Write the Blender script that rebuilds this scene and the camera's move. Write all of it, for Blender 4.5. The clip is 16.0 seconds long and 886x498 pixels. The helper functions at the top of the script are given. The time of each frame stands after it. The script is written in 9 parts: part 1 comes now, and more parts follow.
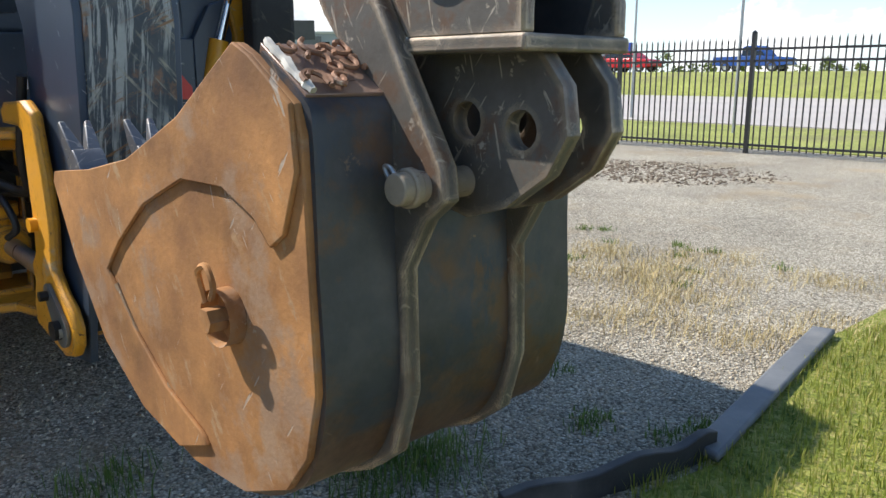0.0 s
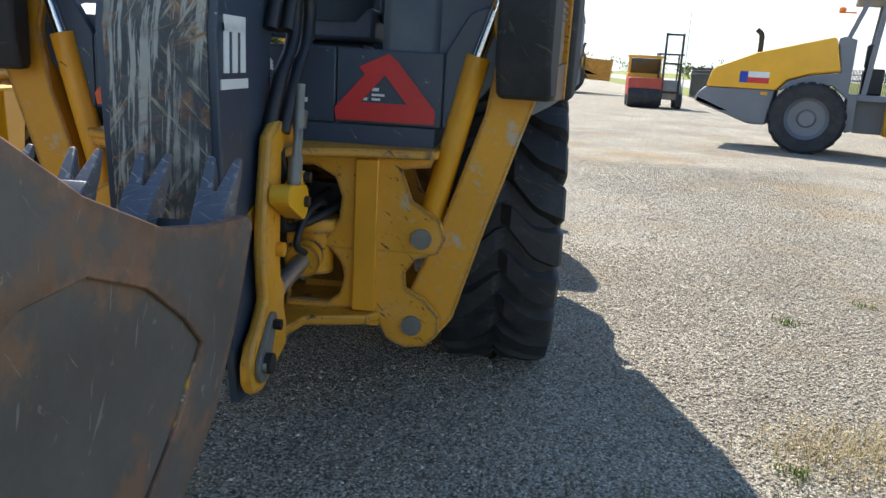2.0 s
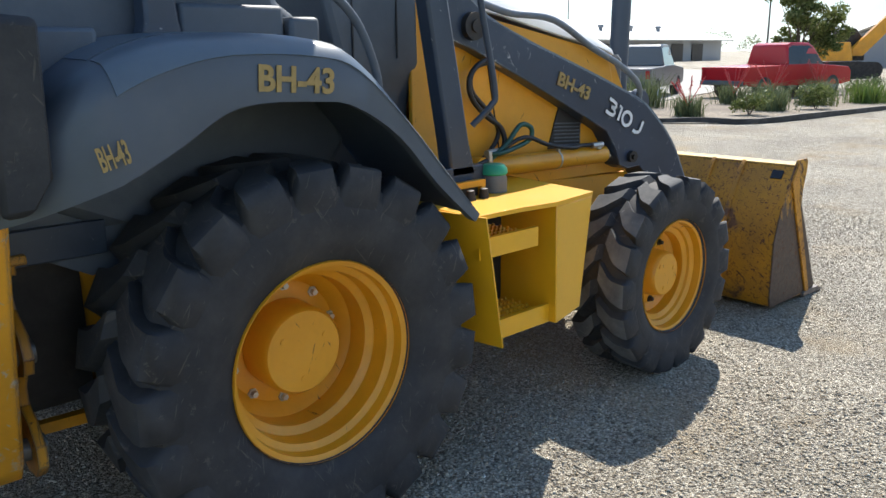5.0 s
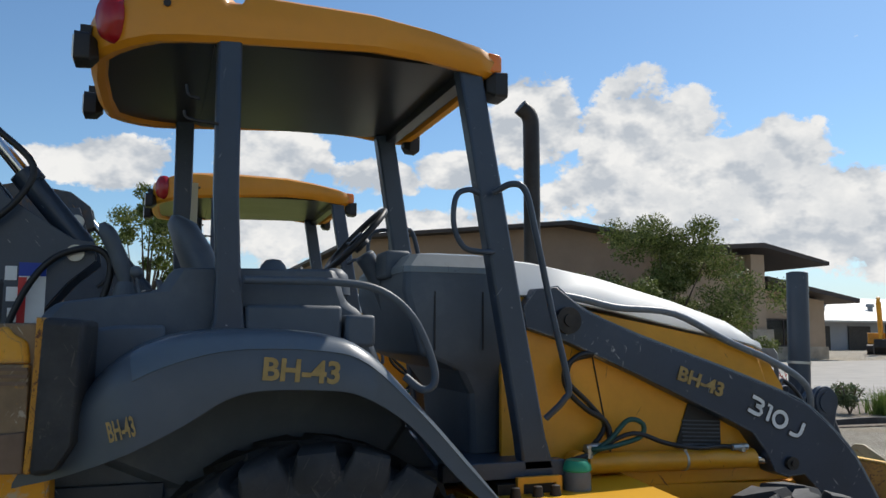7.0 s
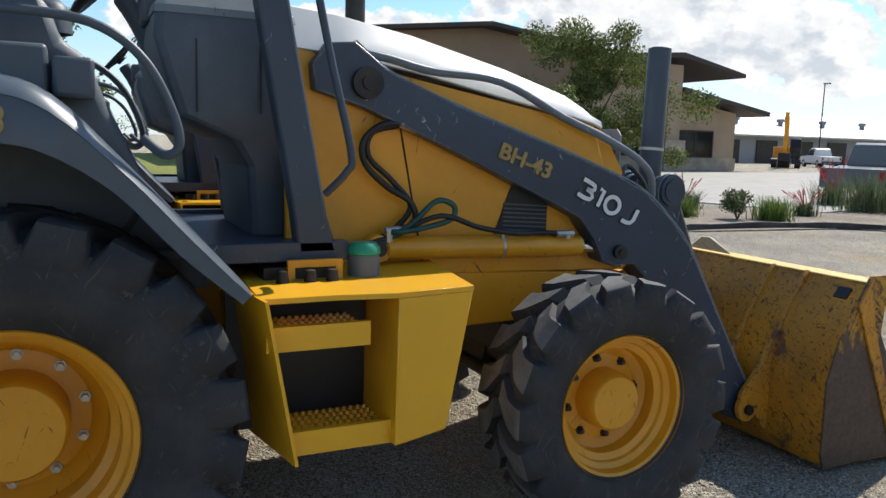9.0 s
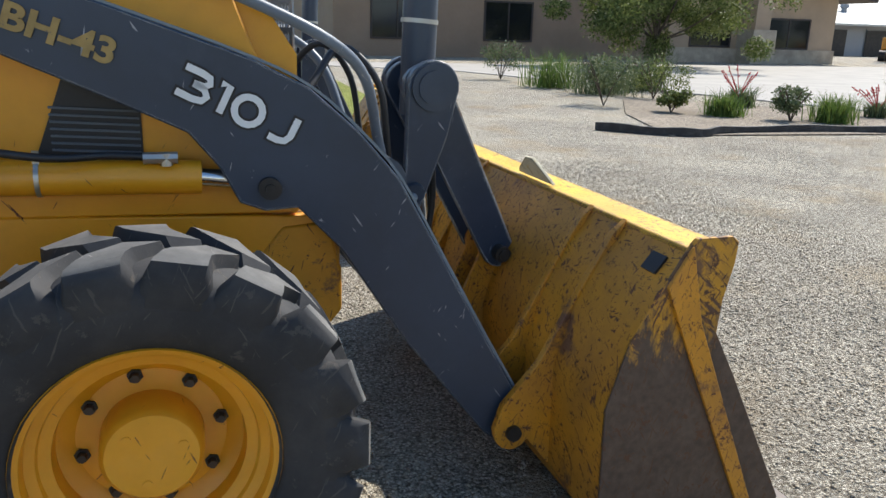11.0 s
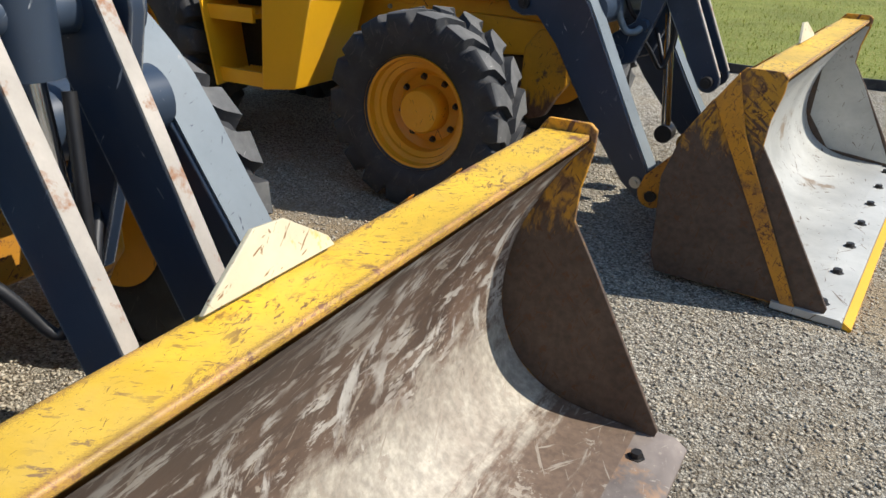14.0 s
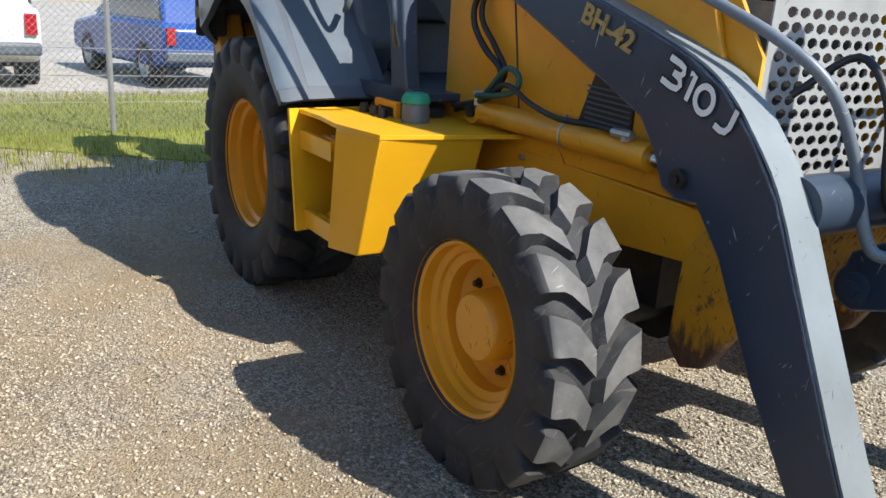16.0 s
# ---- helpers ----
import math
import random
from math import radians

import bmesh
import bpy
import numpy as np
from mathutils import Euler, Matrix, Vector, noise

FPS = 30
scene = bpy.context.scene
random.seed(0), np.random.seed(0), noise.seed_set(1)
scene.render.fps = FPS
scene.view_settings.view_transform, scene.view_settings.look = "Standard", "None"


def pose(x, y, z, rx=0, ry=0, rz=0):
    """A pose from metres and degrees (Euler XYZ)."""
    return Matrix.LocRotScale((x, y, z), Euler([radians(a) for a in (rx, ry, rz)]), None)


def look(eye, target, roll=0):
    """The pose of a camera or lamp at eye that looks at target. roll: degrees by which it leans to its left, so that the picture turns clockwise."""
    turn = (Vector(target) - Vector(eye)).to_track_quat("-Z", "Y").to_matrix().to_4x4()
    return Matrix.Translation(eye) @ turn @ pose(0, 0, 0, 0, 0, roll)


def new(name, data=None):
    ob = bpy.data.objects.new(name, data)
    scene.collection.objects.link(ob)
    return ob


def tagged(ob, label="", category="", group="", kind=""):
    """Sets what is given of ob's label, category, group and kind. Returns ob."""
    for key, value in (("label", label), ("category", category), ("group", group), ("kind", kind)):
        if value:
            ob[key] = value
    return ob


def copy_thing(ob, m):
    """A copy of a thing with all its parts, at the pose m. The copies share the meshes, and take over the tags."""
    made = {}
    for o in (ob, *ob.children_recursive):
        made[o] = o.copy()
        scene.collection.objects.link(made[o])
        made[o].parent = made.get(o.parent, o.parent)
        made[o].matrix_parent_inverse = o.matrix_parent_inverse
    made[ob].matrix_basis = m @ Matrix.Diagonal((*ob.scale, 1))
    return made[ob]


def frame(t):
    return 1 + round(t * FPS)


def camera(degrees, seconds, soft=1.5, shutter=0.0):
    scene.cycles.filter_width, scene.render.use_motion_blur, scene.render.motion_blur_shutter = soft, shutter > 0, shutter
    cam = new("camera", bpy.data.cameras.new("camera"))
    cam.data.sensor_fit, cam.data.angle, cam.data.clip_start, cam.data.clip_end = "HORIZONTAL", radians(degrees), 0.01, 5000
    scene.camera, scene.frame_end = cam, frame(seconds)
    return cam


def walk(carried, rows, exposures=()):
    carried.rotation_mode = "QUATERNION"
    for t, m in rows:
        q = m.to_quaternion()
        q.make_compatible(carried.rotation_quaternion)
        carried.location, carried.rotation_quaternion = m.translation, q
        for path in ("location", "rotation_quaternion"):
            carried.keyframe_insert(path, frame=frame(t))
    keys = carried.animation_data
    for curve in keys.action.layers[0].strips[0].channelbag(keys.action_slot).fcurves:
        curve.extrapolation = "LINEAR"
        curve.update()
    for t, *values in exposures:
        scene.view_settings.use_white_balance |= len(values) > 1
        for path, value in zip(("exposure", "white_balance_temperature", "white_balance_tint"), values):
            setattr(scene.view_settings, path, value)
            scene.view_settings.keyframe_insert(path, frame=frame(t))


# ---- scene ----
cam = camera(59.2, 16.0)
PATH = [
    (0, (-4.058, 0.945, 1.233), (-2.658, -0.416, 0.8), -0.1),
    (0.5, (-4.052, 0.477, 1.237), (-2.344, -0.471, 0.809), -0.9),
    (1, (-4.063, 0.021, 1.253), (-2.176, -0.49, 0.832), -2.3),
    (1.5, (-3.962, -0.446, 1.31), (-2.022, -0.633, 0.861), 2.0),
    (2, (-3.698, -0.863, 1.36), (-1.759, -0.712, 0.891), 3.3),
    (2.5, (-3.387, -1.315, 1.39), (-1.475, -0.949, 0.932), 4.9),
    (3, (-3.01, -1.688, 1.414), (-1.18, -1.037, 0.937), 4.2),
    (3.5, (-2.59, -1.992, 1.527), (-0.884, -1.073, 1.03), 2.8),
    (4, (-2.165, -2.399, 1.59), (-0.678, -1.16, 1.086), 1.0),
    (4.2, (-1.99, -2.549, 1.638), (-0.528, -1.285, 1.123), 0.7),
    (6.3, (-0.663, -3.555, 1.575), (0.171, -1.747, 1.387), -0.1),
    (6.5, (-0.619, -3.576, 1.611), (0.159, -1.735, 1.537), 0.3),
    (7, (-0.537, -3.705, 1.674), (0.137, -1.835, 1.889), 0.2),
    (7.5, (-0.5, -3.762, 1.697), (0.091, -1.897, 2.11), 0.7),
    (8, (-0.434, -3.743, 1.652), (0.119, -1.832, 1.855), 1.2),
    (8.5, (-0.214, -3.61, 1.53), (0.434, -1.72, 1.435), 0.6),
    (9, (0.187, -3.413, 1.519), (1.039, -1.625, 1.245), 1.6),
    (9.5, (0.722, -3.295, 1.503), (1.53, -1.494, 1.184), 1.6),
    (10, (1.247, -3.12, 1.486), (1.98, -1.309, 1.056), 0.9),
    (10.2, (1.454, -3.051, 1.495), (2.167, -1.242, 1.023), 0.9),
    (12.3, (3.338, -2.118, 1.448), (3.521, -0.237, 0.795), 2.6),
    (12.5, (3.516, -2.002, 1.446), (3.559, -0.127, 0.751), 2.2),
    (13, (3.937, -1.728, 1.439), (3.585, 0.095, 0.697), 1.6),
    (13.5, (4.202, -1.335, 1.431), (3.482, 0.361, 0.653), 1.9),
    (14, (4.322, -0.827, 1.467), (3.451, 0.784, 0.665), 2.0),
    (14.5, (4.43, -0.287, 1.48), (3.408, 1.266, 0.744), 2.6),
    (15, (4.427, 0.207, 1.474), (3.187, 1.617, 0.786), 2.3),
    (15.5, (4.385, 0.702, 1.469), (2.985, 1.97, 0.813), 3.0),
    (16, (4.19, 1.172, 1.47), (2.602, 2.24, 0.89), 3.6),
]
walk(cam, [(t, look(eye, target, roll)) for t, eye, target, roll in PATH], ((0, 0.72), (0.5, 0.92), (1, 0.88), (1.5, 0.3), (2, 0.88), (2.5, 0.40), (3, 0.30), (3.5, 0.66), (4, 0.80), (6.5, 0.20), (7, -0.14), (7.5, -0.42), (8, -0.65), (8.5, -0.25), (9, 0.24), (9.5, 0.25), (10, 0.54), (12.5, 0.56), (13, 0.32), (13.5, 0.28), (14, 0.32), (14.5, 0.40), (15, 0.56), (15.5, 0.68), (16, 0.80)))

# ---- world, sun ----
SUN_DIR = Vector((0.82, 0.42, 1.0)).normalized()
world = bpy.data.worlds.new("sky")
scene.world = world
world.use_nodes = True
wt = world.node_tree
wt.nodes.clear()


def wnode(kind, **values):
    n = wt.nodes.new(kind)
    for key, value in values.items():
        n.inputs[key].default_value = value
    return n


w_out = wnode("ShaderNodeOutputWorld")
w_bg = wnode("ShaderNodeBackground", Strength=0.13)
w_sky = wnode("ShaderNodeTexSky")
w_sky.sky_type = "NISHITA"
w_sky.sun_disc = False
w_sky.sun_elevation = math.asin(SUN_DIR.z)
w_sky.sun_rotation = math.atan2(SUN_DIR.x, SUN_DIR.y)
w_sky.air_density, w_sky.dust_density, w_sky.ozone_density = 1.0, 0.3, 1.3
w_co = wnode("ShaderNodeTexCoord")
L = wt.links.new


def wmath(op, a, b):
    n = wt.nodes.new("ShaderNodeMath")
    n.operation = op
    for i, x in enumerate((a, b)):
        if isinstance(x, (int, float)):
            n.inputs[i].default_value = x
        else:
            L(x, n.inputs[i])
    return n.outputs[0]


def wrange(x, lo, hi, a=0.0, b=1.0):
    n = wt.nodes.new("ShaderNodeMapRange")
    n.clamp = True
    L(x, n.inputs[0])
    for k, v in zip((1, 2, 3, 4), (lo, hi, a, b)):
        n.inputs[k].default_value = v
    return n.outputs[0]


def wnoise(scale, detail, rough, shift):
    mp = wnode("ShaderNodeMapping")
    mp.inputs["Location"].default_value = shift
    mp.inputs["Scale"].default_value = (1.0, 1.0, 1.5)
    L(w_co.outputs["Generated"], mp.inputs["Vector"])
    n = wnode("ShaderNodeTexNoise", Scale=scale, Detail=detail, Roughness=rough)
    L(mp.outputs[0], n.inputs["Vector"])
    return n.outputs["Fac"]


# heaped cumulus that thins out towards the zenith
CLOUD = (2.9, 1.7, 0.43)
w_sep = wnode("ShaderNodeSeparateXYZ")
L(w_co.outputs["Generated"], w_sep.inputs[0])
w_z = w_sep.outputs["Z"]
w_body = wnoise(3.9, 12.0, 0.60, CLOUD)
w_above = wnoise(3.9, 6.0, 0.60, (CLOUD[0], CLOUD[1], CLOUD[2] + 0.06))
w_bias = wmath("ADD", wrange(w_z, 0.0, 0.16, 0.02, 0.062), wrange(w_z, 0.2, 0.62, 0.0, -0.16))
w_dense = wmath("ADD", w_body, w_bias)
w_az = wmath("ARCTAN2", w_sep.outputs["X"], w_sep.outputs["Y"])
# cumulus heaps by azimuth, sine of elevation and their half widths
HEAPS = ((0.47, 0.255, 0.065, 0.06), (0.60, 0.245, 0.095, 0.065), (0.72, 0.185, 0.10, 0.065), (0.80, 0.15, 0.08, 0.05), (0.765, 0.215, 0.05, 0.04), (0.88, 0.11, 0.10, 0.05), (0.58, 0.175, 0.10, 0.045),
         (0.352, 0.205, 0.05, 0.022), (0.267, 0.195, 0.06, 0.024), (0.30, 0.125, 0.13, 0.035), (0.12, 0.215, 0.07, 0.042), (0.16, 0.13, 0.11, 0.045), (-0.07, 0.2, 0.085, 0.030),
         (-0.12, 0.45, 0.11, 0.036), (0.01, 0.465, 0.09, 0.030), (0.455, 0.46, 0.062, 0.040), (0.645, 0.425, 0.034, 0.018), (0.81, 0.445, 0.10, 0.038), (1.02, 0.15, 0.11, 0.06), (0.70, 0.115, 0.16, 0.03))
w_heap = None
for hu, hv, ha, hb in HEAPS:
    du = wmath("MULTIPLY", wmath("SUBTRACT", w_az, hu), 1.0 / ha)
    dv = wmath("MULTIPLY", wmath("SUBTRACT", w_z, hv), 1.0 / hb)
    one = wmath("SUBTRACT", 1.0, wmath("ADD", wmath("MULTIPLY", du, du), wmath("MULTIPLY", dv, dv)))
    w_heap = one if w_heap is None else wmath("MAXIMUM", w_heap, one)
w_heap = wmath("MAXIMUM", w_heap, -0.95)
w_puff_map = wnode("ShaderNodeMapping")
w_puff_map.inputs["Scale"].default_value = (1.0, 1.0, 1.25)
w_warp = wnode("ShaderNodeTexNoise", Scale=16.0, Detail=6.0, Roughness=0.65)
L(w_co.outputs["Generated"], w_warp.inputs["Vector"])
w_shift = wnode("ShaderNodeVectorMath")
w_shift.operation = "MULTIPLY_ADD"
w_shift.inputs[1].default_value = (0.06, 0.06, 0.06)
L(w_warp.outputs["Color"], w_shift.inputs[0])
L(w_co.outputs["Generated"], w_shift.inputs[2])
L(w_shift.outputs[0], w_puff_map.inputs["Vector"])
w_cells = wnode("ShaderNodeTexVoronoi", Scale=17.0, Detail=3.0, Roughness=0.6)
w_cells.normalize = True
L(w_puff_map.outputs[0], w_cells.inputs["Vector"])
w_puff = wmath("SUBTRACT", 0.42, w_cells.outputs["Distance"])
w_billow = wnoise(13.0, 13.0, 0.62, (1.3, 0.4, 2.2))
w_soft = wnoise(13.0, 4.0, 0.60, (1.3, 0.4, 2.2))
w_soft_above = wnoise(13.0, 4.0, 0.60, (1.3, 0.385, 2.235))
w_heaped = wrange(wmath("ADD", w_heap, wmath("ADD", wmath("MULTIPLY", w_puff, 2.6), wmath("MULTIPLY", wmath("SUBTRACT", w_billow, 0.5), 3.2))), 0.12, 0.42)
w_near = wmath("MULTIPLY", wrange(w_az, -0.45, -0.25), wrange(w_az, 1.25, 1.1))
w_other = wmath("MULTIPLY", wrange(w_dense, 0.528, 0.575), wmath("SUBTRACT", 1.0, w_near))
w_cover = wmath("MAXIMUM", w_heaped, w_other)
w_lit = wmath("MINIMUM", wrange(wmath("SUBTRACT", w_body, w_above), -0.12, 0.05, 0.35, 1.0), wrange(wmath("SUBTRACT", w_soft, w_soft_above), -0.14, 0.10, 0.0, 1.0))
w_cloud = wnode("ShaderNodeMixRGB")
w_cloud.inputs[1].default_value, w_cloud.inputs[2].default_value = (4.3, 4.65, 5.1, 1), (7.5, 7.45, 7.3, 1)
L(wmath("MULTIPLY", w_lit, wrange(w_puff, -0.22, 0.10, 0.45, 1.0)), w_cloud.inputs[0])
w_haze = wnode("ShaderNodeMixRGB")
w_haze.inputs[2].default_value = (5.3, 5.9, 6.5, 1)
L(wrange(w_z, 0.0, 0.14, 0.75, 0.0), w_haze.inputs[0])
w_tint = wnode("ShaderNodeMixRGB")
w_tint.blend_type = "MULTIPLY"
w_tint.inputs[0].default_value = 1.0
w_tint.inputs[2].default_value = (0.76, 0.95, 1.07, 1)
L(w_sky.outputs[0], w_tint.inputs[1])
L(w_tint.outputs[0], w_haze.inputs[1])
w_mix = wnode("ShaderNodeMixRGB")
L(w_cover, w_mix.inputs[0])
L(w_haze.outputs[0], w_mix.inputs[1])
L(w_cloud.outputs[0], w_mix.inputs[2])
L(w_mix.outputs[0], w_bg.inputs["Color"])
L(w_bg.outputs[0], w_out.inputs[0])

sun = new("sun", bpy.data.lights.new("sun", "SUN"))
sun.data.energy, sun.data.angle, sun.data.color = 4.6, radians(0.55), (1.0, 0.95, 0.87)
sun.matrix_world = look(SUN_DIR * 60, (0, 0, 0))

# ---- shaping helpers ----
from mathutils.geometry import tessellate_polygon


def part(name, bm, mat, parent=None, label="", bevel=0.0, smooth=38, at=None):
    """Link a bmesh as one mesh object under a thing or a part."""
    bmesh.ops.recalc_face_normals(bm, faces=bm.faces[:])
    me = bpy.data.meshes.new(name)
    bm.to_mesh(me)
    bm.free()
    me.materials.append(mat)
    if smooth:
        me.polygons.foreach_set("use_smooth", [True] * len(me.polygons))
        me.set_sharp_from_angle(angle=radians(smooth))
    ob = new(name, me)
    ob.parent = parent
    if at is not None:
        ob.matrix_basis = at
    if label:
        tagged(ob, label)
    if bevel:
        m = ob.modifiers.new("edge", "BEVEL")
        m.width, m.segments, m.limit_method, m.angle_limit = bevel, 2, "ANGLE", radians(35)
    return ob


def shared(name, src, parent, m, label=""):
    """Another object on the mesh of src."""
    ob = new(name, src.data)
    ob.parent = parent
    ob.matrix_basis = m
    if label:
        tagged(ob, label)
    for mod in src.modifiers:
        if mod.type == "BEVEL":
            k = ob.modifiers.new("edge", "BEVEL")
            k.width, k.segments, k.limit_method, k.angle_limit = mod.width, mod.segments, "ANGLE", mod.angle_limit
    return ob


def thing(name, label, category, group="", m=None, kind=""):
    ob = new(name)
    ob.empty_display_size = 0.2
    if m is not None:
        ob.matrix_basis = m
    return tagged(ob, label, category, group, kind)


def box(bm, x0, x1, y0, y1, z0, z1, m=None):
    c = [(x, y, z) for x in (x0, x1) for y in (y0, y1) for z in (z0, z1)]
    v = [bm.verts.new(m @ Vector(p) if m else p) for p in c]
    for f in ((0, 1, 3, 2), (4, 6, 7, 5), (0, 4, 5, 1), (2, 3, 7, 6), (0, 2, 6, 4), (1, 5, 7, 3)):
        bm.faces.new([v[i] for i in f])
    return bm


def prism(bm, pts, axis, a, b, holes=(), m=None):
    """A flat outline (with holes) thickened from a to b along an axis; pts are the other two coordinates in xyz order."""
    loops = [list(pts)] + [list(h) for h in holes]
    put = {"x": lambda p, d: (d, p[0], p[1]), "y": lambda p, d: (p[0], d, p[1]), "z": lambda p, d: (p[0], p[1], d)}[axis]
    tris = tessellate_polygon([[Vector((p[0], p[1], 0)) for p in lp] for lp in loops])
    rings = []
    for d in (a, b):
        rings.append([[bm.verts.new(m @ Vector(put(p, d)) if m else put(p, d)) for p in lp] for lp in loops])
    for ring in rings:
        flat = [v for lp in ring for v in lp]
        for t in tris:
            try:
                bm.faces.new([flat[i] for i in t])
            except ValueError:
                pass
    for la, lb in zip(*rings):
        for i in range(len(la)):
            j = (i + 1) % len(la)
            bm.faces.new((la[i], la[j], lb[j], lb[i]))
    return bm


def circle(cx, cy, r, n=20, a0=0.0, a1=360.0):
    full = abs(a1 - a0) >= 360
    k = n if full else n + 1
    return [(cx + r * math.cos(radians(a0 + (a1 - a0) * i / n)), cy + r * math.sin(radians(a0 + (a1 - a0) * i / n))) for i in range(k)]


def rod(bm, p, q, r, n=16, r2=None):
    p, q = Vector(p), Vector(q)
    turn = (q - p).to_track_quat("Z", "Y").to_matrix()
    ends = []
    for c, rr in ((p, r), (q, r if r2 is None else r2)):
        ends.append([bm.verts.new(c + turn @ Vector((rr * math.cos(a), rr * math.sin(a), 0))) for a in (2 * math.pi * i / n for i in range(n))])
    for i in range(n):
        j = (i + 1) % n
        bm.faces.new((ends[0][i], ends[0][j], ends[1][j], ends[1][i]))
    bm.faces.new(ends[0][::-1])
    bm.faces.new(ends[1])
    return bm


def smooth_line(pts, sub=5):
    """Catmull-Rom through points."""
    p = [Vector(q) for q in pts]
    p = [2 * p[0] - p[1]] + p + [2 * p[-1] - p[-2]]
    out = []
    for i in range(1, len(p) - 2):
        for k in range(sub):
            t = k / sub
            out.append(0.5 * (2 * p[i] + (p[i + 1] - p[i - 1]) * t + (2 * p[i - 1] - 5 * p[i] + 4 * p[i + 1] - p[i + 2]) * t * t
                              + (3 * p[i] - p[i - 1] - 3 * p[i + 1] + p[i + 2]) * t ** 3))
    return out + [p[-2]]


def tube(bm, pts, r, n=10, sub=5):
    line = smooth_line(pts, sub) if sub > 1 else [Vector(q) for q in pts]
    rings, up = [], None
    for i, c in enumerate(line):
        d = (line[min(i + 1, len(line) - 1)] - line[max(i - 1, 0)]).normalized()
        if up is None:
            up = d.orthogonal().normalized()
        up = (up - d * up.dot(d)).normalized()
        side = d.cross(up)
        rr = r[min(i, len(r) - 1)] if isinstance(r, (list, tuple)) else r
        rings.append([bm.verts.new(c + rr * (math.cos(a) * up + math.sin(a) * side)) for a in (2 * math.pi * k / n for k in range(n))])
    for a, b in zip(rings, rings[1:]):
        for k in range(n):
            bm.faces.new((a[k], a[(k + 1) % n], b[(k + 1) % n], b[k]))
    bm.faces.new(rings[0][::-1])
    bm.faces.new(rings[-1])
    return bm


def loft(bm, sections, closed=False, caps=False):
    rows = [[bm.verts.new(p) for p in s] for s in sections]
    n = len(rows[0])
    for a, b in zip(rows, rows[1:]):
        for k in range(n if closed else n - 1):
            bm.faces.new((a[k], a[(k + 1) % n], b[(k + 1) % n], b[k]))
    if caps:
        bm.faces.new(rows[0][::-1])
        bm.faces.new(rows[-1])
    return bm


def lathe_y(bm, profile, n=40, c=(0, 0, 0)):
    """profile: (radius, y) pairs turned about the y axis through c."""
    secs = []
    for i in range(n + 1):
        a = 2 * math.pi * i / n
        secs.append([(c[0] + r * math.cos(a), c[1] + y, c[2] + r * math.sin(a)) for r, y in profile])
    loft(bm, secs)
    bmesh.ops.remove_doubles(bm, verts=bm.verts[:], dist=1e-5)
    return bm


def lathe_z(bm, profile, n=24, c=(0, 0, 0)):
    secs = []
    for i in range(n + 1):
        a = 2 * math.pi * i / n
        secs.append([(c[0] + r * math.cos(a), c[1] + r * math.sin(a), c[2] + z) for r, z in profile])
    loft(bm, secs)
    bmesh.ops.remove_doubles(bm, verts=bm.verts[:], dist=1e-5)
    return bm


def solid(ob, t, offset=0.0):
    m = ob.modifiers.new("sheet", "SOLIDIFY")
    m.thickness, m.offset = t, offset
    thick = bpy.data.meshes.new_from_object(ob.evaluated_get(bpy.context.evaluated_depsgraph_get()))
    thin = ob.data
    ob.modifiers.clear()
    ob.data = thick
    thick.name = thin.name
    bpy.data.meshes.remove(thin)
    thick.polygons.foreach_set("use_smooth", [True] * len(thick.polygons))
    thick.set_sharp_from_angle(angle=radians(42))
    return ob


def lettering(name, text, size, mat, parent, m, label="", depth=0.0015, shear=0.0, bold=0.0):
    cu = bpy.data.curves.new(name, "FONT")
    cu.body, cu.size, cu.extrude, cu.shear, cu.offset = text, size, depth, shear, bold
    tmp = new("tmp", cu)
    me = bpy.data.meshes.new_from_object(tmp.evaluated_get(bpy.context.evaluated_depsgraph_get()))
    bpy.data.objects.remove(tmp)
    bpy.data.curves.remove(cu)
    me.materials.clear()
    me.materials.append(mat)
    ob = new(name, me)
    ob.parent = parent
    ob.matrix_basis = m
    if label:
        tagged(ob, label)
    return ob


def on_right(x, y, z, turn=0.0):
    """A pose for flat things on a face that looks to -y: local x ahead, local y up."""
    return Matrix.Translation((x, y, z)) @ Matrix.Rotation(radians(-turn), 4, "Y") @ Matrix.Rotation(radians(90), 4, "X")


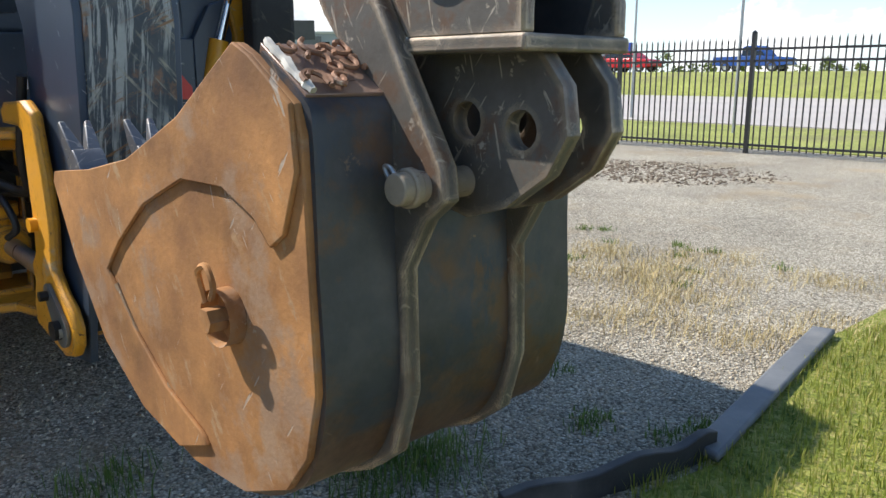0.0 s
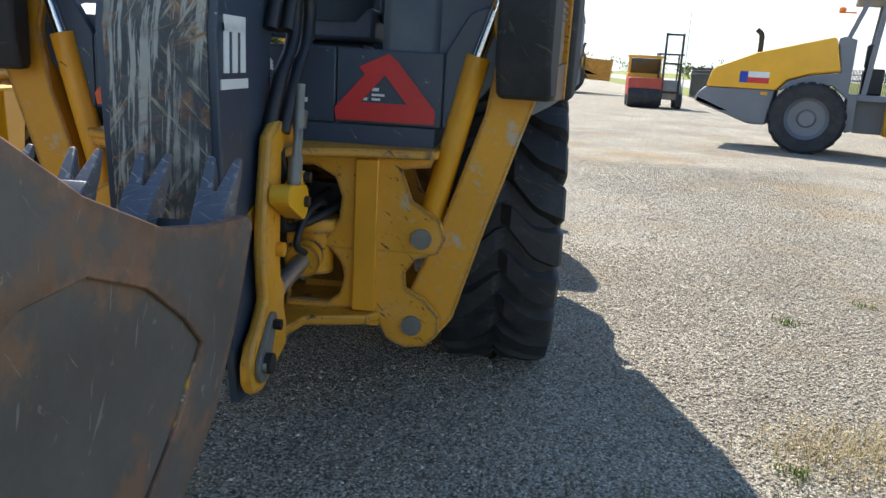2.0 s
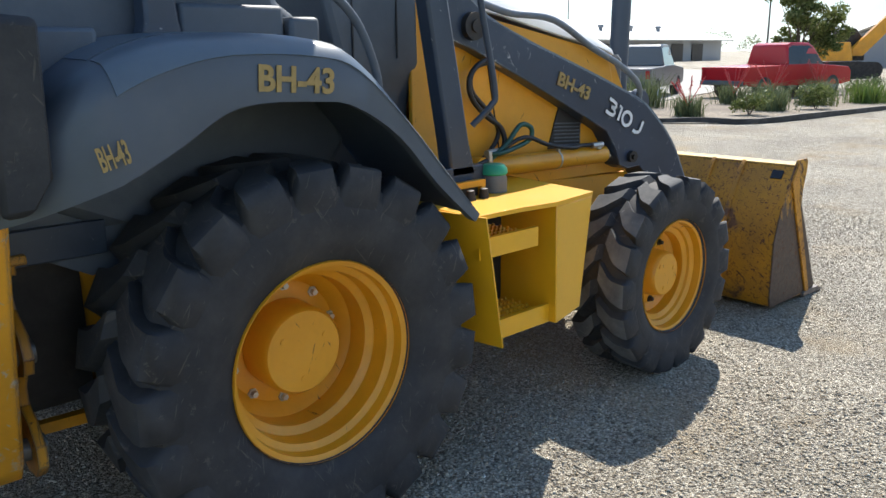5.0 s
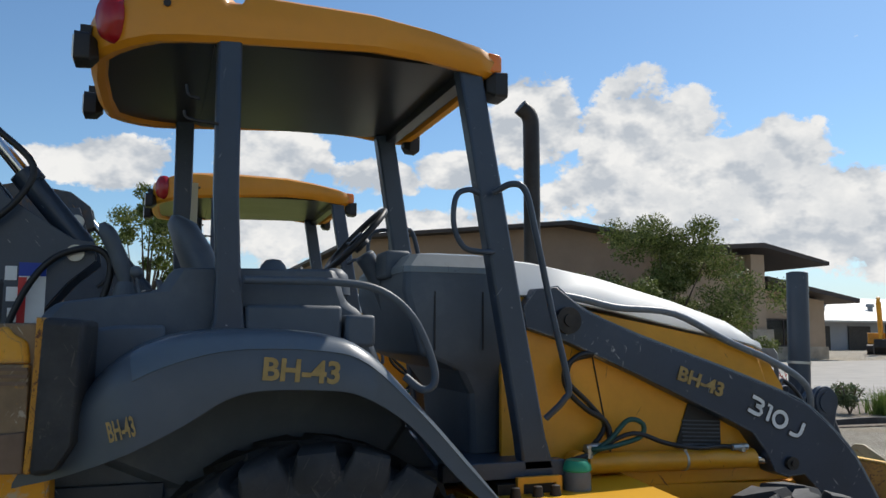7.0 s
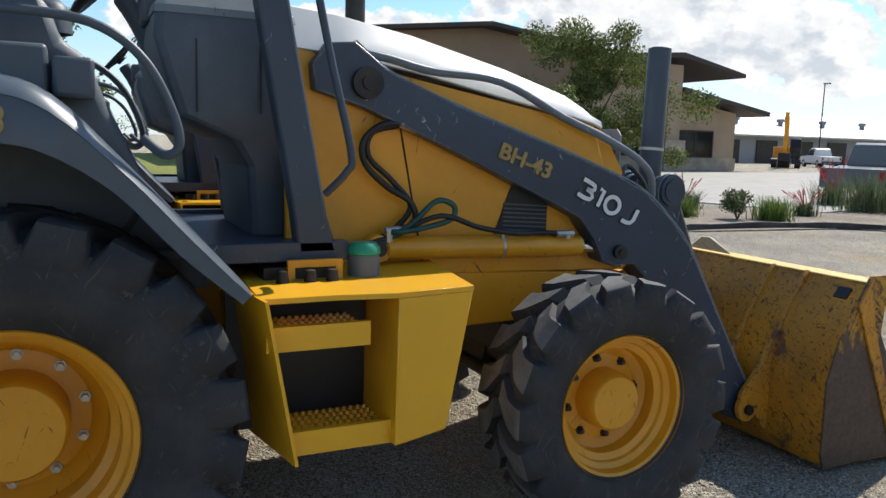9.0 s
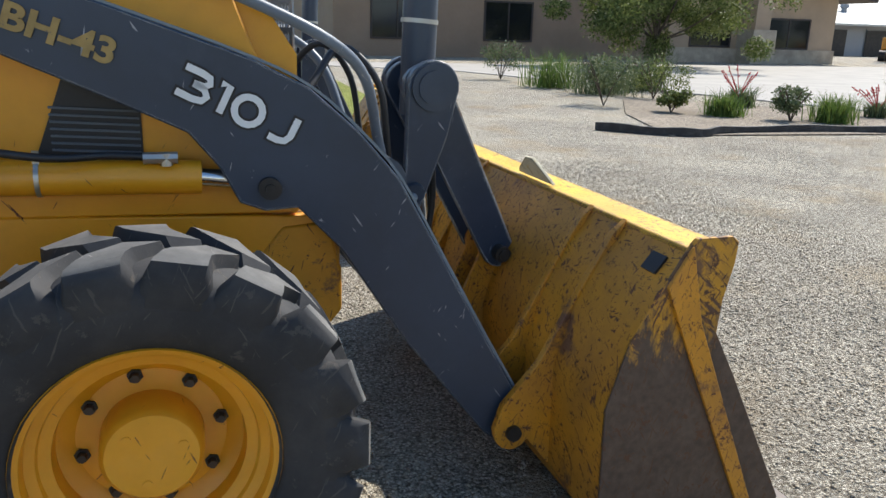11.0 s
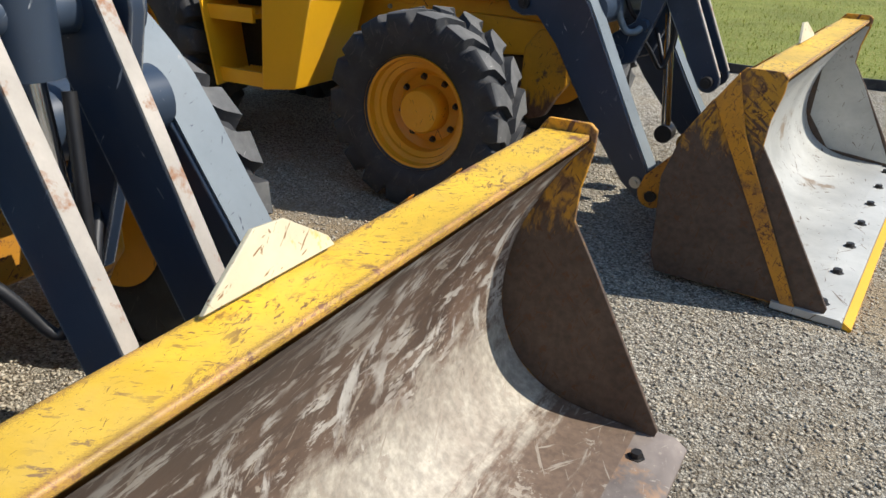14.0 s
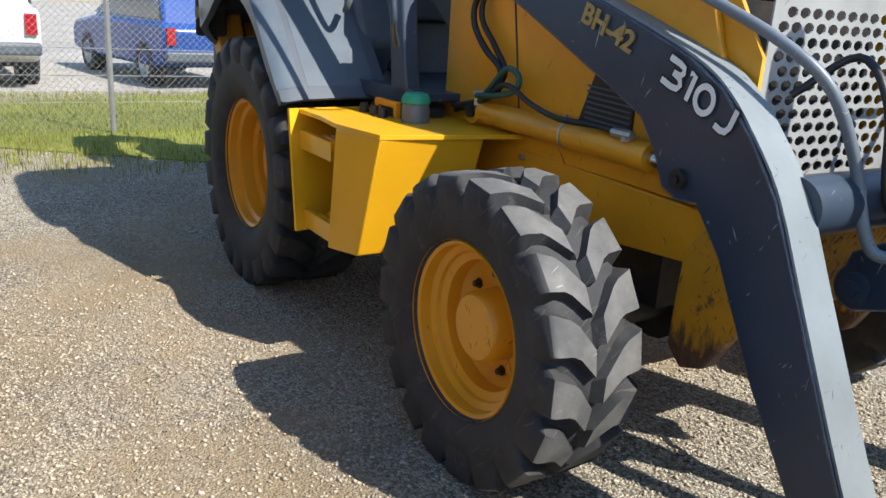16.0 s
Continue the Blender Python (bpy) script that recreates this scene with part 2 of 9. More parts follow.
# ---- materials ----
def material(name, base, rough=0.5, metal=0.0, var=0.12, scale=5.0, wear=None, dirt=None, bump=0.08, bscale=60.0, coat=0.0, spec=0.5, rvar=0.1, second=None, level=None, scrape=(), chip=None):
    """Procedural surface: base colour with slow and fine variation; wear = (colour, amount, scale, rough) chips and scrapes;
    dirt = (colour, amount, scale) a dusty film; second = (colour, threshold, scale) larger patches;
    level = (colour, height, width) another coat below a ragged height;
    scrape = (colour, threshold, scale, stretch, turn) bundles of fine drawn-out scratches;
    chip = (colour, radius) paint chipped off along the edges."""
    mat = bpy.data.materials.new(name)
    mat.use_nodes = True
    nt = mat.node_tree
    nt.nodes.clear()

    def nd(kind, **v):
        n = nt.nodes.new(kind)
        for k, x in v.items():
            n.inputs[k].default_value = x
        return n

    def math_(op, a, b, clamp=True):
        n = nt.nodes.new("ShaderNodeMath")
        n.operation, n.use_clamp = op, clamp
        for i, x in enumerate((a, b)):
            if isinstance(x, (int, float)):
                n.inputs[i].default_value = x
            else:
                nt.links.new(x, n.inputs[i])
        return n.outputs[0]

    def mix(fac, a, b, mode="MIX"):
        n = nt.nodes.new("ShaderNodeMixRGB")
        n.blend_type = mode
        for i, x in enumerate((fac, a, b)):
            if isinstance(x, (int, float)):
                n.inputs[i].default_value = x
            elif isinstance(x, tuple):
                n.inputs[i].default_value = (*x[:3], 1)
            else:
                nt.links.new(x, n.inputs[i])
        return n.outputs[0]

    co = nd("ShaderNodeTexCoord").outputs["Object"]

    def noise_(s, detail=5.0, r=0.6, stretch=None, turn=None):
        n = nd("ShaderNodeTexNoise", Scale=s, Detail=detail, Roughness=r)
        if stretch:
            mp = nd("ShaderNodeMapping")
            mp.inputs["Scale"].default_value = stretch
            if turn:
                mp.vector_type = "TEXTURE"
                mp.inputs["Scale"].default_value = [1 / q for q in stretch]
                mp.inputs["Rotation"].default_value = turn
            nt.links.new(co, mp.inputs["Vector"])
            nt.links.new(mp.outputs[0], n.inputs["Vector"])
        else:
            nt.links.new(co, n.inputs["Vector"])
        return n.outputs["Fac"]

    def ramp(x, lo, hi):
        n = nt.nodes.new("ShaderNodeMapRange")
        n.clamp = True
        nt.links.new(x, n.inputs[0])
        n.inputs[1].default_value, n.inputs[2].default_value = lo, hi
        return n.outputs[0]

    slow, fine = noise_(scale), noise_(scale * 14, 3.0)
    b = Vector(base)
    dark, light = tuple(b * (1 - var * 1.6)), tuple((b * (1 + var)).to_tuple())
    col = mix(ramp(slow, 0.3, 0.7), dark, light)
    col = mix(math_("MULTIPLY", ramp(fine, 0.45, 0.8), var), col, tuple(b * 0.55))
    rg = math_("ADD", rough - rvar / 2, math_("MULTIPLY", slow, rvar))
    mt = None
    height = fine
    if second:
        c2, th, s2 = second
        k = ramp(noise_(s2, 7.0, 0.68), th, th + 0.07)
        col = mix(k, col, c2)
    for k, (cs, th, ss, st, tn) in enumerate(scrape):
        thread = ramp(noise_(ss, 7.0, 0.7, st, tn), th, th + 0.04)
        bundle = ramp(noise_(3.5 + 1.3 * k, 3.0, 0.6), 0.43, 0.55)
        col = mix(math_("MULTIPLY", thread, bundle), col, mix(fine, tuple(Vector(cs) * 0.7), cs))
    for cl, zl, wl in (level or ()):
        sp = nd("ShaderNodeSeparateXYZ")
        nt.links.new(co, sp.inputs[0])
        ragged = math_("ADD", sp.outputs["Z"], math_("MULTIPLY", math_("SUBTRACT", noise_(9.0, 8.0, 0.7, (3.0, 0.6, 1.0)), 0.5, False), wl * 6, False), False)
        col = mix(ramp(ragged, zl + wl * 0.5, zl - wl * 0.5), col, mix(ramp(fine, 0.35, 0.7), tuple(Vector(cl) * 0.6), cl))
    if dirt:
        cd, amount, sd = dirt
        k = math_("MULTIPLY", ramp(noise_(sd, 8.0, 0.65), 0.62 - 0.35 * amount, 0.9), amount)
        col = mix(k, col, cd)
        rg = mix(k, rg, (0.85, 0.85, 0.85))
    if wear:
        cw, amount, sw, rw = wear
        a = noise_(sw * 1.5, 11.0, 0.74)
        both = ramp(a, 0.69 - 0.2 * amount, 0.72 - 0.2 * amount)
        for k, tilt_ in enumerate(((0.3, 0.5, 0.6), (0.2, -0.6, -0.5), (0.9, 0.2, 0.15))):
            s = noise_(sw * 0.5, 4.0, 0.55, (16.0, 1.0, 1.6), tilt_)
            both = math_("MAXIMUM", both, ramp(s, 0.735 - 0.15 * amount, 0.755 - 0.15 * amount))
        col = mix(both, col, mix(slow, tuple(Vector(cw) * 0.5), cw))
        rg = mix(both, rg, (rw, rw, rw))
        height = math_("SUBTRACT", math_("MULTIPLY", fine, 0.4), math_("MULTIPLY", both, 0.5), False)
    if chip:
        bv = nt.nodes.new("ShaderNodeBevel")
        bv.samples = 4
        bv.inputs["Radius"].default_value = chip[1]
        geo = nt.nodes.new("ShaderNodeNewGeometry")
        dt = nt.nodes.new("ShaderNodeVectorMath")
        dt.operation = "DOT_PRODUCT"
        nt.links.new(bv.outputs[0], dt.inputs[0])
        nt.links.new(geo.outputs["Normal"], dt.inputs[1])
        edge_ = ramp(math_("SUBTRACT", 1.0, dt.outputs["Value"]), 0.015, 0.10)
        broken = ramp(math_("ADD", edge_, noise_(30.0, 6.0, 0.7), False), 0.86, 0.97)
        col = mix(broken, col, mix(ramp(noise_(11.0), 0.45, 0.6), chip[0], tuple(Vector(chip[0]) * 2.4)))
    bs = nd("ShaderNodeBsdfPrincipled", Metallic=metal)
    bs.inputs["Coat Weight"].default_value = coat
    bs.inputs["Coat Roughness"].default_value = 0.15
    bs.inputs["Specular IOR Level"].default_value = spec
    nt.links.new(col, bs.inputs["Base Color"])
    nt.links.new(rg, bs.inputs["Roughness"])
    bp = nd("ShaderNodeBump", Strength=bump, Distance=0.004)
    grain = noise_(bscale, 4.0)
    nt.links.new(math_("ADD", math_("MULTIPLY", grain, 0.6), height, False), bp.inputs["Height"])
    nt.links.new(bp.outputs[0], bs.inputs["Normal"])
    out = nd("ShaderNodeOutputMaterial")
    nt.links.new(bs.outputs[0], out.inputs[0])
    return mat


def plain(name, base, rough=0.5, metal=0.0, emit=0.0):
    mat = bpy.data.materials.new(name)
    mat.use_nodes = True
    bs = mat.node_tree.nodes["Principled BSDF"]
    bs.inputs["Base Color"].default_value = (*base, 1)
    bs.inputs["Roughness"].default_value, bs.inputs["Metallic"].default_value = rough, metal
    return mat


YEL = (0.74, 0.325, 0.012)
RUST = (0.16, 0.055, 0.025)
DUST = (0.36, 0.31, 0.24)
m_yellow = material("yellow_paint", YEL, 0.42, var=0.10, scale=2.5, wear=(RUST, 0.12, 7.0, 0.8), dirt=(DUST, 0.18, 3.0), coat=0.15)
m_yellow_worn = material("worn_yellow_paint", (0.62, 0.265, 0.012), 0.5, var=0.18, scale=2.2, wear=((0.17, 0.07, 0.035), 0.60, 26.0, 0.8), second=((0.15, 0.065, 0.032), 0.585, 4.2), dirt=((0.20, 0.10, 0.05), 0.65, 5.0))
m_yellow_clean = material("bright_yellow_paint", (0.82, 0.415, 0.012), 0.38, var=0.05, scale=2.0, dirt=(DUST, 0.12, 3.0), bump=0.03, coat=0.25)
m_navy = material("dark_blue_grey_paint", (0.037, 0.054, 0.082), 0.36, var=0.14, scale=2.0, wear=((0.42, 0.44, 0.46), 0.13, 16.0, 0.6), dirt=((0.24, 0.25, 0.26), 0.12, 4.5), bump=0.05)
m_arm = material("chipped_blue_grey_paint", (0.028, 0.044, 0.074), 0.36, var=0.16, scale=2.0, wear=((0.48, 0.50, 0.52), 0.19, 9.0, 0.6), dirt=((0.24, 0.25, 0.26), 0.14, 4.5), bump=0.05, chip=((0.20, 0.20, 0.19), 0.010))
m_fender = material("charcoal_fender_plastic", (0.072, 0.089, 0.112), 0.40, var=0.10, scale=2.0, dirt=((0.30, 0.29, 0.27), 0.16, 3.5), bump=0.05)
m_navy_worn = material("scratched_blue_grey_paint", (0.050, 0.062, 0.070), 0.5, var=0.25, scale=4.0, second=((0.24, 0.115, 0.055), 0.545, 5.0), dirt=((0.30, 0.28, 0.24), 0.35, 9.0), bump=0.12, scrape=(
    ((0.44, 0.44, 0.40), 0.50, 2.2, (6.0, 26.0, 1.6), (0.06, 0, 0)), ((0.46, 0.43, 0.36), 0.55, 2.6, (6.0, 24.0, 1.8), (0.55, 0, 0)),
    ((0.40, 0.36, 0.27), 0.56, 2.4, (6.0, 26.0, 1.8), (-0.75, 0, 0)), ((0.30, 0.15, 0.06), 0.57, 2.6, (6.0, 28.0, 2.0), (1.15, 0, 0))))
m_plastic = material("dark_grey_plastic", (0.082, 0.100, 0.122), 0.50, var=0.12, scale=3.0, dirt=((0.28, 0.26, 0.23), 0.28, 3.0), bump=0.12, bscale=220)
m_hood = material("pale_grey_hood", (0.76, 0.748, 0.70), 0.55, var=0.05, scale=1.5, dirt=((0.50, 0.46, 0.38), 0.3, 3.0), bump=0.03)
m_guard = material("grey_perforated_steel", (0.33, 0.34, 0.335), 0.5, var=0.1, scale=4.0, wear=((0.20, 0.12, 0.07), 0.25, 9.0, 0.7), bump=0.06)
m_hoe_side = material("grey_brown_bucket_plate", (0.105, 0.092, 0.080), 0.6, var=0.25, scale=3.0, wear=((0.30, 0.25, 0.20), 0.3, 10.0, 0.7), second=((0.20, 0.105, 0.058), 0.55, 3.2), dirt=((0.15, 0.11, 0.085), 0.6, 7.0), bump=0.2, chip=((0.13, 0.06, 0.03), 0.05))
m_lining_bright = material("bright_scoured_steel", (0.46, 0.45, 0.41), 0.5, metal=0.15, var=0.15, scale=3.0, wear=((0.20, 0.15, 0.11), 0.35, 10.0, 0.6), second=((0.27, 0.21, 0.15), 0.62, 3.4), bump=0.12)
m_tooth = material("blue_grey_forged_steel", (0.13, 0.135, 0.15), 0.5, metal=0.2, var=0.2, scale=8.0, wear=((0.40, 0.37, 0.33), 0.4, 16.0, 0.5), second=((0.16, 0.105, 0.08), 0.6, 9.0), bump=0.15)
m_flap = material("bare_pale_flap", (0.60, 0.53, 0.36), 0.6, var=0.12, scale=5.0, wear=((0.30, 0.16, 0.07), 0.4, 18.0, 0.8), second=((0.70, 0.42, 0.04), 0.60, 9.0), bump=0.1)
m_strip = material("bare_rust_streaked_edge", (0.42, 0.37, 0.31), 0.6, var=0.15, scale=7.0, second=((0.28, 0.13, 0.06), 0.55, 9.0), bump=0.1)
m_rubber = material("tyre_rubber", (0.022, 0.023, 0.026), 0.72, var=0.2, scale=6.0, wear=((0.10, 0.09, 0.08), 0.42, 10.0, 0.9), dirt=((0.105, 0.097, 0.088), 0.55, 5.0), bump=0.35, bscale=45)
m_rubber_lit_worn = material("worn_sunlit_tread", (0.115, 0.113, 0.109), 0.85, var=0.25, scale=9.0, wear=((0.36, 0.34, 0.31), 0.2, 14.0, 0.9), dirt=((0.34, 0.32, 0.28), 0.45, 5.0), bump=0.3, bscale=50)
m_black = material("black_rubber_hose", (0.014, 0.014, 0.016), 0.5, var=0.2, scale=8.0, dirt=((0.2, 0.18, 0.15), 0.2, 6.0))
m_dark = material("dark_grease_steel", (0.035, 0.032, 0.030), 0.5, metal=0.4, var=0.3, scale=7.0, dirt=((0.20, 0.14, 0.09), 0.35, 5.0), bump=0.2)
m_steel = material("bare_worn_steel", (0.42, 0.40, 0.37), 0.36, metal=0.85, var=0.12, scale=4.0, wear=((0.14, 0.09, 0.06), 0.45, 3.0, 0.7), bump=0.06)
m_bright = material("scoured_steel", (0.58, 0.55, 0.49), 0.5, metal=0.25, var=0.15, scale=2.2, wear=((0.15, 0.10, 0.07), 0.65, 2.3, 0.75), dirt=((0.42, 0.37, 0.29), 0.5, 2.0), bump=0.12)
m_rusty = material("rusted_steel_plate", (0.42, 0.195, 0.060), 0.78, var=0.35, scale=5.0, wear=((0.46, 0.36, 0.27), 0.25, 7.0, 0.7), second=((0.33, 0.21, 0.125), 0.54, 3.2), dirt=((0.150, 0.062, 0.028), 0.85, 6.0), bump=0.35, bscale=90, scrape=(((0.48, 0.30, 0.15), 0.58, 3.0, (5.0, 1.0, 2.0), (0, 0.6, 0)),))
m_rustdark = material("dark_oiled_steel_plate", (0.048, 0.052, 0.060), 0.40, metal=0.15, var=0.35, scale=3.2, wear=((0.24, 0.17, 0.12), 0.22, 7.0, 0.7), second=((0.100, 0.056, 0.032), 0.53, 3.6), dirt=((0.17, 0.145, 0.12), 0.5, 9.0), level=(((0.125, 0.070, 0.038), 0.68, 0.12),), bump=0.2, scrape=(((0.035, 0.050, 0.075), 0.50, 2.0, (2.0, 2.0, 1.0), None),))
m_brownbare = material("brown_stained_steel", (0.19, 0.12, 0.08), 0.62, metal=0.2, var=0.25, scale=2.4, wear=((0.35, 0.30, 0.24), 0.35, 4.0, 0.6), bump=0.15)
# sunlight put into the colour of arm tops and console cover; worn bend too
m_navy_lit_worn = material("sunlit_worn_grey_paint", (0.190, 0.220, 0.236), 0.5, var=0.10, scale=3.0, wear=((0.05, 0.06, 0.085), 0.22, 24.0, 0.5), second=((0.42, 0.38, 0.32), 0.66, 5.0), bump=0.06)
m_roofpaint = material("orange_yellow_roof_paint", (0.70, 0.275, 0.010), 0.45, var=0.06, scale=1.6, dirt=(DUST, 0.12, 3.0), bump=0.03, coat=0.1)
m_yellow_scuffed = material("scuffed_yellow_paint", (0.72, 0.325, 0.014), 0.5, var=0.12, scale=3.0, wear=((0.12, 0.06, 0.04), 0.34, 20.0, 0.8), second=((0.50, 0.36, 0.20), 0.61, 7.0), dirt=((0.45, 0.36, 0.26), 0.4, 6.0), chip=((0.085, 0.045, 0.03), 0.022))
m_greasy = material("greasy_yellow_paint", (0.66, 0.30, 0.016), 0.46, var=0.16, scale=3.0, wear=((0.10, 0.055, 0.035), 0.42, 16.0, 0.7), second=((0.085, 0.055, 0.035), 0.60, 4.5), dirt=((0.24, 0.14, 0.06), 0.55, 5.0), chip=((0.06, 0.04, 0.03), 0.014), coat=0.1)
m_leg = material("scraped_yellow_paint", (0.72, 0.325, 0.014), 0.5, var=0.12, scale=3.0, wear=((0.56, 0.48, 0.37), 0.34, 18.0, 0.7), second=((0.56, 0.46, 0.33), 0.57, 6.0), dirt=((0.16, 0.08, 0.04), 0.45, 6.0), chip=((0.060, 0.036, 0.026), 0.024))
m_pad = material("scraped_pad_metal", (0.25, 0.16, 0.085), 0.65, var=0.25, scale=4.0, wear=((0.55, 0.46, 0.34), 0.4, 14.0, 0.7), second=((0.62, 0.29, 0.02), 0.54, 5.0), bump=0.15)
m_bucket_side = material("rust_stained_yellow_plate", (0.66, 0.31, 0.014), 0.6, var=0.2, scale=3.0, scrape=(((0.11, 0.045, 0.022), 0.53, 8.0, (1.0, 1.0, 7.0), (0, 0.7, 0)), ((0.12, 0.05, 0.025), 0.54, 9.0, (6.0, 1.0, 1.0), (0, 0.4, 0))), wear=((0.14, 0.065, 0.03), 0.55, 16.0, 0.8), level=(((0.105, 0.066, 0.044), 0.68, 0.11),), second=((0.19, 0.09, 0.035), 0.53, 6.0), dirt=((0.20, 0.14, 0.095), 0.5, 9.0), bump=0.15)
m_bracket = material("peeling_yellow_plate", (0.70, 0.31, 0.012), 0.55, var=0.15, scale=3.0, wear=((0.14, 0.065, 0.03), 0.45, 12.0, 0.8), second=((0.15, 0.07, 0.036), 0.575, 7.0), level=(((0.17, 0.08, 0.042), 0.53, 0.06),), bump=0.12)
m_topplate = material("dusty_bare_steel", (0.27, 0.175, 0.13), 0.38, metal=0.3, var=0.2, scale=5.0, wear=((0.16, 0.09, 0.06), 0.35, 12.0, 0.7), bump=0.12)
m_top_glare = material("bare_steel_with_glare", (0.60, 0.58, 0.55), 0.36, metal=0.25, var=0.15, scale=4.0, wear=((0.30, 0.22, 0.17), 0.25, 12.0, 0.7), dirt=((0.40, 0.34, 0.28), 0.4, 5.0), bump=0.1)
m_bead = material("dull_rust_bead", (0.27, 0.135, 0.075), 0.75, var=0.35, scale=12.0, second=((0.44, 0.34, 0.27), 0.6, 20.0), bump=0.3)
m_pipe = material("scuffed_grey_pipe_paint", (0.135, 0.160, 0.190), 0.42, var=0.12, scale=6.0, wear=((0.42, 0.40, 0.36), 0.30, 16.0, 0.6), bump=0.05)
m_rim = material("scratched_bright_yellow_paint", (0.76, 0.46, 0.035), 0.52, var=0.16, scale=4.0, wear=((0.24, 0.12, 0.045), 0.35, 60.0, 0.8), second=((0.22, 0.10, 0.045), 0.585, 6.0), dirt=((0.66, 0.50, 0.22), 0.40, 5.0), bump=0.25, chip=((0.14, 0.06, 0.03), 0.03), scrape=(((0.20, 0.09, 0.035), 0.555, 26.0, (3.0, 1.0, 3.0), (0, 0, 0.3)), ((0.24, 0.12, 0.05), 0.57, 30.0, (1.0, 2.5, 2.5), (0, 0, 0.5))))
m_edge = material("worn_cutting_edge_steel", (0.20, 0.16, 0.135), 0.5, metal=0.2, var=0.25, scale=3.0, wear=((0.42, 0.36, 0.29), 0.4, 20.0, 0.6), second=((0.27, 0.16, 0.09), 0.54, 5.0), dirt=((0.40, 0.36, 0.30), 0.4, 6.0), bump=0.12)
# fender paint with the sun's gleam put into its lighter colour
m_navy_sunlit = material("sunlit_blue_grey_paint", (0.095, 0.122, 0.150), 0.34, var=0.10, scale=3.0, dirt=((0.30, 0.30, 0.30), 0.25, 4.0), bump=0.04, spec=0.6)
m_headliner = material("glossy_black_lining", (0.014, 0.014, 0.015), 0.30, var=0.2, scale=3.0, bump=0.05)
m_hose_green = material("green_sleeved_hose", (0.012, 0.075, 0.060), 0.5, var=0.2, scale=8.0)
m_tank = material("cloudy_grey_tank_plastic", (0.13, 0.135, 0.135), 0.4, var=0.1, scale=8.0)
m_line = material("dull_plated_line", (0.20, 0.20, 0.185), 0.5, metal=0.5, var=0.15, scale=9.0)
m_pin = material("dull_greasy_pin", (0.25, 0.205, 0.15), 0.6, metal=0.1, var=0.2, scale=12.0, wear=((0.10, 0.06, 0.04), 0.4, 20.0, 0.7))
m_ear = material("scuffed_grey_steel", (0.115, 0.105, 0.092), 0.5, metal=0.15, var=0.3, scale=5.0, wear=((0.42, 0.36, 0.29), 0.40, 14.0, 0.6), second=((0.125, 0.070, 0.042), 0.52, 5.0), dirt=((0.06, 0.048, 0.038), 0.7, 9.0), bump=0.25, chip=((0.23, 0.18, 0.13), 0.022))
m_chrome = plain("chromed_rod", (0.62, 0.62, 0.62), 0.12, 1.0)
m_zinc = material("zinc_plated_steel", (0.50, 0.49, 0.45), 0.4, metal=0.8, var=0.1, scale=10)
m_red = material("red_reflective_sheet", (0.58, 0.028, 0.028), 0.4, var=0.1, scale=5, wear=((0.02, 0.02, 0.025), 0.12, 10, 0.5), bump=0.02)
m_orange = material("faded_orange_sheet", (0.75, 0.11, 0.02), 0.4, var=0.08, scale=5, bump=0.02)
m_white = material("white_lettering", (0.78, 0.78, 0.76), 0.5, var=0.05, scale=8, bump=0.02)
m_stencil = material("stencilled_ochre_paint", (0.38, 0.26, 0.09), 0.7, var=0.15, scale=25, second=((0.07, 0.08, 0.10), 0.62, 30.0))
m_green = material("green_cap", (0.025, 0.30, 0.17), 0.45, var=0.1, scale=8)
m_lens_o = plain("amber_lens", (0.85, 0.20, 0.01), 0.2)
m_lens_r = plain("red_lens", (0.35, 0.01, 0.015), 0.2)
m_lens_c = plain("clear_lens", (0.75, 0.75, 0.72), 0.15)
m_blue = plain("blue_sheet", (0.015, 0.05, 0.35), 0.5)
m_lining = material("scoured_bucket_steel", (0.155, 0.098, 0.066), 0.55, metal=0.1, var=0.3, scale=3.0, wear=((0.44, 0.37, 0.29), 0.50, 8.0, 0.6), level=(((0.56, 0.50, 0.40), 0.34, 0.11), ((0.20, 0.135, 0.092), 0.085, 0.034)), second=((0.21, 0.15, 0.11), 0.565, 3.4), dirt=((0.15, 0.10, 0.07), 0.85, 5.0), bump=0.2, scrape=(((0.10, 0.064, 0.044), 0.50, 4.0, (4.0, 1.0, 4.0), None), ((0.70, 0.65, 0.56), 0.53, 6.0, (4.0, 1.2, 4.0), None), ((0.72, 0.68, 0.60), 0.54, 3.0, (1.0, 3.2, 1.0), None)))
m_grey_body = material("grey_machine_paint", (0.17, 0.18, 0.20), 0.45, var=0.08, scale=1.5, dirt=(DUST, 0.3, 2.0))
m_red_body = material("red_machine_paint", (0.42, 0.05, 0.03), 0.45, var=0.1, scale=2.0, dirt=(DUST, 0.25, 2.0))
m_fence = material("black_fence_paint", (0.012, 0.012, 0.014), 0.45, var=0.15, scale=3.0, bump=0.03)
m_bark = material("bark", (0.10, 0.075, 0.055), 0.9, var=0.25, scale=6.0, bump=0.5, bscale=25)
m_stucco = material("tan_stucco", (0.30, 0.21, 0.145), 0.9, var=0.08, scale=0.5, bump=0.1)
m_stucco_light = material("light_tan_stucco", (0.42, 0.31, 0.21), 0.9, var=0.08, scale=0.5, bump=0.1)
m_roof = material("dark_brown_roof", (0.055, 0.042, 0.036), 0.7, var=0.15, scale=1.0, bump=0.1)
m_stone = material("limestone", (0.44, 0.37, 0.28), 0.9, var=0.2, scale=1.5, bump=0.3, bscale=12)
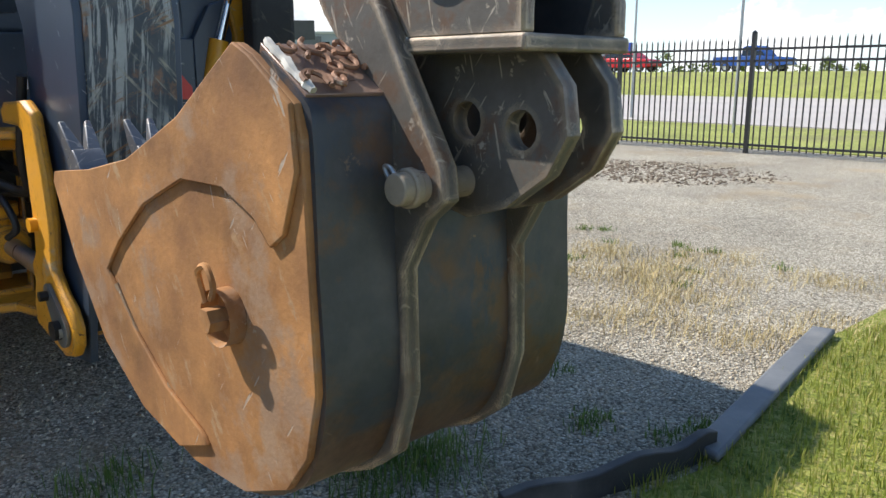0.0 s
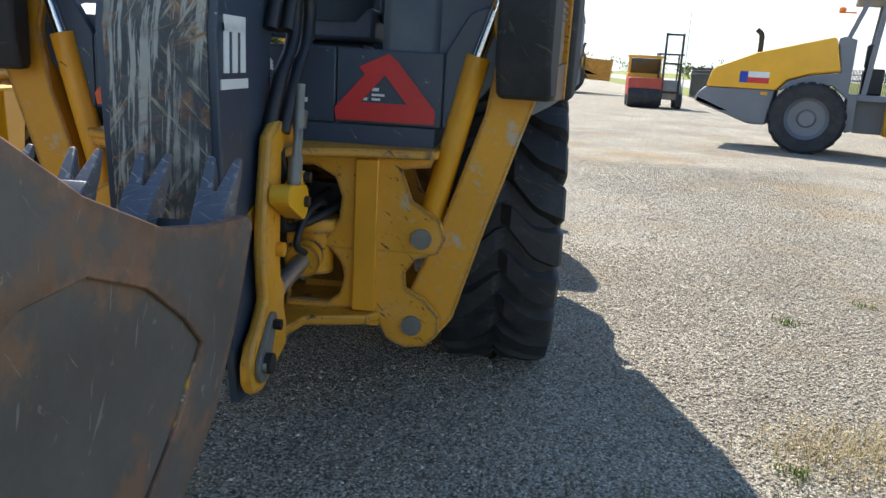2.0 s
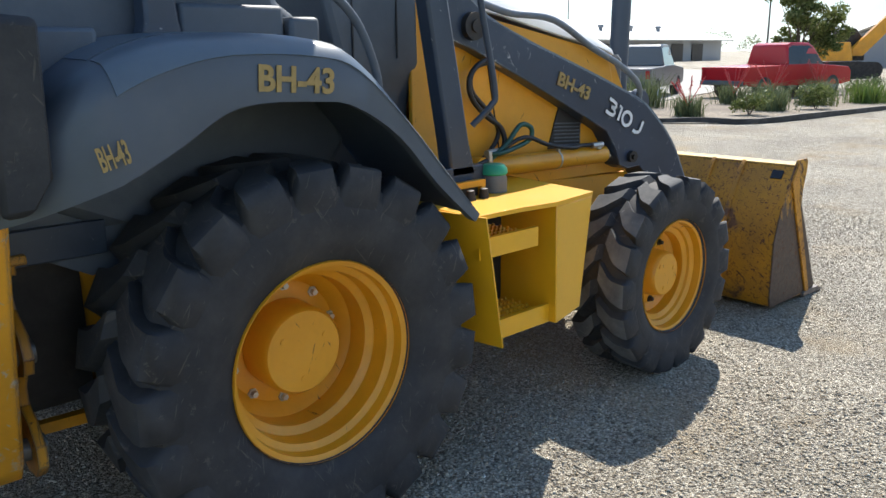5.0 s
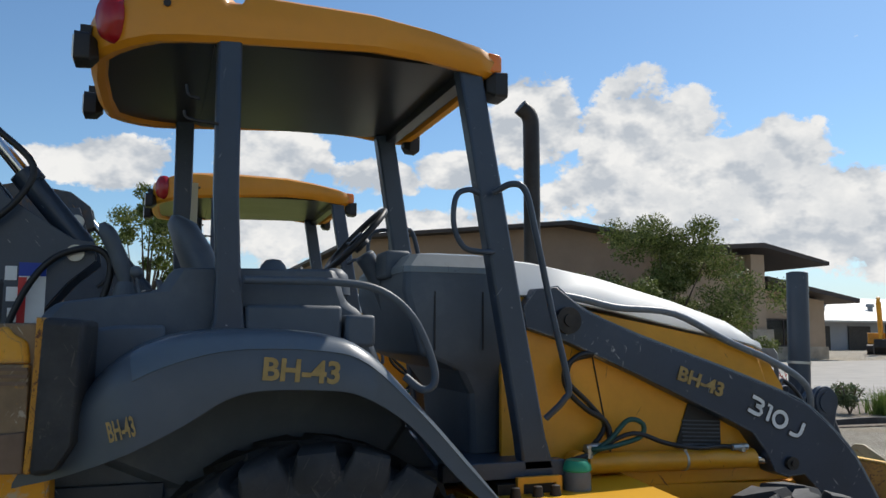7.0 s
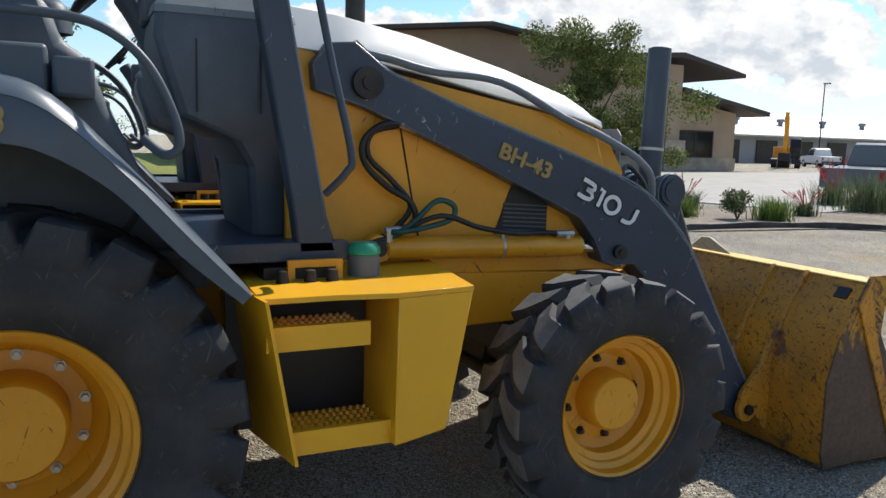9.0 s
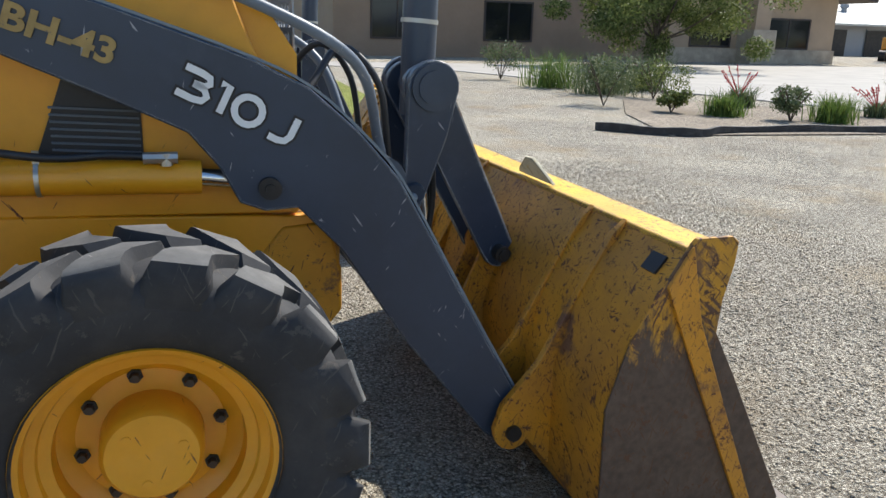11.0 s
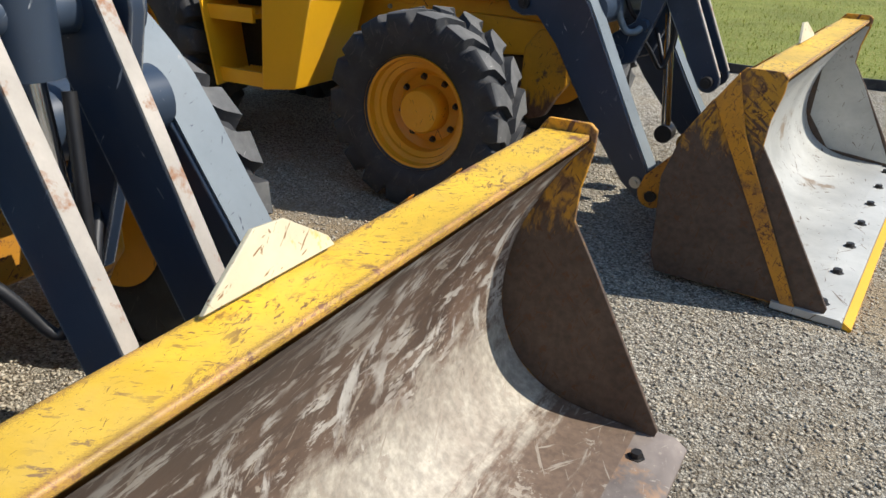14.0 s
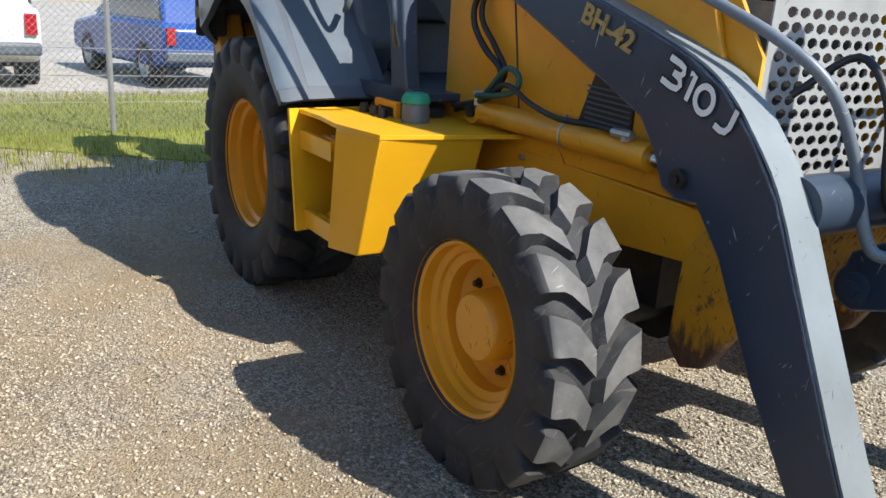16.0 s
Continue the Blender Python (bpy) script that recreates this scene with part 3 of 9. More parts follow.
m_window = plain("dark_window_glass", (0.012, 0.014, 0.016), 0.08)
m_metalroof = material("pale_metal_roof", (0.50, 0.50, 0.47), 0.5, metal=0.2, var=0.06, scale=0.3)
m_store = material("blue_grey_wall_panel", (0.30, 0.33, 0.36), 0.6, var=0.06, scale=0.15, bump=0.02)
m_grey_wall = material("grey_metal_wall", (0.30, 0.31, 0.32), 0.6, var=0.05, scale=0.3)
m_pole = material("dark_pole_paint", (0.05, 0.05, 0.05), 0.5, var=0.1, scale=2.0)
m_galv = material("galvanised_wire", (0.42, 0.42, 0.42), 0.45, metal=0.7, var=0.1, scale=6.0)
m_edging = material("black_edging_strip", (0.022, 0.022, 0.024), 0.6, var=0.2, scale=5.0, dirt=((0.30, 0.28, 0.25), 0.45, 4.0), bump=0.15)
m_plank = material("weathered_grey_plank", (0.12, 0.125, 0.13), 0.6, var=0.18, scale=4.0, dirt=((0.36, 0.33, 0.28), 0.4, 5.0), bump=0.2)
m_cream = material("cream_sign_board", (0.62, 0.56, 0.40), 0.5, var=0.05, scale=1.0, bump=0.0)
m_redflower = material("red_flower_stalks", (0.55, 0.06, 0.06), 0.7, var=0.2, scale=5.0, bump=0.0)
m_car_red = plain("red_car_paint", (0.45, 0.012, 0.018), 0.25)
m_car_blue = plain("blue_car_paint", (0.02, 0.07, 0.28), 0.25)
m_car_white = plain("white_car_paint", (0.70, 0.70, 0.68), 0.3)
m_car_grey = plain("grey_car_paint", (0.12, 0.13, 0.14), 0.3)
m_car_green = plain("lime_car_paint", (0.25, 0.42, 0.03), 0.3)

# ---- ground ----
def ground_material(name, cols, pebble, patch, patch_scale, patch_lo, bump, spots=(), deep=1.0):
    """Loose ground: pebbles of mixed tone with worn or dusty patches."""
    mat = bpy.data.materials.new(name)
    mat.use_nodes = True
    nt = mat.node_tree
    bs = nt.nodes["Principled BSDF"]
    bs.inputs["Roughness"].default_value = 0.9
    bs.inputs["Specular IOR Level"].default_value = 0.25
    co = nt.nodes.new("ShaderNodeTexCoord").outputs["Object"]

    def tex(kind, **v):
        n = nt.nodes.new(kind)
        nt.links.new(co, n.inputs["Vector"])
        for k, x in v.items():
            n.inputs[k].default_value = x
        return n

    vo = tex("ShaderNodeTexVoronoi", Scale=pebble)
    vo2 = tex("ShaderNodeTexVoronoi", Scale=pebble * 0.42)
    # gaps between the stones are darkened, their shade put into the colour
    joint = nt.nodes.new("ShaderNodeMapRange")
    for k, v in zip((1, 2, 3, 4), (0.36, 0.62, 1.0, deep)):
        joint.inputs[k].default_value = v
    nt.links.new(vo.outputs["Distance"], joint.inputs[0])
    rp = nt.nodes.new("ShaderNodeValToRGB")
    el = rp.color_ramp.elements
    el[0].color, el[1].color = (*cols[0], 1), (*cols[2], 1)
    mid = el.new(0.55)
    mid.color = (*cols[1], 1)
    sep = nt.nodes.new("ShaderNodeSeparateColor")
    nt.links.new(vo.outputs["Color"], sep.inputs[0])
    nt.links.new(sep.outputs[0], rp.inputs[0])
    pn = tex("ShaderNodeTexNoise", Scale=patch_scale, Detail=8.0, Roughness=0.62)
    mr = nt.nodes.new("ShaderNodeMapRange")
    mr.inputs[1].default_value, mr.inputs[2].default_value = patch_lo, patch_lo + 0.18
    amount = pn.outputs["Fac"]
    for sx, sy, sr in spots:
        ds = nt.nodes.new("ShaderNodeVectorMath")
        ds.operation = "DISTANCE"
        nt.links.new(co, ds.inputs[0])
        ds.inputs[1].default_value = (sx, sy, 0)
        fall = nt.nodes.new("ShaderNodeMapRange")
        for k, v in zip((1, 2, 3, 4), (sr * 0.2, sr * 1.4, 0.16, 0.0)):
            fall.inputs[k].default_value = v
        nt.links.new(ds.outputs["Value"], fall.inputs[0])
        plus = nt.nodes.new("ShaderNodeMath")
        nt.links.new(amount, plus.inputs[0])
        nt.links.new(fall.outputs[0], plus.inputs[1])
        amount = plus.outputs[0]
    nt.links.new(amount, mr.inputs[0])
    fine = tex("ShaderNodeTexNoise", Scale=pebble * 1.7, Detail=4.0, Roughness=0.7)
    pm = nt.nodes.new("ShaderNodeMixRGB")
    nt.links.new(fine.outputs["Fac"], pm.inputs[0])
    pm.inputs[1].default_value, pm.inputs[2].default_value = (*(Vector(patch) * 0.6), 1), (*(Vector(patch) * 1.3), 1)
    big = tex("ShaderNodeTexNoise", Scale=0.55, Detail=9.0, Roughness=0.68)
    m2 = nt.nodes.new("ShaderNodeMixRGB")
    m2.inputs[0].default_value = 1.0
    nt.links.new(mr.outputs[0], m2.inputs[0])
    stones = nt.nodes.new("ShaderNodeMixRGB")
    stones.blend_type = "MULTIPLY"
    stones.inputs[0].default_value = 1.0
    nt.links.new(rp.outputs[0], stones.inputs[1])
    nt.links.new(joint.outputs[0], stones.inputs[2])
    nt.links.new(stones.outputs[0], m2.inputs[1])
    nt.links.new(pm.outputs[0], m2.inputs[2])
    m3 = nt.nodes.new("ShaderNodeMixRGB")
    m3.blend_type = "MULTIPLY"
    m3.inputs[0].default_value = 0.85
    bm_ = nt.nodes.new("ShaderNodeMapRange")
    bm_.inputs[1].default_value, bm_.inputs[2].default_value, bm_.inputs[3].default_value, bm_.inputs[4].default_value = 0.3, 0.7, 0.62, 1.15
    nt.links.new(big.outputs["Fac"], bm_.inputs[0])
    nt.links.new(m2.outputs[0], m3.inputs[1])
    nt.links.new(bm_.outputs[0], m3.inputs[2])
    nt.links.new(m3.outputs[0], bs.inputs["Base Color"])
    ad = nt.nodes.new("ShaderNodeMath")
    ad.operation = "ADD"
    mu = nt.nodes.new("ShaderNodeMath")
    mu.operation = "MULTIPLY"
    mu.inputs[1].default_value = 0.8
    nt.links.new(vo2.outputs["Distance"], mu.inputs[0])
    nt.links.new(vo.outputs["Distance"], ad.inputs[0])
    nt.links.new(fine.outputs["Fac"], ad.inputs[1])
    bp = nt.nodes.new("ShaderNodeBump")
    bp.invert = True
    bp.inputs["Strength"].default_value, bp.inputs["Distance"].default_value = bump, 0.013
    nt.links.new(ad.outputs[0], bp.inputs["Height"])
    nt.links.new(bp.outputs[0], bs.inputs["Normal"])
    return mat


m_gravel = ground_material("gravel", ((0.20, 0.165, 0.12), (0.58, 0.515, 0.40), (0.90, 0.815, 0.655)), 100.0, (0.47, 0.365, 0.23), 0.8, 0.53, 1.0, ((0.9, 2.1, 0.9), (1.9, 1.75, 0.8), (-0.6, 2.0, 1.0), (4.6, 2.6, 0.5), (5.2, 3.4, 0.5), (6.0, -4.5, 1.3), (9.5, -2.5, 1.8)), deep=0.62)
m_gravel_far = ground_material("pale_gravel", ((0.26, 0.24, 0.21), (0.40, 0.37, 0.33), (0.52, 0.49, 0.44)), 30.0, (0.38, 0.32, 0.25), 0.3, 0.55, 0.5)
m_bed = ground_material("bed_gravel", ((0.15, 0.12, 0.088), (0.28, 0.23, 0.172), (0.42, 0.36, 0.28)), 30.0, (0.25, 0.20, 0.145), 0.3, 0.50, 0.5)
m_lawn = ground_material("lawn_soil", ((0.15, 0.185, 0.028), (0.25, 0.275, 0.052), (0.37, 0.335, 0.11)), 60.0, (0.24, 0.20, 0.09), 0.7, 0.62, 0.9)
m_lawn_far = ground_material("far_grass", ((0.17, 0.20, 0.045), (0.27, 0.29, 0.07), (0.36, 0.35, 0.13)), 25.0, (0.25, 0.22, 0.11), 0.25, 0.55, 0.4)
m_concrete = material("concrete", (0.40, 0.37, 0.325), 0.85, var=0.1, scale=0.8, dirt=((0.30, 0.27, 0.23), 0.3, 1.2), bump=0.15)
m_asphalt = material("road_surface", (0.40, 0.36, 0.33), 0.85, var=0.08, scale=0.3, bump=0.1)


def sheet(name, pts, z, mat, label, category="ground"):
    bm = B0()
    prism(bm, pts, "z", z - 0.05, z)
    return tagged(part(name, bm, mat, None, smooth=0), label, category, kind="structure")


def B0():
    return bmesh.new()


bm = B0()
prism(bm, [(-900, -900), (900, -900), (900, 900), (-900, 900)], "z", -0.4, 0.0)
tagged(part("ground", bm, m_gravel, None, smooth=0), "grey gravel yard with dusty bare patches", "gravel ground", kind="structure")
sheet("lawn", [(-2.95, -0.95), (-3.02, -1.31), (-2.80, -2.83), (-2.95, -6.0), (-3.3, -11.0), (-14, -11.0), (-14, 1.2), (-4.6, 1.2), (-3.6, 0.2)], 0.012, m_lawn, "patchy green lawn beside the gravel", "lawn")
sheet("lawn_north", [(-14, 9.0), (3.2, 7.75), (5.6, 7.8), (6.0, 8.4), (7.2, 28.5), (7.6, 60), (-14, 60)], 0.012, m_lawn, "mown green lawn with a black edging", "lawn")
sheet("grass_verge", [(-4.2, 1.6), (-2.9, 3.4), (-2.2, 8.95), (-14, 8.95), (-8.4, 5.5), (-7.4, 1.6)], 0.013, m_lawn, "strip of green grass along the fence", "lawn")
sheet("roadside_grass", [(-120, -60), (260, -60), (260, -12.3), (-120, -12.3)], 0.02, m_lawn_far, "dry green roadside grass", "grass")
sheet("road_south", [(-120, -41), (260, -45), (260, -20), (-120, -17.2)], 0.05, m_asphalt, "pale concrete highway", "road")
bm = B0()
loft(bm, [[(x, y, z) for y, z in ((-45.6, -0.05), (-46.2, 0.25), (-50.0, 1.20), (-52.0, 1.5), (-90.0, 1.55), (-260.0, 1.6))] for x in (-120, 0, 120, 400)])
tagged(part("far_bank", bm, m_lawn_far, None, smooth=60), "dry grass bank beyond the highway", "grass", kind="structure")
sheet("drive", [(12.2, 25), (17, 10), (33, 14), (60, 20), (60, 36), (33, 34), (22, 33), (17, 31), (8.0, 31), (8.0, 27.5)], 0.03, m_concrete, "pale concrete drive", "pavement")
sheet("planting_bed", [(9.4, 7.45), (14.1, 7.1), (15.7, 5.1), (28.5, 3.9), (33, 3.6), (33, 13.5), (17.2, 9.6), (12.4, 13.7), (10.5, 10.5)], 0.025, m_bed, "pale gravel planting bed", "planting bed")
sheet("far_yard", [(-90, -10), (-8.6, -10), (-8.6, 60), (-90, 60)], 0.02, m_gravel_far, "pale gravel yard behind the fence", "gravel")

# ---- backhoe loader: x ahead, y to its left, z up, rear axle over the origin ----
def tyre_mesh(R, W, rim, lug_h):
    """Carcass turned about y, centred."""
    bm = bmesh.new()
    h = W / 2
    prof = [(rim + 0.004, -h * 0.70), (rim + 0.020, -h * 0.82), (rim + (R - rim) * 0.30, -h * 0.98), (rim + (R - rim) * 0.62, -h * 1.0),
            (R - lug_h * 1.9, -h * 0.93), (R - lug_h * 1.12, -h * 0.72), (R - lug_h, -h * 0.35), (R - lug_h, 0)]
    prof += [(r, -y) for r, y in prof[-2::-1]]
    lathe_y(bm, prof, 56)
    return bm


def tread_mesh(R, W, lugs, lug_h, skew):
    bm = bmesh.new()
    h = W / 2
    rng = random.Random(5)
    for side in (-1, 1):
        for i in range(lugs):
            a0 = 2 * math.pi * (i + (0.5 if side > 0 else 0.0)) / lugs
            wid = 2 * math.pi / lugs * 0.30
            secs = []
            for k, (f, da, top) in enumerate(((-0.10, -0.14, 0.0), (0.12, 0.06, 0.96), (0.46, 0.66, 1.0), (0.60, 0.80, 1.0), (0.90, 0.92, 0.96), (0.98, 0.95, 0.70), (1.035, 0.97, -0.2), (1.03, 0.98, -1.7))):
                a = a0 + skew * da * 2 * math.pi / lugs
                y = side * h * f
                rt = R - lug_h * (1 - top) * 1.0 - (0.010 if k == 0 else 0) + rng.uniform(-0.003, 0.002)
                if top < 0:
                    rt = R - lug_h + top * lug_h
                rb = rt - lug_h * 1.6
                w = wid * (0.85 + 0.5 * f)
                ring = []
                for r_, s in ((rb, -1.2), (rt, -0.82), (rt, 0.82), (rb, 1.2)):
                    yy = y if r_ == rt else y * 0.93
                    ring.append((r_ * math.cos(a + s * w), yy, r_ * math.sin(a + s * w)))
                secs.append(ring)
            loft(bm, secs, closed=True, caps=True)
    return bm


def rim_mesh(R, W, depth, hub_r):
    bm = bmesh.new()
    h = W / 2
    lathe_y(bm, [(R + 0.018, -h), (R + 0.022, -h + 0.012), (R + 0.000, -h + 0.022), (R - 0.004, -h + 0.06), (R - 0.026, -h + 0.072), (R - 0.030, -h + depth * 0.48), (R - 0.056, -h + depth * 0.54), (R - 0.060, -h + depth * 0.82),
                 (R - 0.090, -h + depth * 0.92), (R - 0.110, -h + depth), (hub_r + 0.10, -h + depth + 0.005), (hub_r + 0.05, -h + depth - 0.01), (hub_r - 0.03, -h + depth - 0.01),
                 (hub_r - 0.03, h), (R - 0.03, h), (R + 0.018, h)], 56)
    return bm


def wheel(parent, name, x, y, z, R, W, rim_r, hub_r, lugs, lug_h, skew, depth, nuts, nut_r, mat_t, spin, out=0.085):
    """Wheel on both sides; local -y is its outer face."""
    made = None
    for side in (-1, 1):
        m = pose(x, side * y, z, 0, spin if side < 0 else spin + 31, 0) @ (Matrix.Identity(4) if side < 0 else Matrix.Rotation(math.pi, 4, "Z"))
        if made is None:
            rim = part(name, rim_mesh(rim_r, W * 0.86, depth, hub_r), m_yellow, parent, "yellow steel wheel rim", at=m)
            tyre = part("tyre", tyre_mesh(R, W, rim_r, lug_h), m_rubber, rim, "dusty black cleated tyre")
            tread = tagged(part("tread", tread_mesh(R, W, lugs, lug_h, skew), mat_t, rim, "worn cleated tread"), "worn cleated tread", kind="stuff")
            # outward tread faces are paler: worn, with sunlight put into the colour
            if mat_t is m_rubber_lit_worn:
                tread.data.materials[0] = m_rubber
                tread.data.materials.append(m_rubber_lit_worn)
                for f in tread.data.polygons:
                    f.material_index = int(f.normal.dot(Vector((f.center.x, 0, f.center.z)).normalized()) > 0.8)
            hb = bmesh.new()
            yo = -W * 0.43 + depth
            lathe_y(hb, [(0.0, yo - out), (hub_r - 0.012, yo - out), (hub_r, yo - out + 0.015), (hub_r + 0.004, yo + 0.0), (hub_r + 0.03, yo + 0.01)], 40)
            for a in (30, 150, 270):
                rod(hb, (hub_r * 0.62 * math.cos(radians(a)), yo - out - 0.003, hub_r * 0.62 * math.sin(radians(a))), (hub_r * 0.62 * math.cos(radians(a)), yo - out + 0.015, hub_r * 0.62 * math.sin(radians(a))), 0.012, 10)
            hub = part("hub", hb, m_yellow, rim)
            made = [rim, tyre, hub, [], tread]
            for k in range(nuts):
                a = 2 * math.pi * (k + 0.5) / nuts
                nb = bmesh.new()
                lathe_y(nb, [(0, -0.03), (0.011, -0.03), (0.013, -0.012), (0.019, -0.012), (0.019, 0.0)], 6)
                p = Matrix.Translation(((nut_r) * math.cos(a), yo - 0.004, nut_r * math.sin(a)))
                made[3].append(part("wheel_nut", nb, m_zinc if R > 0.6 else m_dark, rim, at=p) if not made[3] else shared("wheel_nut", made[3][0], rim, p))
        else:
            rim = shared(name, made[0], parent, m, "yellow steel wheel rim")
            shared("tyre", made[1], rim, made[1].matrix_basis, "dusty black cleated tyre")
            tagged(shared("tread", made[4], rim, made[4].matrix_basis), "worn cleated tread", kind="stuff")
            shared("hub", made[2], rim, made[2].matrix_basis)
            for nut in made[3]:
                shared("wheel_nut", nut, rim, nut.matrix_basis)


def mirror_y(ob, parent, label=""):
    """The same part on the other side (a mirrored mesh of its own)."""
    me = ob.data.copy()
    me.transform(Matrix.Diagonal((1, -1, 1, 1)))
    me.flip_normals()
    o = new(ob.name.split(".")[0], me)
    o.parent = parent
    lb = label or ob.get("label", "")
    if lb:
        tagged(o, lb)
    for mod in ob.modifiers:
        if mod.type == "BEVEL":
            k = o.modifiers.new("edge", "BEVEL")
            k.width, k.segments, k.limit_method, k.angle_limit = mod.width, mod.segments, "ANGLE", mod.angle_limit
        elif mod.type == "SOLIDIFY":
            solid(o, mod.thickness, mod.offset)
    return o


def both(ob, parent):
    mirror_y(ob, parent)
    return ob


def capsule(p, r, q, r2):
    """Outline of a bar with round ends."""
    a = math.degrees(math.atan2(q[1] - p[1], q[0] - p[0]))
    return circle(p[0], p[1], r, 10, a + 90, a + 270) + circle(q[0], q[1], r2, 10, a - 90, a + 90)


def B():
    return bmesh.new()


loader = thing("backhoe_loader", "used yellow and blue-grey backhoe loader parked on gravel, canopy cab", "backhoe loader", "parked backhoe loaders")

# wheels
wheel(loader, "rear_wheel", 0, 0.86, 0.635, 0.66, 0.47, 0.324, 0.155, 21, 0.040, 0.70, 0.30, 10, 0.205, m_rubber, 4, 0.15)
wheel(loader, "front_wheel", 2.12, 0.925, 0.500, 0.510, 0.33, 0.275, 0.118, 18, 0.032, 0.62, 0.18, 8, 0.165, m_rubber_lit_worn, 12, 0.12)

# chassis
bm = B()
prism(bm, [(-0.95, 0.62), (-0.55, 0.50), (1.2, 0.62), (1.45, 0.69), (1.52, 0.72), (1.68, 0.71), (2.15, 0.725), (2.62, 0.76), (2.66, 0.92), (1.4, 0.965), (0.2, 1.02), (-0.95, 1.02)], "y", -0.42, -0.34)
rail = part("frame_rail", bm, m_yellow, loader, bevel=0.006)
both(rail, loader)
bm = B()
box(bm, -0.9, 2.55, -0.335, 0.335, 0.72, 0.90)
rod(bm, (0, -0.66, 0.635), (0, 0.66, 0.635), 0.12)
rod(bm, (0, -0.2, 0.62), (0, 0.2, 0.62), 0.22)
part("rear_axle", bm, m_dark, loader, "greasy dark axle and gearbox")
bm = B()
rod(bm, (2.11, -0.74, 0.475), (2.11, 0.74, 0.475), 0.075)
rod(bm, (2.11, -0.17, 0.47), (2.11, 0.17, 0.47), 0.15)
box(bm, 1.98, 2.24, -0.3, 0.3, 0.5, 0.72)
rod(bm, (1.95, -0.62, 0.43), (1.95, 0.62, 0.43), 0.03)
for s in (-1, 1):
    rod(bm, (2.11, s * 0.72, 0.33), (2.11, s * 0.72, 0.62), 0.07)
part("front_axle", bm, m_dark, loader, "dark oily front axle")
bm = B()
prism(bm, [(2.43, 0.79), (2.42, 0.56), (2.42, 0.46), (2.48, 0.40), (2.57, 0.43), (2.64, 0.55), (2.69, 0.61), (2.69, 0.74), (2.65, 0.90), (2.51, 0.89)], "y", -0.43, -0.36)
both(part("front_bracket", bm, m_bracket, loader, "chipped yellow front axle bracket", bevel=0.01), loader)
bm = B()
box(bm, 2.62, 2.70, -0.355, 0.355, 0.64, 0.92)
part("bumper", bm, m_yellow_worn, loader, bevel=0.012)

# engine hood: side panels, pale top, perforated nose
bm = B()
prism(bm, [(0.93, 0.97), (2.56, 0.93), (2.54, 1.20), (2.44, 1.42), (2.37, 1.61), (0.93, 1.865)], "y", -0.415, -0.39)
side = part("hood_side", bm, m_yellow, loader, bevel=0.006)
both(side, loader)
bm = B()
for x0, z0, x1, z1 in ((1.52, 1.00, 1.40, 1.60),):
    tube(bm, [(x0, -0.417, z0), (x1, -0.417, z1)], 0.004, 6, 1)
both(part("panel_seam", bm, m_dark, loader), loader)
bm = B()
secs = []
for x, zt, ze in ((0.93, 2.035, 1.86), (1.15, 2.015, 1.845), (1.5, 1.955, 1.79), (1.95, 1.845, 1.70), (2.25, 1.755, 1.645), (2.36, 1.70, 1.62), (2.41, 1.63, 1.60)):
    secs.append([(x, y, z) for y, z in ((-0.425, ze), (-0.41, ze + 0.03), (-0.335, zt - 0.012), (-0.29, zt), (0, zt + 0.012), (0.29, zt), (0.335, zt - 0.012), (0.41, ze + 0.03), (0.425, ze))])
loft(bm, secs)
solid(part("hood_top", bm, m_hood, loader, "dusty pale grey hood top", smooth=30), 0.012, -1)
bm = B()
prism(bm, [(1.95, 1.36), (2.13, 1.25), (2.13, 1.11), (1.86, 1.12)], "y", -0.422, -0.416)
both(part("side_grille", bm, m_black, loader, "black slatted side grille"), loader)
bm = B()
for k in range(7):
    z = 1.135 + 0.019 * k
    prism(bm, [(1.90, z), (2.125, z - 0.012), (2.125, z - 0.006), (1.90, z + 0.006)], "y", -0.430, -0.421)
both(part("grille_louvre", bm, m_plastic, loader), loader)
# perforated nose guard
bm = B()
holes = []
for r in range(14):
    for c in range(11):
        y = -0.315 + 0.060 * c + (0.030 if r % 2 else 0)
        if y > 0.33:
            continue
        holes.append([(y + 0.025 * math.cos(a), 0.985 + 0.042 * r + 0.0165 * math.sin(a)) for a in (2 * math.pi * (k + 0.5) / 8 for k in range(8))])
prism(bm, [(-0.37, 0.95), (0.37, 0.95), (0.37, 1.57), (0.34, 1.60), (-0.34, 1.60), (-0.37, 1.57)], "x", 2.560, 2.566, holes)
part("nose_guard", bm, m_guard, loader, "pale perforated steel nose guard", smooth=0)
bm = B()
box(bm, 2.38, 2.46, -0.36, 0.36, 0.95, 1.56)
part("radiator", bm, m_dark, loader, "dark radiator core")
bm = B()
for y in (-0.38, 0.38):
    bm = B()
    prism(bm, [(2.40, 0.95), (2.568, 0.95), (2.568, 1.40), (2.45, 1.58), (2.40, 1.60)], "y", y - 0.008, y + 0.008)
    part("nose_frame", bm, m_yellow, loader)

# exhaust
bm = B()
tube(bm, [(1.45, 0.30, 1.90), (1.45, 0.30, 2.3), (1.45, 0.30, 2.8), (1.44, 0.30, 2.93), (1.38, 0.30, 2.985)], 0.048, 16, 4)
lathe_z(bm, [(0.06, 1.90), (0.085, 1.92), (0.085, 2.0), (0.05, 2.02)], 20, (1.45, 0.30, 0))
part("exhaust_pipe", bm, m_dark, loader, "dark curved exhaust stack", smooth=60)

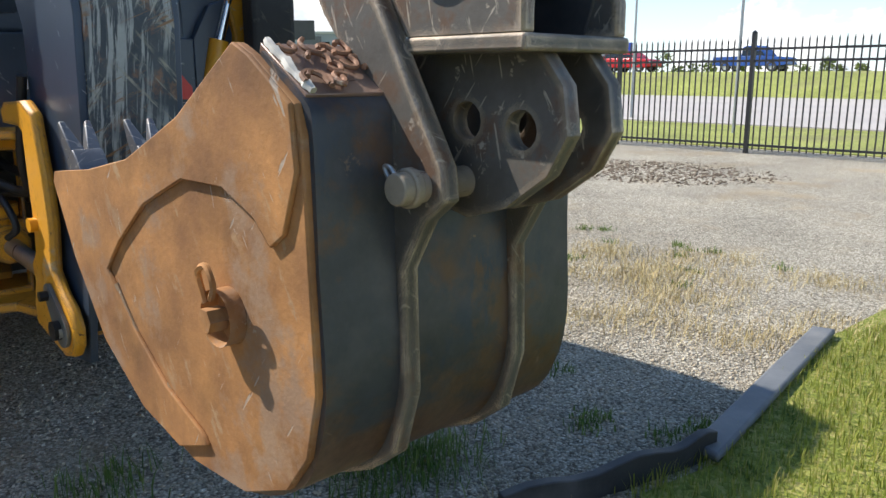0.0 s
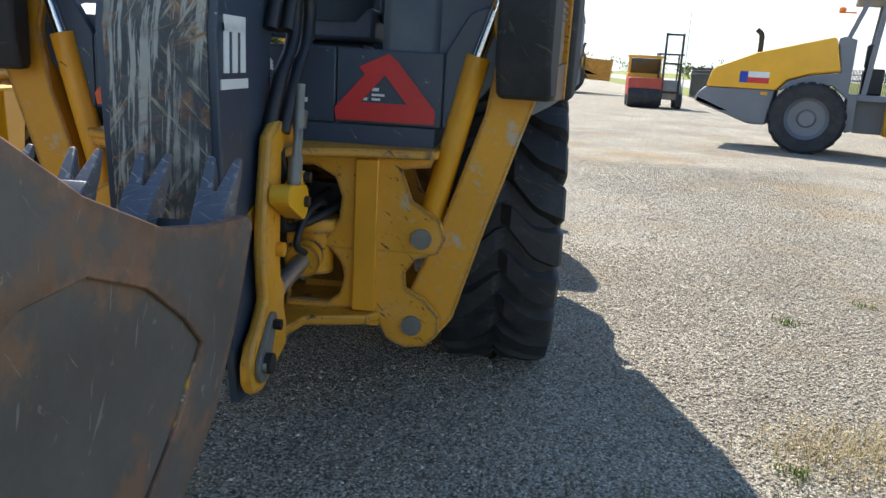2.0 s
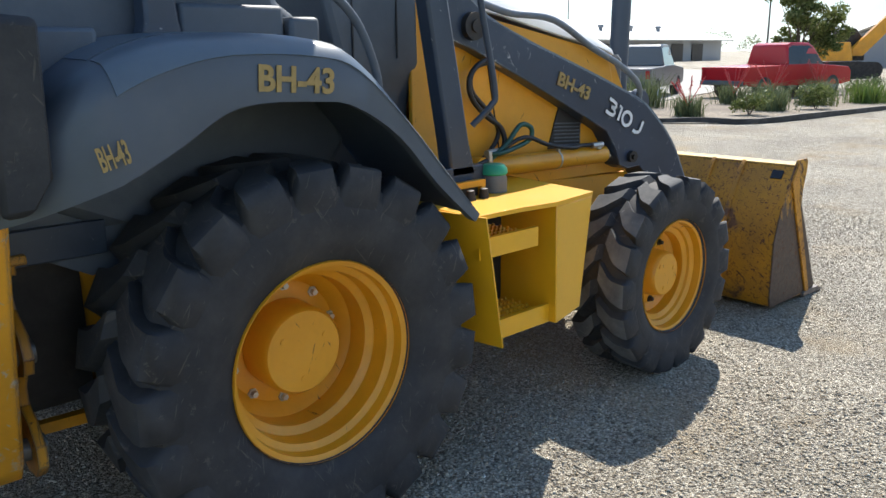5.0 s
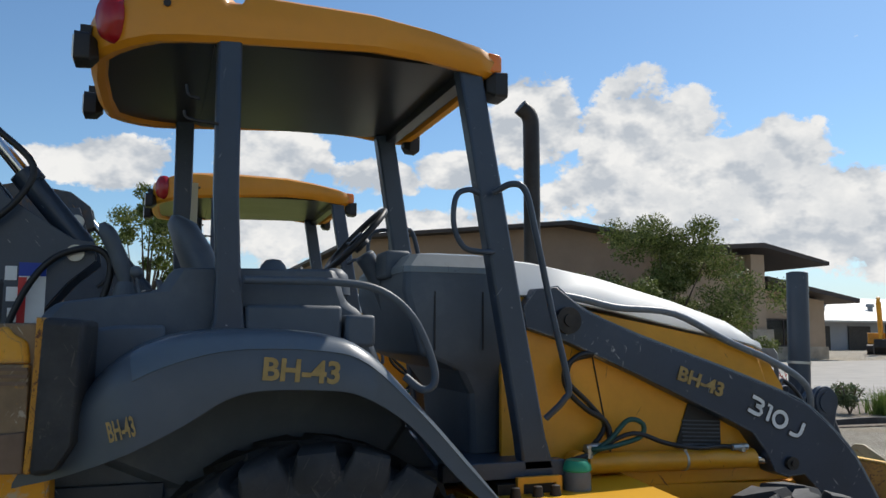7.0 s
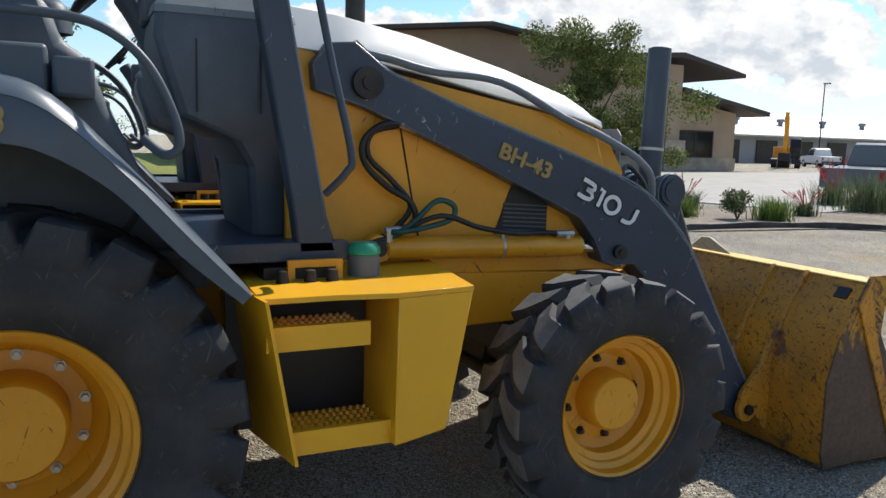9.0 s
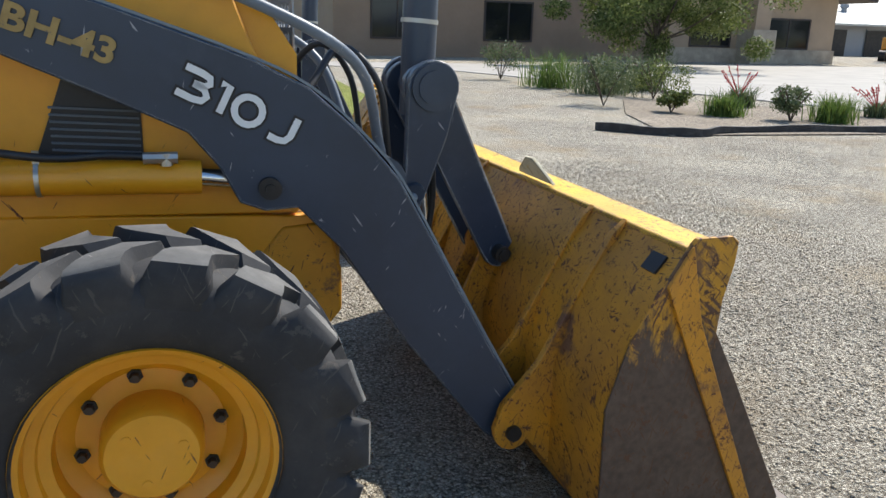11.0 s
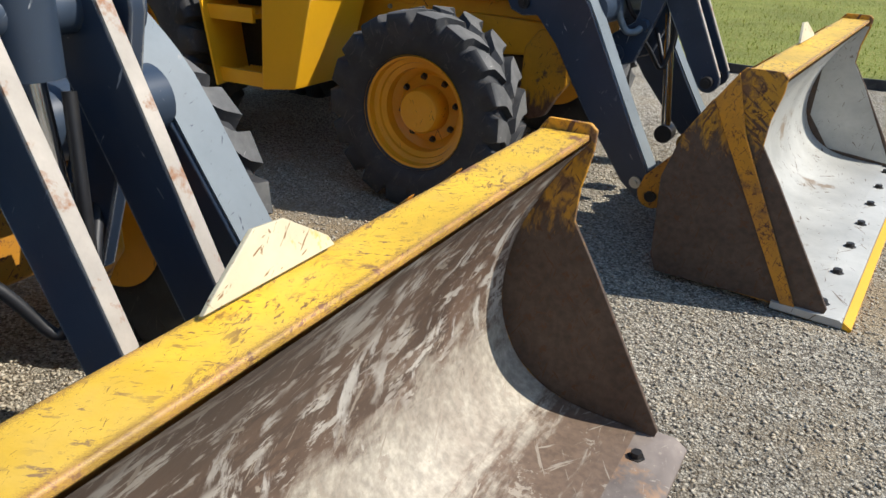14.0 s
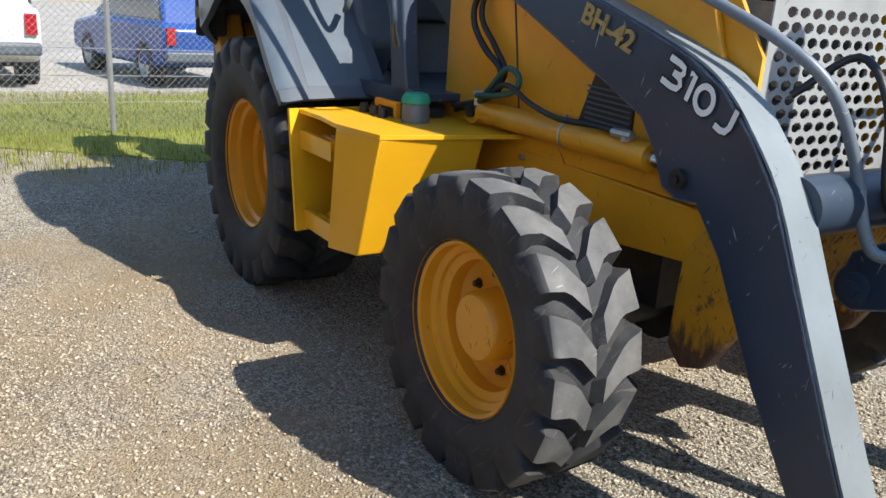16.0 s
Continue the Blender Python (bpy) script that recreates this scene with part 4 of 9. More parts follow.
# loader arms
ARM = [(1.03, 1.70), (1.02, 1.80), (1.08, 1.88), (1.19, 1.89), (1.34, 1.78), (1.63, 1.665), (2.11, 1.505), (2.43, 1.39), (2.58, 1.315), (2.71, 1.20), (2.83, 1.06), (2.96, 0.82), (3.11, 0.54), (3.245, 0.30),
       (3.26, 0.21), (3.20, 0.15), (3.11, 0.22), (2.86, 0.54), (2.66, 0.85), (2.54, 0.975), (2.45, 0.965), (2.38, 0.99), (2.33, 1.09), (2.25, 1.19), (2.07, 1.275), (1.61, 1.48), (1.24, 1.635)]
def flare(x):
    """The loader arms lean outwards towards the bucket."""
    return -0.055 + 0.035 * (x - 1.24) + (0.13 * (x - 2.4) if x > 2.4 else 0.0)


def lean(bm, s):
    for v in bm.verts:
        v.co.y += s * flare(v.co.x)
    return bm


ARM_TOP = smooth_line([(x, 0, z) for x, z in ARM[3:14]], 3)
for s in (-1, 1):
    bm = B()
    prism(bm, ARM, "y", s * 0.395, s * 0.535)
    bmesh.ops.bisect_plane(bm, geom=bm.verts[:] + bm.edges[:] + bm.faces[:], plane_co=(2.4, 0, 0), plane_no=(1, 0, 0))
    lean(bm, s)
    arm = part("loader_arm", bm, m_arm, loader, "blue-grey loader arm with worn edges", bevel=0.007)
    # pale strip paints the sunlight onto the top of the arm
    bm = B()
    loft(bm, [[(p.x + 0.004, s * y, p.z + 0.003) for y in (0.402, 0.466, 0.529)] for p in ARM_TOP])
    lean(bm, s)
    solid(part("arm_top", bm, m_navy_lit_worn, arm, "worn top face of arm, pale with sunlight in its colour", smooth=20), 0.008, 0)
    for nm, c, r, w in (("pivot_pin", (1.235, 1.735), 0.062, 0.03), ("cylinder_pin", (2.462, 1.034), 0.032, 0.022), ("bucket_pin", (3.19, 0.235), 0.030, 0.012)):
        bm = B()
        rod(bm, (c[0], s * 0.53, c[1]), (c[0], s * (0.535 + w), c[1]), r, 20)
        rod(bm, (c[0], s * (0.535 + w), c[1]), (c[0], s * (0.545 + w), c[1]), r * 0.45, 12)
        lean(bm, s)
        part(nm, bm, m_zinc if nm == "bucket_pin" else m_dark, arm)
# cross tube and bell crank
bm = B()
rod(bm, (2.80, -0.47, 1.02), (2.80, 0.47, 1.02), 0.088, 28)
part("cross_tube", bm, m_navy, loader, "thick blue-grey cross tube", smooth=60)
BELL = circle(3.062, 1.290, 0.092, 12, -5, 190) + [(2.965, 1.00), (2.945, 0.945), (2.83, 0.875)] + circle(2.865, 0.775, 0.072, 8, 130, 300) + [(2.965, 0.735), (3.045, 0.93), (3.115, 1.12)]
for s in (-1, 1):
    bm = B()
    prism(bm, BELL, "y", s * 0.150, s * 0.185)
    crank = part("bell_crank", bm, m_arm, loader, bevel=0.004)
    bm = B()
    rod(bm, (3.062, s * 0.18, 1.290), (3.062, s * 0.198, 1.290), 0.080, 28)
    rod(bm, (3.062, s * 0.198, 1.290), (3.062, s * 0.206, 1.290), 0.058, 28)
    part("crank_boss", bm, m_navy, crank)
    bm = B()
    rod(bm, (2.865, s * 0.18, 0.775), (2.865, s * 0.205, 0.775), 0.046, 20)
    rod(bm, (2.865, s * 0.205, 0.775), (2.865, s * 0.225, 0.775), 0.024, 6)
    part("crank_boss", bm, m_navy, crank)
    bm = B()
    rod(bm, (3.0, s * 0.18, 0.933), (2.992, s * 0.212, 0.930), 0.034, 18)
    part("tube_boss", bm, m_navy, crank)
    bm = B()
    lk = capsule((3.05, 1.285), 0.082, (3.355, 0.675), 0.060)
    prism(bm, lk, "y", s * 0.095, s * 0.128)
    link = part("tilt_link", bm, m_arm, loader, "flat blue-grey tilt link", bevel=0.004)
    bm = B()
    prism(bm, [(3.05 + 0.894 * 0.079, 1.285 + 0.447 * 0.079), (3.355 + 0.894 * 0.058, 0.675 + 0.447 * 0.058), (3.355 + 0.894 * 0.064, 0.675 + 0.447 * 0.064), (3.05 + 0.894 * 0.086, 1.285 + 0.447 * 0.086)], "y", s * 0.0955, s * 0.1275)
    part("worn_edge", bm, m_strip, link, "front edge worn to bare steel", bevel=0.001)
    bm = B()
    rod(bm, (3.355, s * 0.08, 0.675), (3.355, s * 0.175, 0.675), 0.030, 18)
    rod(bm, (3.355, s * 0.17, 0.675), (3.355, s * 0.182, 0.675), 0.017, 12)
    part("link_pin", bm, m_dark, link)
# tilt cylinder, standing upright
bm = B()
rod(bm, (3.078, 0, 2.045), (3.055, 0, 1.18), 0.062, 24)
rod(bm, (3.079, 0, 2.05), (3.078, 0, 2.03), 0.045, 24)
rod(bm, (3.056, -0.15, 1.285), (3.056, 0.15, 1.285), 0.045)
cyl = part("tilt_cylinder", bm, m_navy, loader, "upright blue-grey tilt cylinder", smooth=60)
bm = B()
rod(bm, (3.057, 0, 1.19), (3.145, 0, 0.36), 0.026, 20)
part("piston_rod", bm, m_chrome, cyl, "chromed piston rod", smooth=60)
bm = B()
rod(bm, (3.062, 0, 1.50), (3.063, 0, 1.515), 0.067, 24)
part("clamp", bm, m_zinc, cyl)
bm = B()
rod(bm, (3.145, -0.05, 0.34), (3.145, 0.05, 0.34), 0.05, 20)
part("rod_eye", bm, m_dark, cyl)
# steel hydraulic lines over the arm
for s in (-1, 1):
    bm = B()
    tube(bm, [(1.19, s * 0.45, 1.86), (1.35, s * 0.45, 1.835), (1.53, s * 0.45, 1.80), (1.85, s * 0.45, 1.775), (2.17, s * 0.45, 1.64), (2.43, s * 0.45, 1.545), (2.66, s * 0.42, 1.44), (2.78, s * 0.36, 1.33),
              (2.84, s * 0.28, 1.14), (2.888, s * 0.26, 0.97), (2.922, s * 0.245, 0.905), (2.965, s * 0.225, 0.900), (3.0, s * 0.19, 0.930)], 0.0172, 12, 5)
    line = part("hydraulic_tube", bm, m_pipe, loader, "grey painted hydraulic tube", smooth=60)
    bm = B()
    tube(bm, [(2.86, s * 0.272, 1.07), (2.888, s * 0.26, 0.97), (2.922, s * 0.245, 0.905), (2.965, s * 0.225, 0.900), (2.99, s * 0.205, 0.921)], 0.0180, 12, 5)
    part("worn_bend", bm, m_navy_lit_worn, line, "bend worn to pale bare metal", smooth=60)
    bm = B()
    tube(bm, [(2.95, s * 0.19, 0.92), (3.02, s * 0.1, 0.80), (3.08, s * 0.04, 0.70), (3.12, s * 0.02, 0.88), (3.09, s * 0.05, 1.15)], 0.013, 10)
    tube(bm, [(2.62, s * 0.3, 1.30), (2.74, s * 0.2, 1.42), (2.86, s * 0.22, 1.30), (2.90, s * 0.2, 1.05), (2.95, s * 0.12, 0.93)], 0.012, 10)
    part("hydraulic_hose", bm, m_black, loader, "black hydraulic hose", smooth=60)
    bm = B()
    tube(bm, [(1.40, s * 0.47, 1.585), (1.30, s * 0.48, 1.575), (1.225, s * 0.48, 1.51), (1.235, s * 0.48, 1.42), (1.33, s * 0.48, 1.33), (1.43, s * 0.48, 1.27), (1.45, s * 0.49, 1.19), (1.37, s * 0.5, 1.14), (1.22, s * 0.5, 1.10), (1.08, s * 0.46, 1.08)], 0.013, 8)
    part("hydraulic_hose", bm, m_black, loader, "looped black hydraulic hose", smooth=60)
    bm = B()
    tube(bm, [(1.40, s * 0.45, 1.58), (1.27, s * 0.46, 1.545), (1.255, s * 0.46, 1.45), (1.36, s * 0.46, 1.35), (1.44, s * 0.46, 1.24), (1.30, s * 0.48, 1.12), (1.1, s * 0.46, 1.06)], 0.012, 8)
    part("hydraulic_hose", bm, m_black, loader, "looped black hydraulic hose", smooth=60)
    bm = B()
    tube(bm, [(1.30, s * 0.50, 1.10), (1.43, s * 0.52, 1.19), (1.53, s * 0.52, 1.275), (1.61, s * 0.52, 1.255), (1.60, s * 0.52, 1.20), (1.50, s * 0.52, 1.17), (1.38, s * 0.54, 1.155), (1.33, s * 0.505, 1.15)], 0.012, 8)
    part("hydraulic_hose", bm, m_hose_green, loader, "green-sleeved looped hydraulic hose", smooth=60)
    bm = B()
    tube(bm, [(1.38, s * 0.5, 1.15), (1.55, s * 0.53, 1.215), (1.72, s * 0.54, 1.165), (1.9, s * 0.55, 1.135), (2.05, s * 0.50, 1.13), (2.20, s * 0.505, 1.12)], 0.011, 8)
    part("hydraulic_hose", bm, m_black, loader, "looped black hydraulic hose", smooth=60)
    bm = B()
    for p, q in (((1.33, s * 0.505, 1.11), (1.33, s * 0.505, 1.165)), ((1.31, s * 0.505, 1.155), (1.40, s * 0.49, 1.158)), ((2.19, s * 0.505, 1.10), (2.19, s * 0.505, 1.135)), ((2.13, s * 0.505, 1.122), (2.22, s * 0.505, 1.122)), ((1.385, s * 0.47, 1.585), (1.45, s * 0.465, 1.56))):
        bm = B()
        rod(bm, p, q, 0.0165, 8)
        part("hose_fitting", bm, m_zinc, loader)
    # lift cylinder
    bm = B()
    rod(bm, (1.33, s * 0.468, 1.082), (2.28, s * 0.468, 1.060), 0.048, 24)
    rod(bm, (1.29, s * 0.435, 1.083), (1.29, s * 0.505, 1.083), 0.055, 20)
    lift = part("lift_cylinder", bm, m_yellow, loader, "yellow lift cylinder", smooth=50)
    bm = B()
    rod(bm, (2.28, s * 0.468, 1.060), (2.45, s * 0.468, 1.040), 0.026, 16)
    part("piston_rod", bm, m_chrome, lift)
    bm = B()
    rod(bm, (1.29, s * 0.50, 1.083), (1.29, s * 0.522, 1.083), 0.030, 16)
    part("pivot_pin", bm, m_dark, lift)
    bm = B()
    rod(bm, (1.86, s * 0.468, 1.069), (1.872, s * 0.468, 1.069), 0.051, 24)
    box(bm, 1.858, 1.874, s * 0.488 - 0.006, s * 0.488 + 0.006, 1.10, 1.145)
    part("clamp", bm, m_zinc, lift)

# front bucket
def bucket():
    W = 1.10
    bm = B()
    # shell: curved inside, thick outer skin
    inner = [(3.685, 0.905), (3.60, 0.80), (3.50, 0.62), (3.455, 0.45), (3.46, 0.30), (3.52, 0.17), (3.62, 0.09), (3.74, 0.055), (3.93, 0.040)]
    outer = [(3.93, 0.02), (3.36, 0.035), (3.325, 0.10), (3.32, 0.46), (3.38, 0.66), (3.46, 0.80), (3.545, 0.905)]
    prism(bm, inner + outer, "y", -W, W)
    body = part("loader_bucket", bm, m_yellow_worn, loader, "battered yellow loader bucket with rusty scrapes", bevel=0.004)
    bm = B()
    rows = smooth_line([(x, 0, z) for x, z in inner], 4)
    secs = []
    for i, p in enumerate(rows):
        d = (rows[min(i + 1, len(rows) - 1)] - rows[max(i - 1, 0)]).normalized()
        q = p + 0.008 * Vector((-d.z, 0, d.x))
        secs.append([(q.x, y, q.z) for y in (-W + 0.017, -0.55, 0, 0.55, W - 0.017)])
    loft(bm, secs)
    part("bucket_lining", bm, m_lining, body, "scoured bare steel inside of bucket", smooth=60)
    bm = B()
    box(bm, 3.542, 3.684, -W + 0.013, W - 0.013, 0.898, 0.918)
    part("top_rim", bm, m_rim, body, "scraped yellow box rim", bevel=0.006)
    SIDE = [(3.545, 0.93), (3.56, 0.947), (3.682, 0.947), (3.702, 0.93), (3.698, 0.87), (3.672, 0.76), (3.665, 0.66), (3.745, 0.52), (3.988, 0.06), (3.98, 0.03), (3.35, 0.03), (3.325, 0.10), (3.32, 0.46), (3.38, 0.66), (3.46, 0.79)]
    for s in (-1, 1):
        bm = B()
        prism(bm, SIDE, "y", s * (W - 0.012), s * (W + 0.002))
        side = part("side_plate", bm, m_bucket_side, body, "yellow side plate worn to brown steel", bevel=0.003)
        bm = B()
        prism(bm, [(3.545, 0.928), (3.60, 0.70), (3.885, 0.035), (3.835, 0.035), (3.525, 0.70), (3.475, 0.815)], "y", s * (W + 0.003), s * (W + 0.016))
        part("edge_strip", bm, m_yellow_worn, side, bevel=0.003)
    bm = B()
    rr = random.Random(5)
    tube(bm, [(3.80 + rr.uniform(-0.002, 0.002), -1.08 + 0.06 * k, 0.044) for k in range(37)], 0.0045, 6, 1)
    part("weld_seam", bm, m_bright, body, "pale weld along the cutting edge")
    bm = B()
    prism(bm, [(3.80, 0.012), (4.078, 0.002), (4.078, 0.010), (4.038, 0.038), (3.80, 0.042)], "y", -1.12, 1.12)
    edge = part("cutting_edge", bm, m_edge, body, "flat bolted steel cutting edge", bevel=0.003)
    src = None
    for k in range(7):
        p = Matrix.Translation((3.962, -1.012 + 0.33 * k, 0.036))
        if src is None:
            bm = B()
            lathe_z(bm, [(0.026, 0.0), (0.026, 0.006), (0.017, 0.006), (0.017, 0.022), (0.0, 0.022)], 6)
            src = part("edge_bolt", bm, m_dark, edge, at=p)
        else:
            shared("edge_bolt", src, edge, p)
    # ribs and hinge lugs behind
    RIB = [(3.545, 0.925), (3.50, 0.885), (3.37, 0.66), (3.27, 0.47), (3.15, 0.33), (3.125, 0.25)] + circle(3.19, 0.235, 0.062, 6, 190, 330) + [(3.34, 0.08), (3.36, 0.30), (3.40, 0.64), (3.48, 0.80)]
    for y in (-0.76, -0.55, 0.39, 0.60):
        bm = B()
        prism(bm, RIB, "y", y - 0.014, y + 0.014)
        part("hinge_rib", bm, m_yellow_worn, body, bevel=0.003)
    CEN = circle(3.355, 0.675, 0.06, 8, 60, 200) + [(3.24, 0.52), (3.14, 0.42)] + circle(3.148, 0.33, 0.065, 8, 150, 300) + [(3.34, 0.20), (3.36, 0.45), (3.42, 0.66)]
    for y in (-0.152, -0.008):
        bm = B()
        prism(bm, CEN, "y", y - 0.012, y + 0.012)
        part("centre_lug", bm, m_yellow_worn, body, bevel=0.003)
    bm = B()
    rod(bm, (3.148, -0.18, 0.33), (3.148, 0.02, 0.33), 0.032, 18)
    part("hinge_pin", bm, m_dark, body)
    for s in (-1, 1):
        bm = B()
        rod(bm, (3.19, s * 0.44 - 0.08, 0.235), (3.19, s * 0.71 - 0.08, 0.235), 0.026, 16)
        part("hinge_pin", bm, m_dark, body)
    bm = B()
    box(bm, -0.004, 0.004, -0.035, 0.035, -0.03, 0.03, m=Matrix.Translation((3.4995, -1.0, 0.8545)) @ Matrix.Rotation(radians(39), 4, "Y"))
    part("warning_label", bm, m_black, body, "small dark warning label")
    body.matrix_basis = Matrix.Translation((0, 0.08, 0))
    bm = B()
    prism(bm, [(-0.22, 0.925), (0.09, 0.925), (0.08, 0.945), (-0.01, 1.005), (-0.08, 1.01), (-0.19, 0.945)], "x", 3.560, 3.572, m=Matrix.Translation((3.56, 0, 0.925)) @ Matrix.Rotation(radians(-18), 4, "Y") @ Matrix.Translation((-3.56, 0, -0.925)))
    part("bent_flap", bm, m_flap, body, "bent pale steel flap", bevel=0.002)
    for s in (-1, 1):
        bm = B()
        prism(bm, circle(-0.0, 0.0, 0.07, 14), "x", -0.004, 0.004, m=Matrix.Translation((3.465, s * 0.80, 0.76)) @ Matrix.Rotation(radians(32), 4, "Y") @ Matrix.Diagonal((1, 0.72, 1.25, 1)))
        part("cover_patch", bm, m_yellow_worn, body, "rusty welded patch", bevel=0.002)


bucket()

# steps and battery box
for s in (-1, 1):
    bm = B()
    lo, hi = [(1.137, 0.495), (1.345, 0.52)], [(1.452, 1.0), (1.152, 1.0)]
    yo0, yo1 = s * 1.085, s * 0.58
    c = [[(1.137, yo0, 0.495), (1.345, s * 1.05, 0.515), (1.452, s * 1.02, 1.0), (1.152, s * 1.065, 1.0)], [(1.137, yo1, 0.495), (1.345, yo1, 0.515), (1.50, yo1, 1.0), (1.152, yo1, 1.0)]]
    loft(bm, c, closed=True, caps=True)
    boxp = part("battery_box", bm, m_yellow_clean, loader, "bright yellow tapered battery box", bevel=0.006)
    bm = B()
    top = [(1.145, s * 1.066), (1.452, s * 1.022), (1.55, s * 0.42), (0.72, s * 0.42), (0.70, s * 1.04), (0.95, s * 1.04), (1.02, s * 1.05)]
    prism(bm, top, "z", 1.0, 1.018)
    part("box_lid", bm, m_yellow_clean, loader, bevel=0.004)
    bm = B()
    loft(bm, [[(0.700, s * 1.095, 1.02), (0.712, s * 1.09, 1.02), (0.652, s * 0.60, 1.02), (0.640, s * 0.60, 1.02)], [(0.795, s * 1.095, 0.48), (0.807, s * 1.09, 0.48), (0.716, s * 0.60, 0.48), (0.704, s * 0.60, 0.48)]], closed=True, caps=True)
    part("step_side", bm, m_yellow_clean, loader, smooth=0)
    for z, x0, x1 in ((0.865, 0.715, 1.06), (0.515, 0.785, 1.14)):
        bm = B()
        box(bm, x0, x1, min(s * 0.77, s * 1.04), max(s * 0.77, s * 1.04), z, z + 0.025)
        box(bm, x0, x1, min(s * 1.022, s * 1.044), max(s * 1.022, s * 1.044), z - 0.02, z + 0.06)
        n = 14
        for k in range(n):
            for r in range(6):
                x = x0 + (x1 - x0) * (k + 0.5) / n
                y = s * (0.80 + 0.042 * r)
                lathe_z(bm, [(0.011, 0.0), (0.007, 0.014), (0.0, 0.015)], 5, (x, y, z + 0.024))
        part("step_tread", bm, m_yellow_clean, loader, "studded yellow step", smooth=0)
    bm = B()
    box(bm, 0.64, 1.14, min(s * 0.74, s * 0.76), max(s * 0.74, s * 0.76), 0.50, 1.0)
    part("step_back", bm, m_black, loader, "black step backing")
    # filler cap and tank
    bm = B()
    lathe_z(bm, [(0, 0.09), (0.045, 0.085), (0.060, 0.066), (0.062, 0.046), (0.056, 0.04), (0.0, 0.04)], 24, (1.155, s * 0.70, 1.055))
    part("filler_cap", bm, m_green, loader, "green filler cap")
    bm = B()
    lathe_z(bm, [(0, 0.078), (0.054, 0.078), (0.060, 0.06), (0.060, 0.0), (0.0, 0.0)], 20, (1.155, s * 0.70, 1.0185))
    part("filler_neck", bm, m_tank, loader, "cloudy grey plastic filler neck")
    bm = B()
    box(bm, 0.78, 1.06, min(s * 0.5, s * 0.72), max(s * 0.5, s * 0.72), 1.018, 1.06)
    for x in (0.83, 0.93, 1.01):
        lathe_z(bm, [(0, 0.045), (0.018, 0.04), (0.024, 0.0)], 12, (x, s * 0.78, 1.018))
    part("tank_top", bm, m_dark, loader)
    bm = B()
    box(bm, 0.86, 1.06, s * 0.73 - 0.012, s * 0.73 + 0.012, 1.062, 1.088)
    for x in (0.86, 1.035):
        box(bm, x, x + 0.025, s * 0.73 - 0.0115, s * 0.73 + 0.0115, 1.0185, 1.0622)
    part("lift_handle", bm, m_yellow, loader)

# rear fenders
FO = [(-0.93, 1.33), (-0.80, 1.42), (-0.66, 1.57), (-0.50, 1.645), (-0.30, 1.665), (-0.02, 1.655), (0.14, 1.60), (0.34, 1.40), (0.50, 1.225), (0.66, 1.045)]
FL = [(-0.95, 1.20), (-0.80, 1.24), (-0.62, 1.31), (-0.46, 1.39), (-0.28, 1.485), (-0.02, 1.49), (0.12, 1.465), (0.29, 1.36), (0.46, 1.18), (0.635, 1.025)]
for s in (-1, 1):
    bm = B()
    o = smooth_line([(x, 0, z) for x, z in FO], 4)
    l = smooth_line([(x, 0, z) for x, z in FL], 4)
    secs = []
    for a, b in zip(o, l):
        e = a.lerp(b, 0.08)
        f = a.lerp(b, 0.26)
        k = s * (1 - 0.16 * min(1.0, max(0.0, (-0.66 - a.x) / 0.27)))
        secs.append([(a.x, s * 0.56, a.z + 0.012), (a.x, k * 0.80, a.z + 0.012), (a.x, k * 1.00, a.z + 0.004), (a.x, k * 1.055, a.z - 0.004), (e.x, k * 1.085, e.z - 0.006), (f.x, k * 1.10, f.z), (b.x, k * 1.102, b.z), (b.x, k * 1.07, b.z + 0.006)])
    loft(bm, secs)
    solid(part("rear_fender", bm, m_fender, loader, "broad blue-grey rear fender", smooth=50), 0.016, 0)
    fender = [(a, b) for a, b in zip(o, l)]
    # overlay strips lighten fender top and shoulder where the sun would strike
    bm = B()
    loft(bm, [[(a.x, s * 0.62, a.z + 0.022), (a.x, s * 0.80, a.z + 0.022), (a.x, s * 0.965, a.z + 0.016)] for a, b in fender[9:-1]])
    solid(part("fender_top", bm, m_navy_sunlit, loader, "top of fender, lighter grey for the sunlight on it", smooth=60), 0.004, 0)
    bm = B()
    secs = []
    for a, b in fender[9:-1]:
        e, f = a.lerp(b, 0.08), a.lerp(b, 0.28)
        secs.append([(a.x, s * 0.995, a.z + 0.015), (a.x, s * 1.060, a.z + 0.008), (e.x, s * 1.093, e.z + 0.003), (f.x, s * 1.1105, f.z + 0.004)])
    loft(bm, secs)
    solid(part("fender_shoulder", bm, m_navy_sunlit, loader, "rounded shoulder of fender, lighter grey for the sunlight on it", smooth=70), 0.004, 0)
    bm = B()
    prism(bm, [(-0.98, 1.18), (-0.55, 0.95), (0.62, 0.98), (0.58, 1.10), (0.36, 1.38), (0.1, 1.61), (-0.5, 1.62), (-0.95, 1.32)], "y", s * 0.545, s * 0.575)
    part("fender_inner", bm, m_plastic, loader)

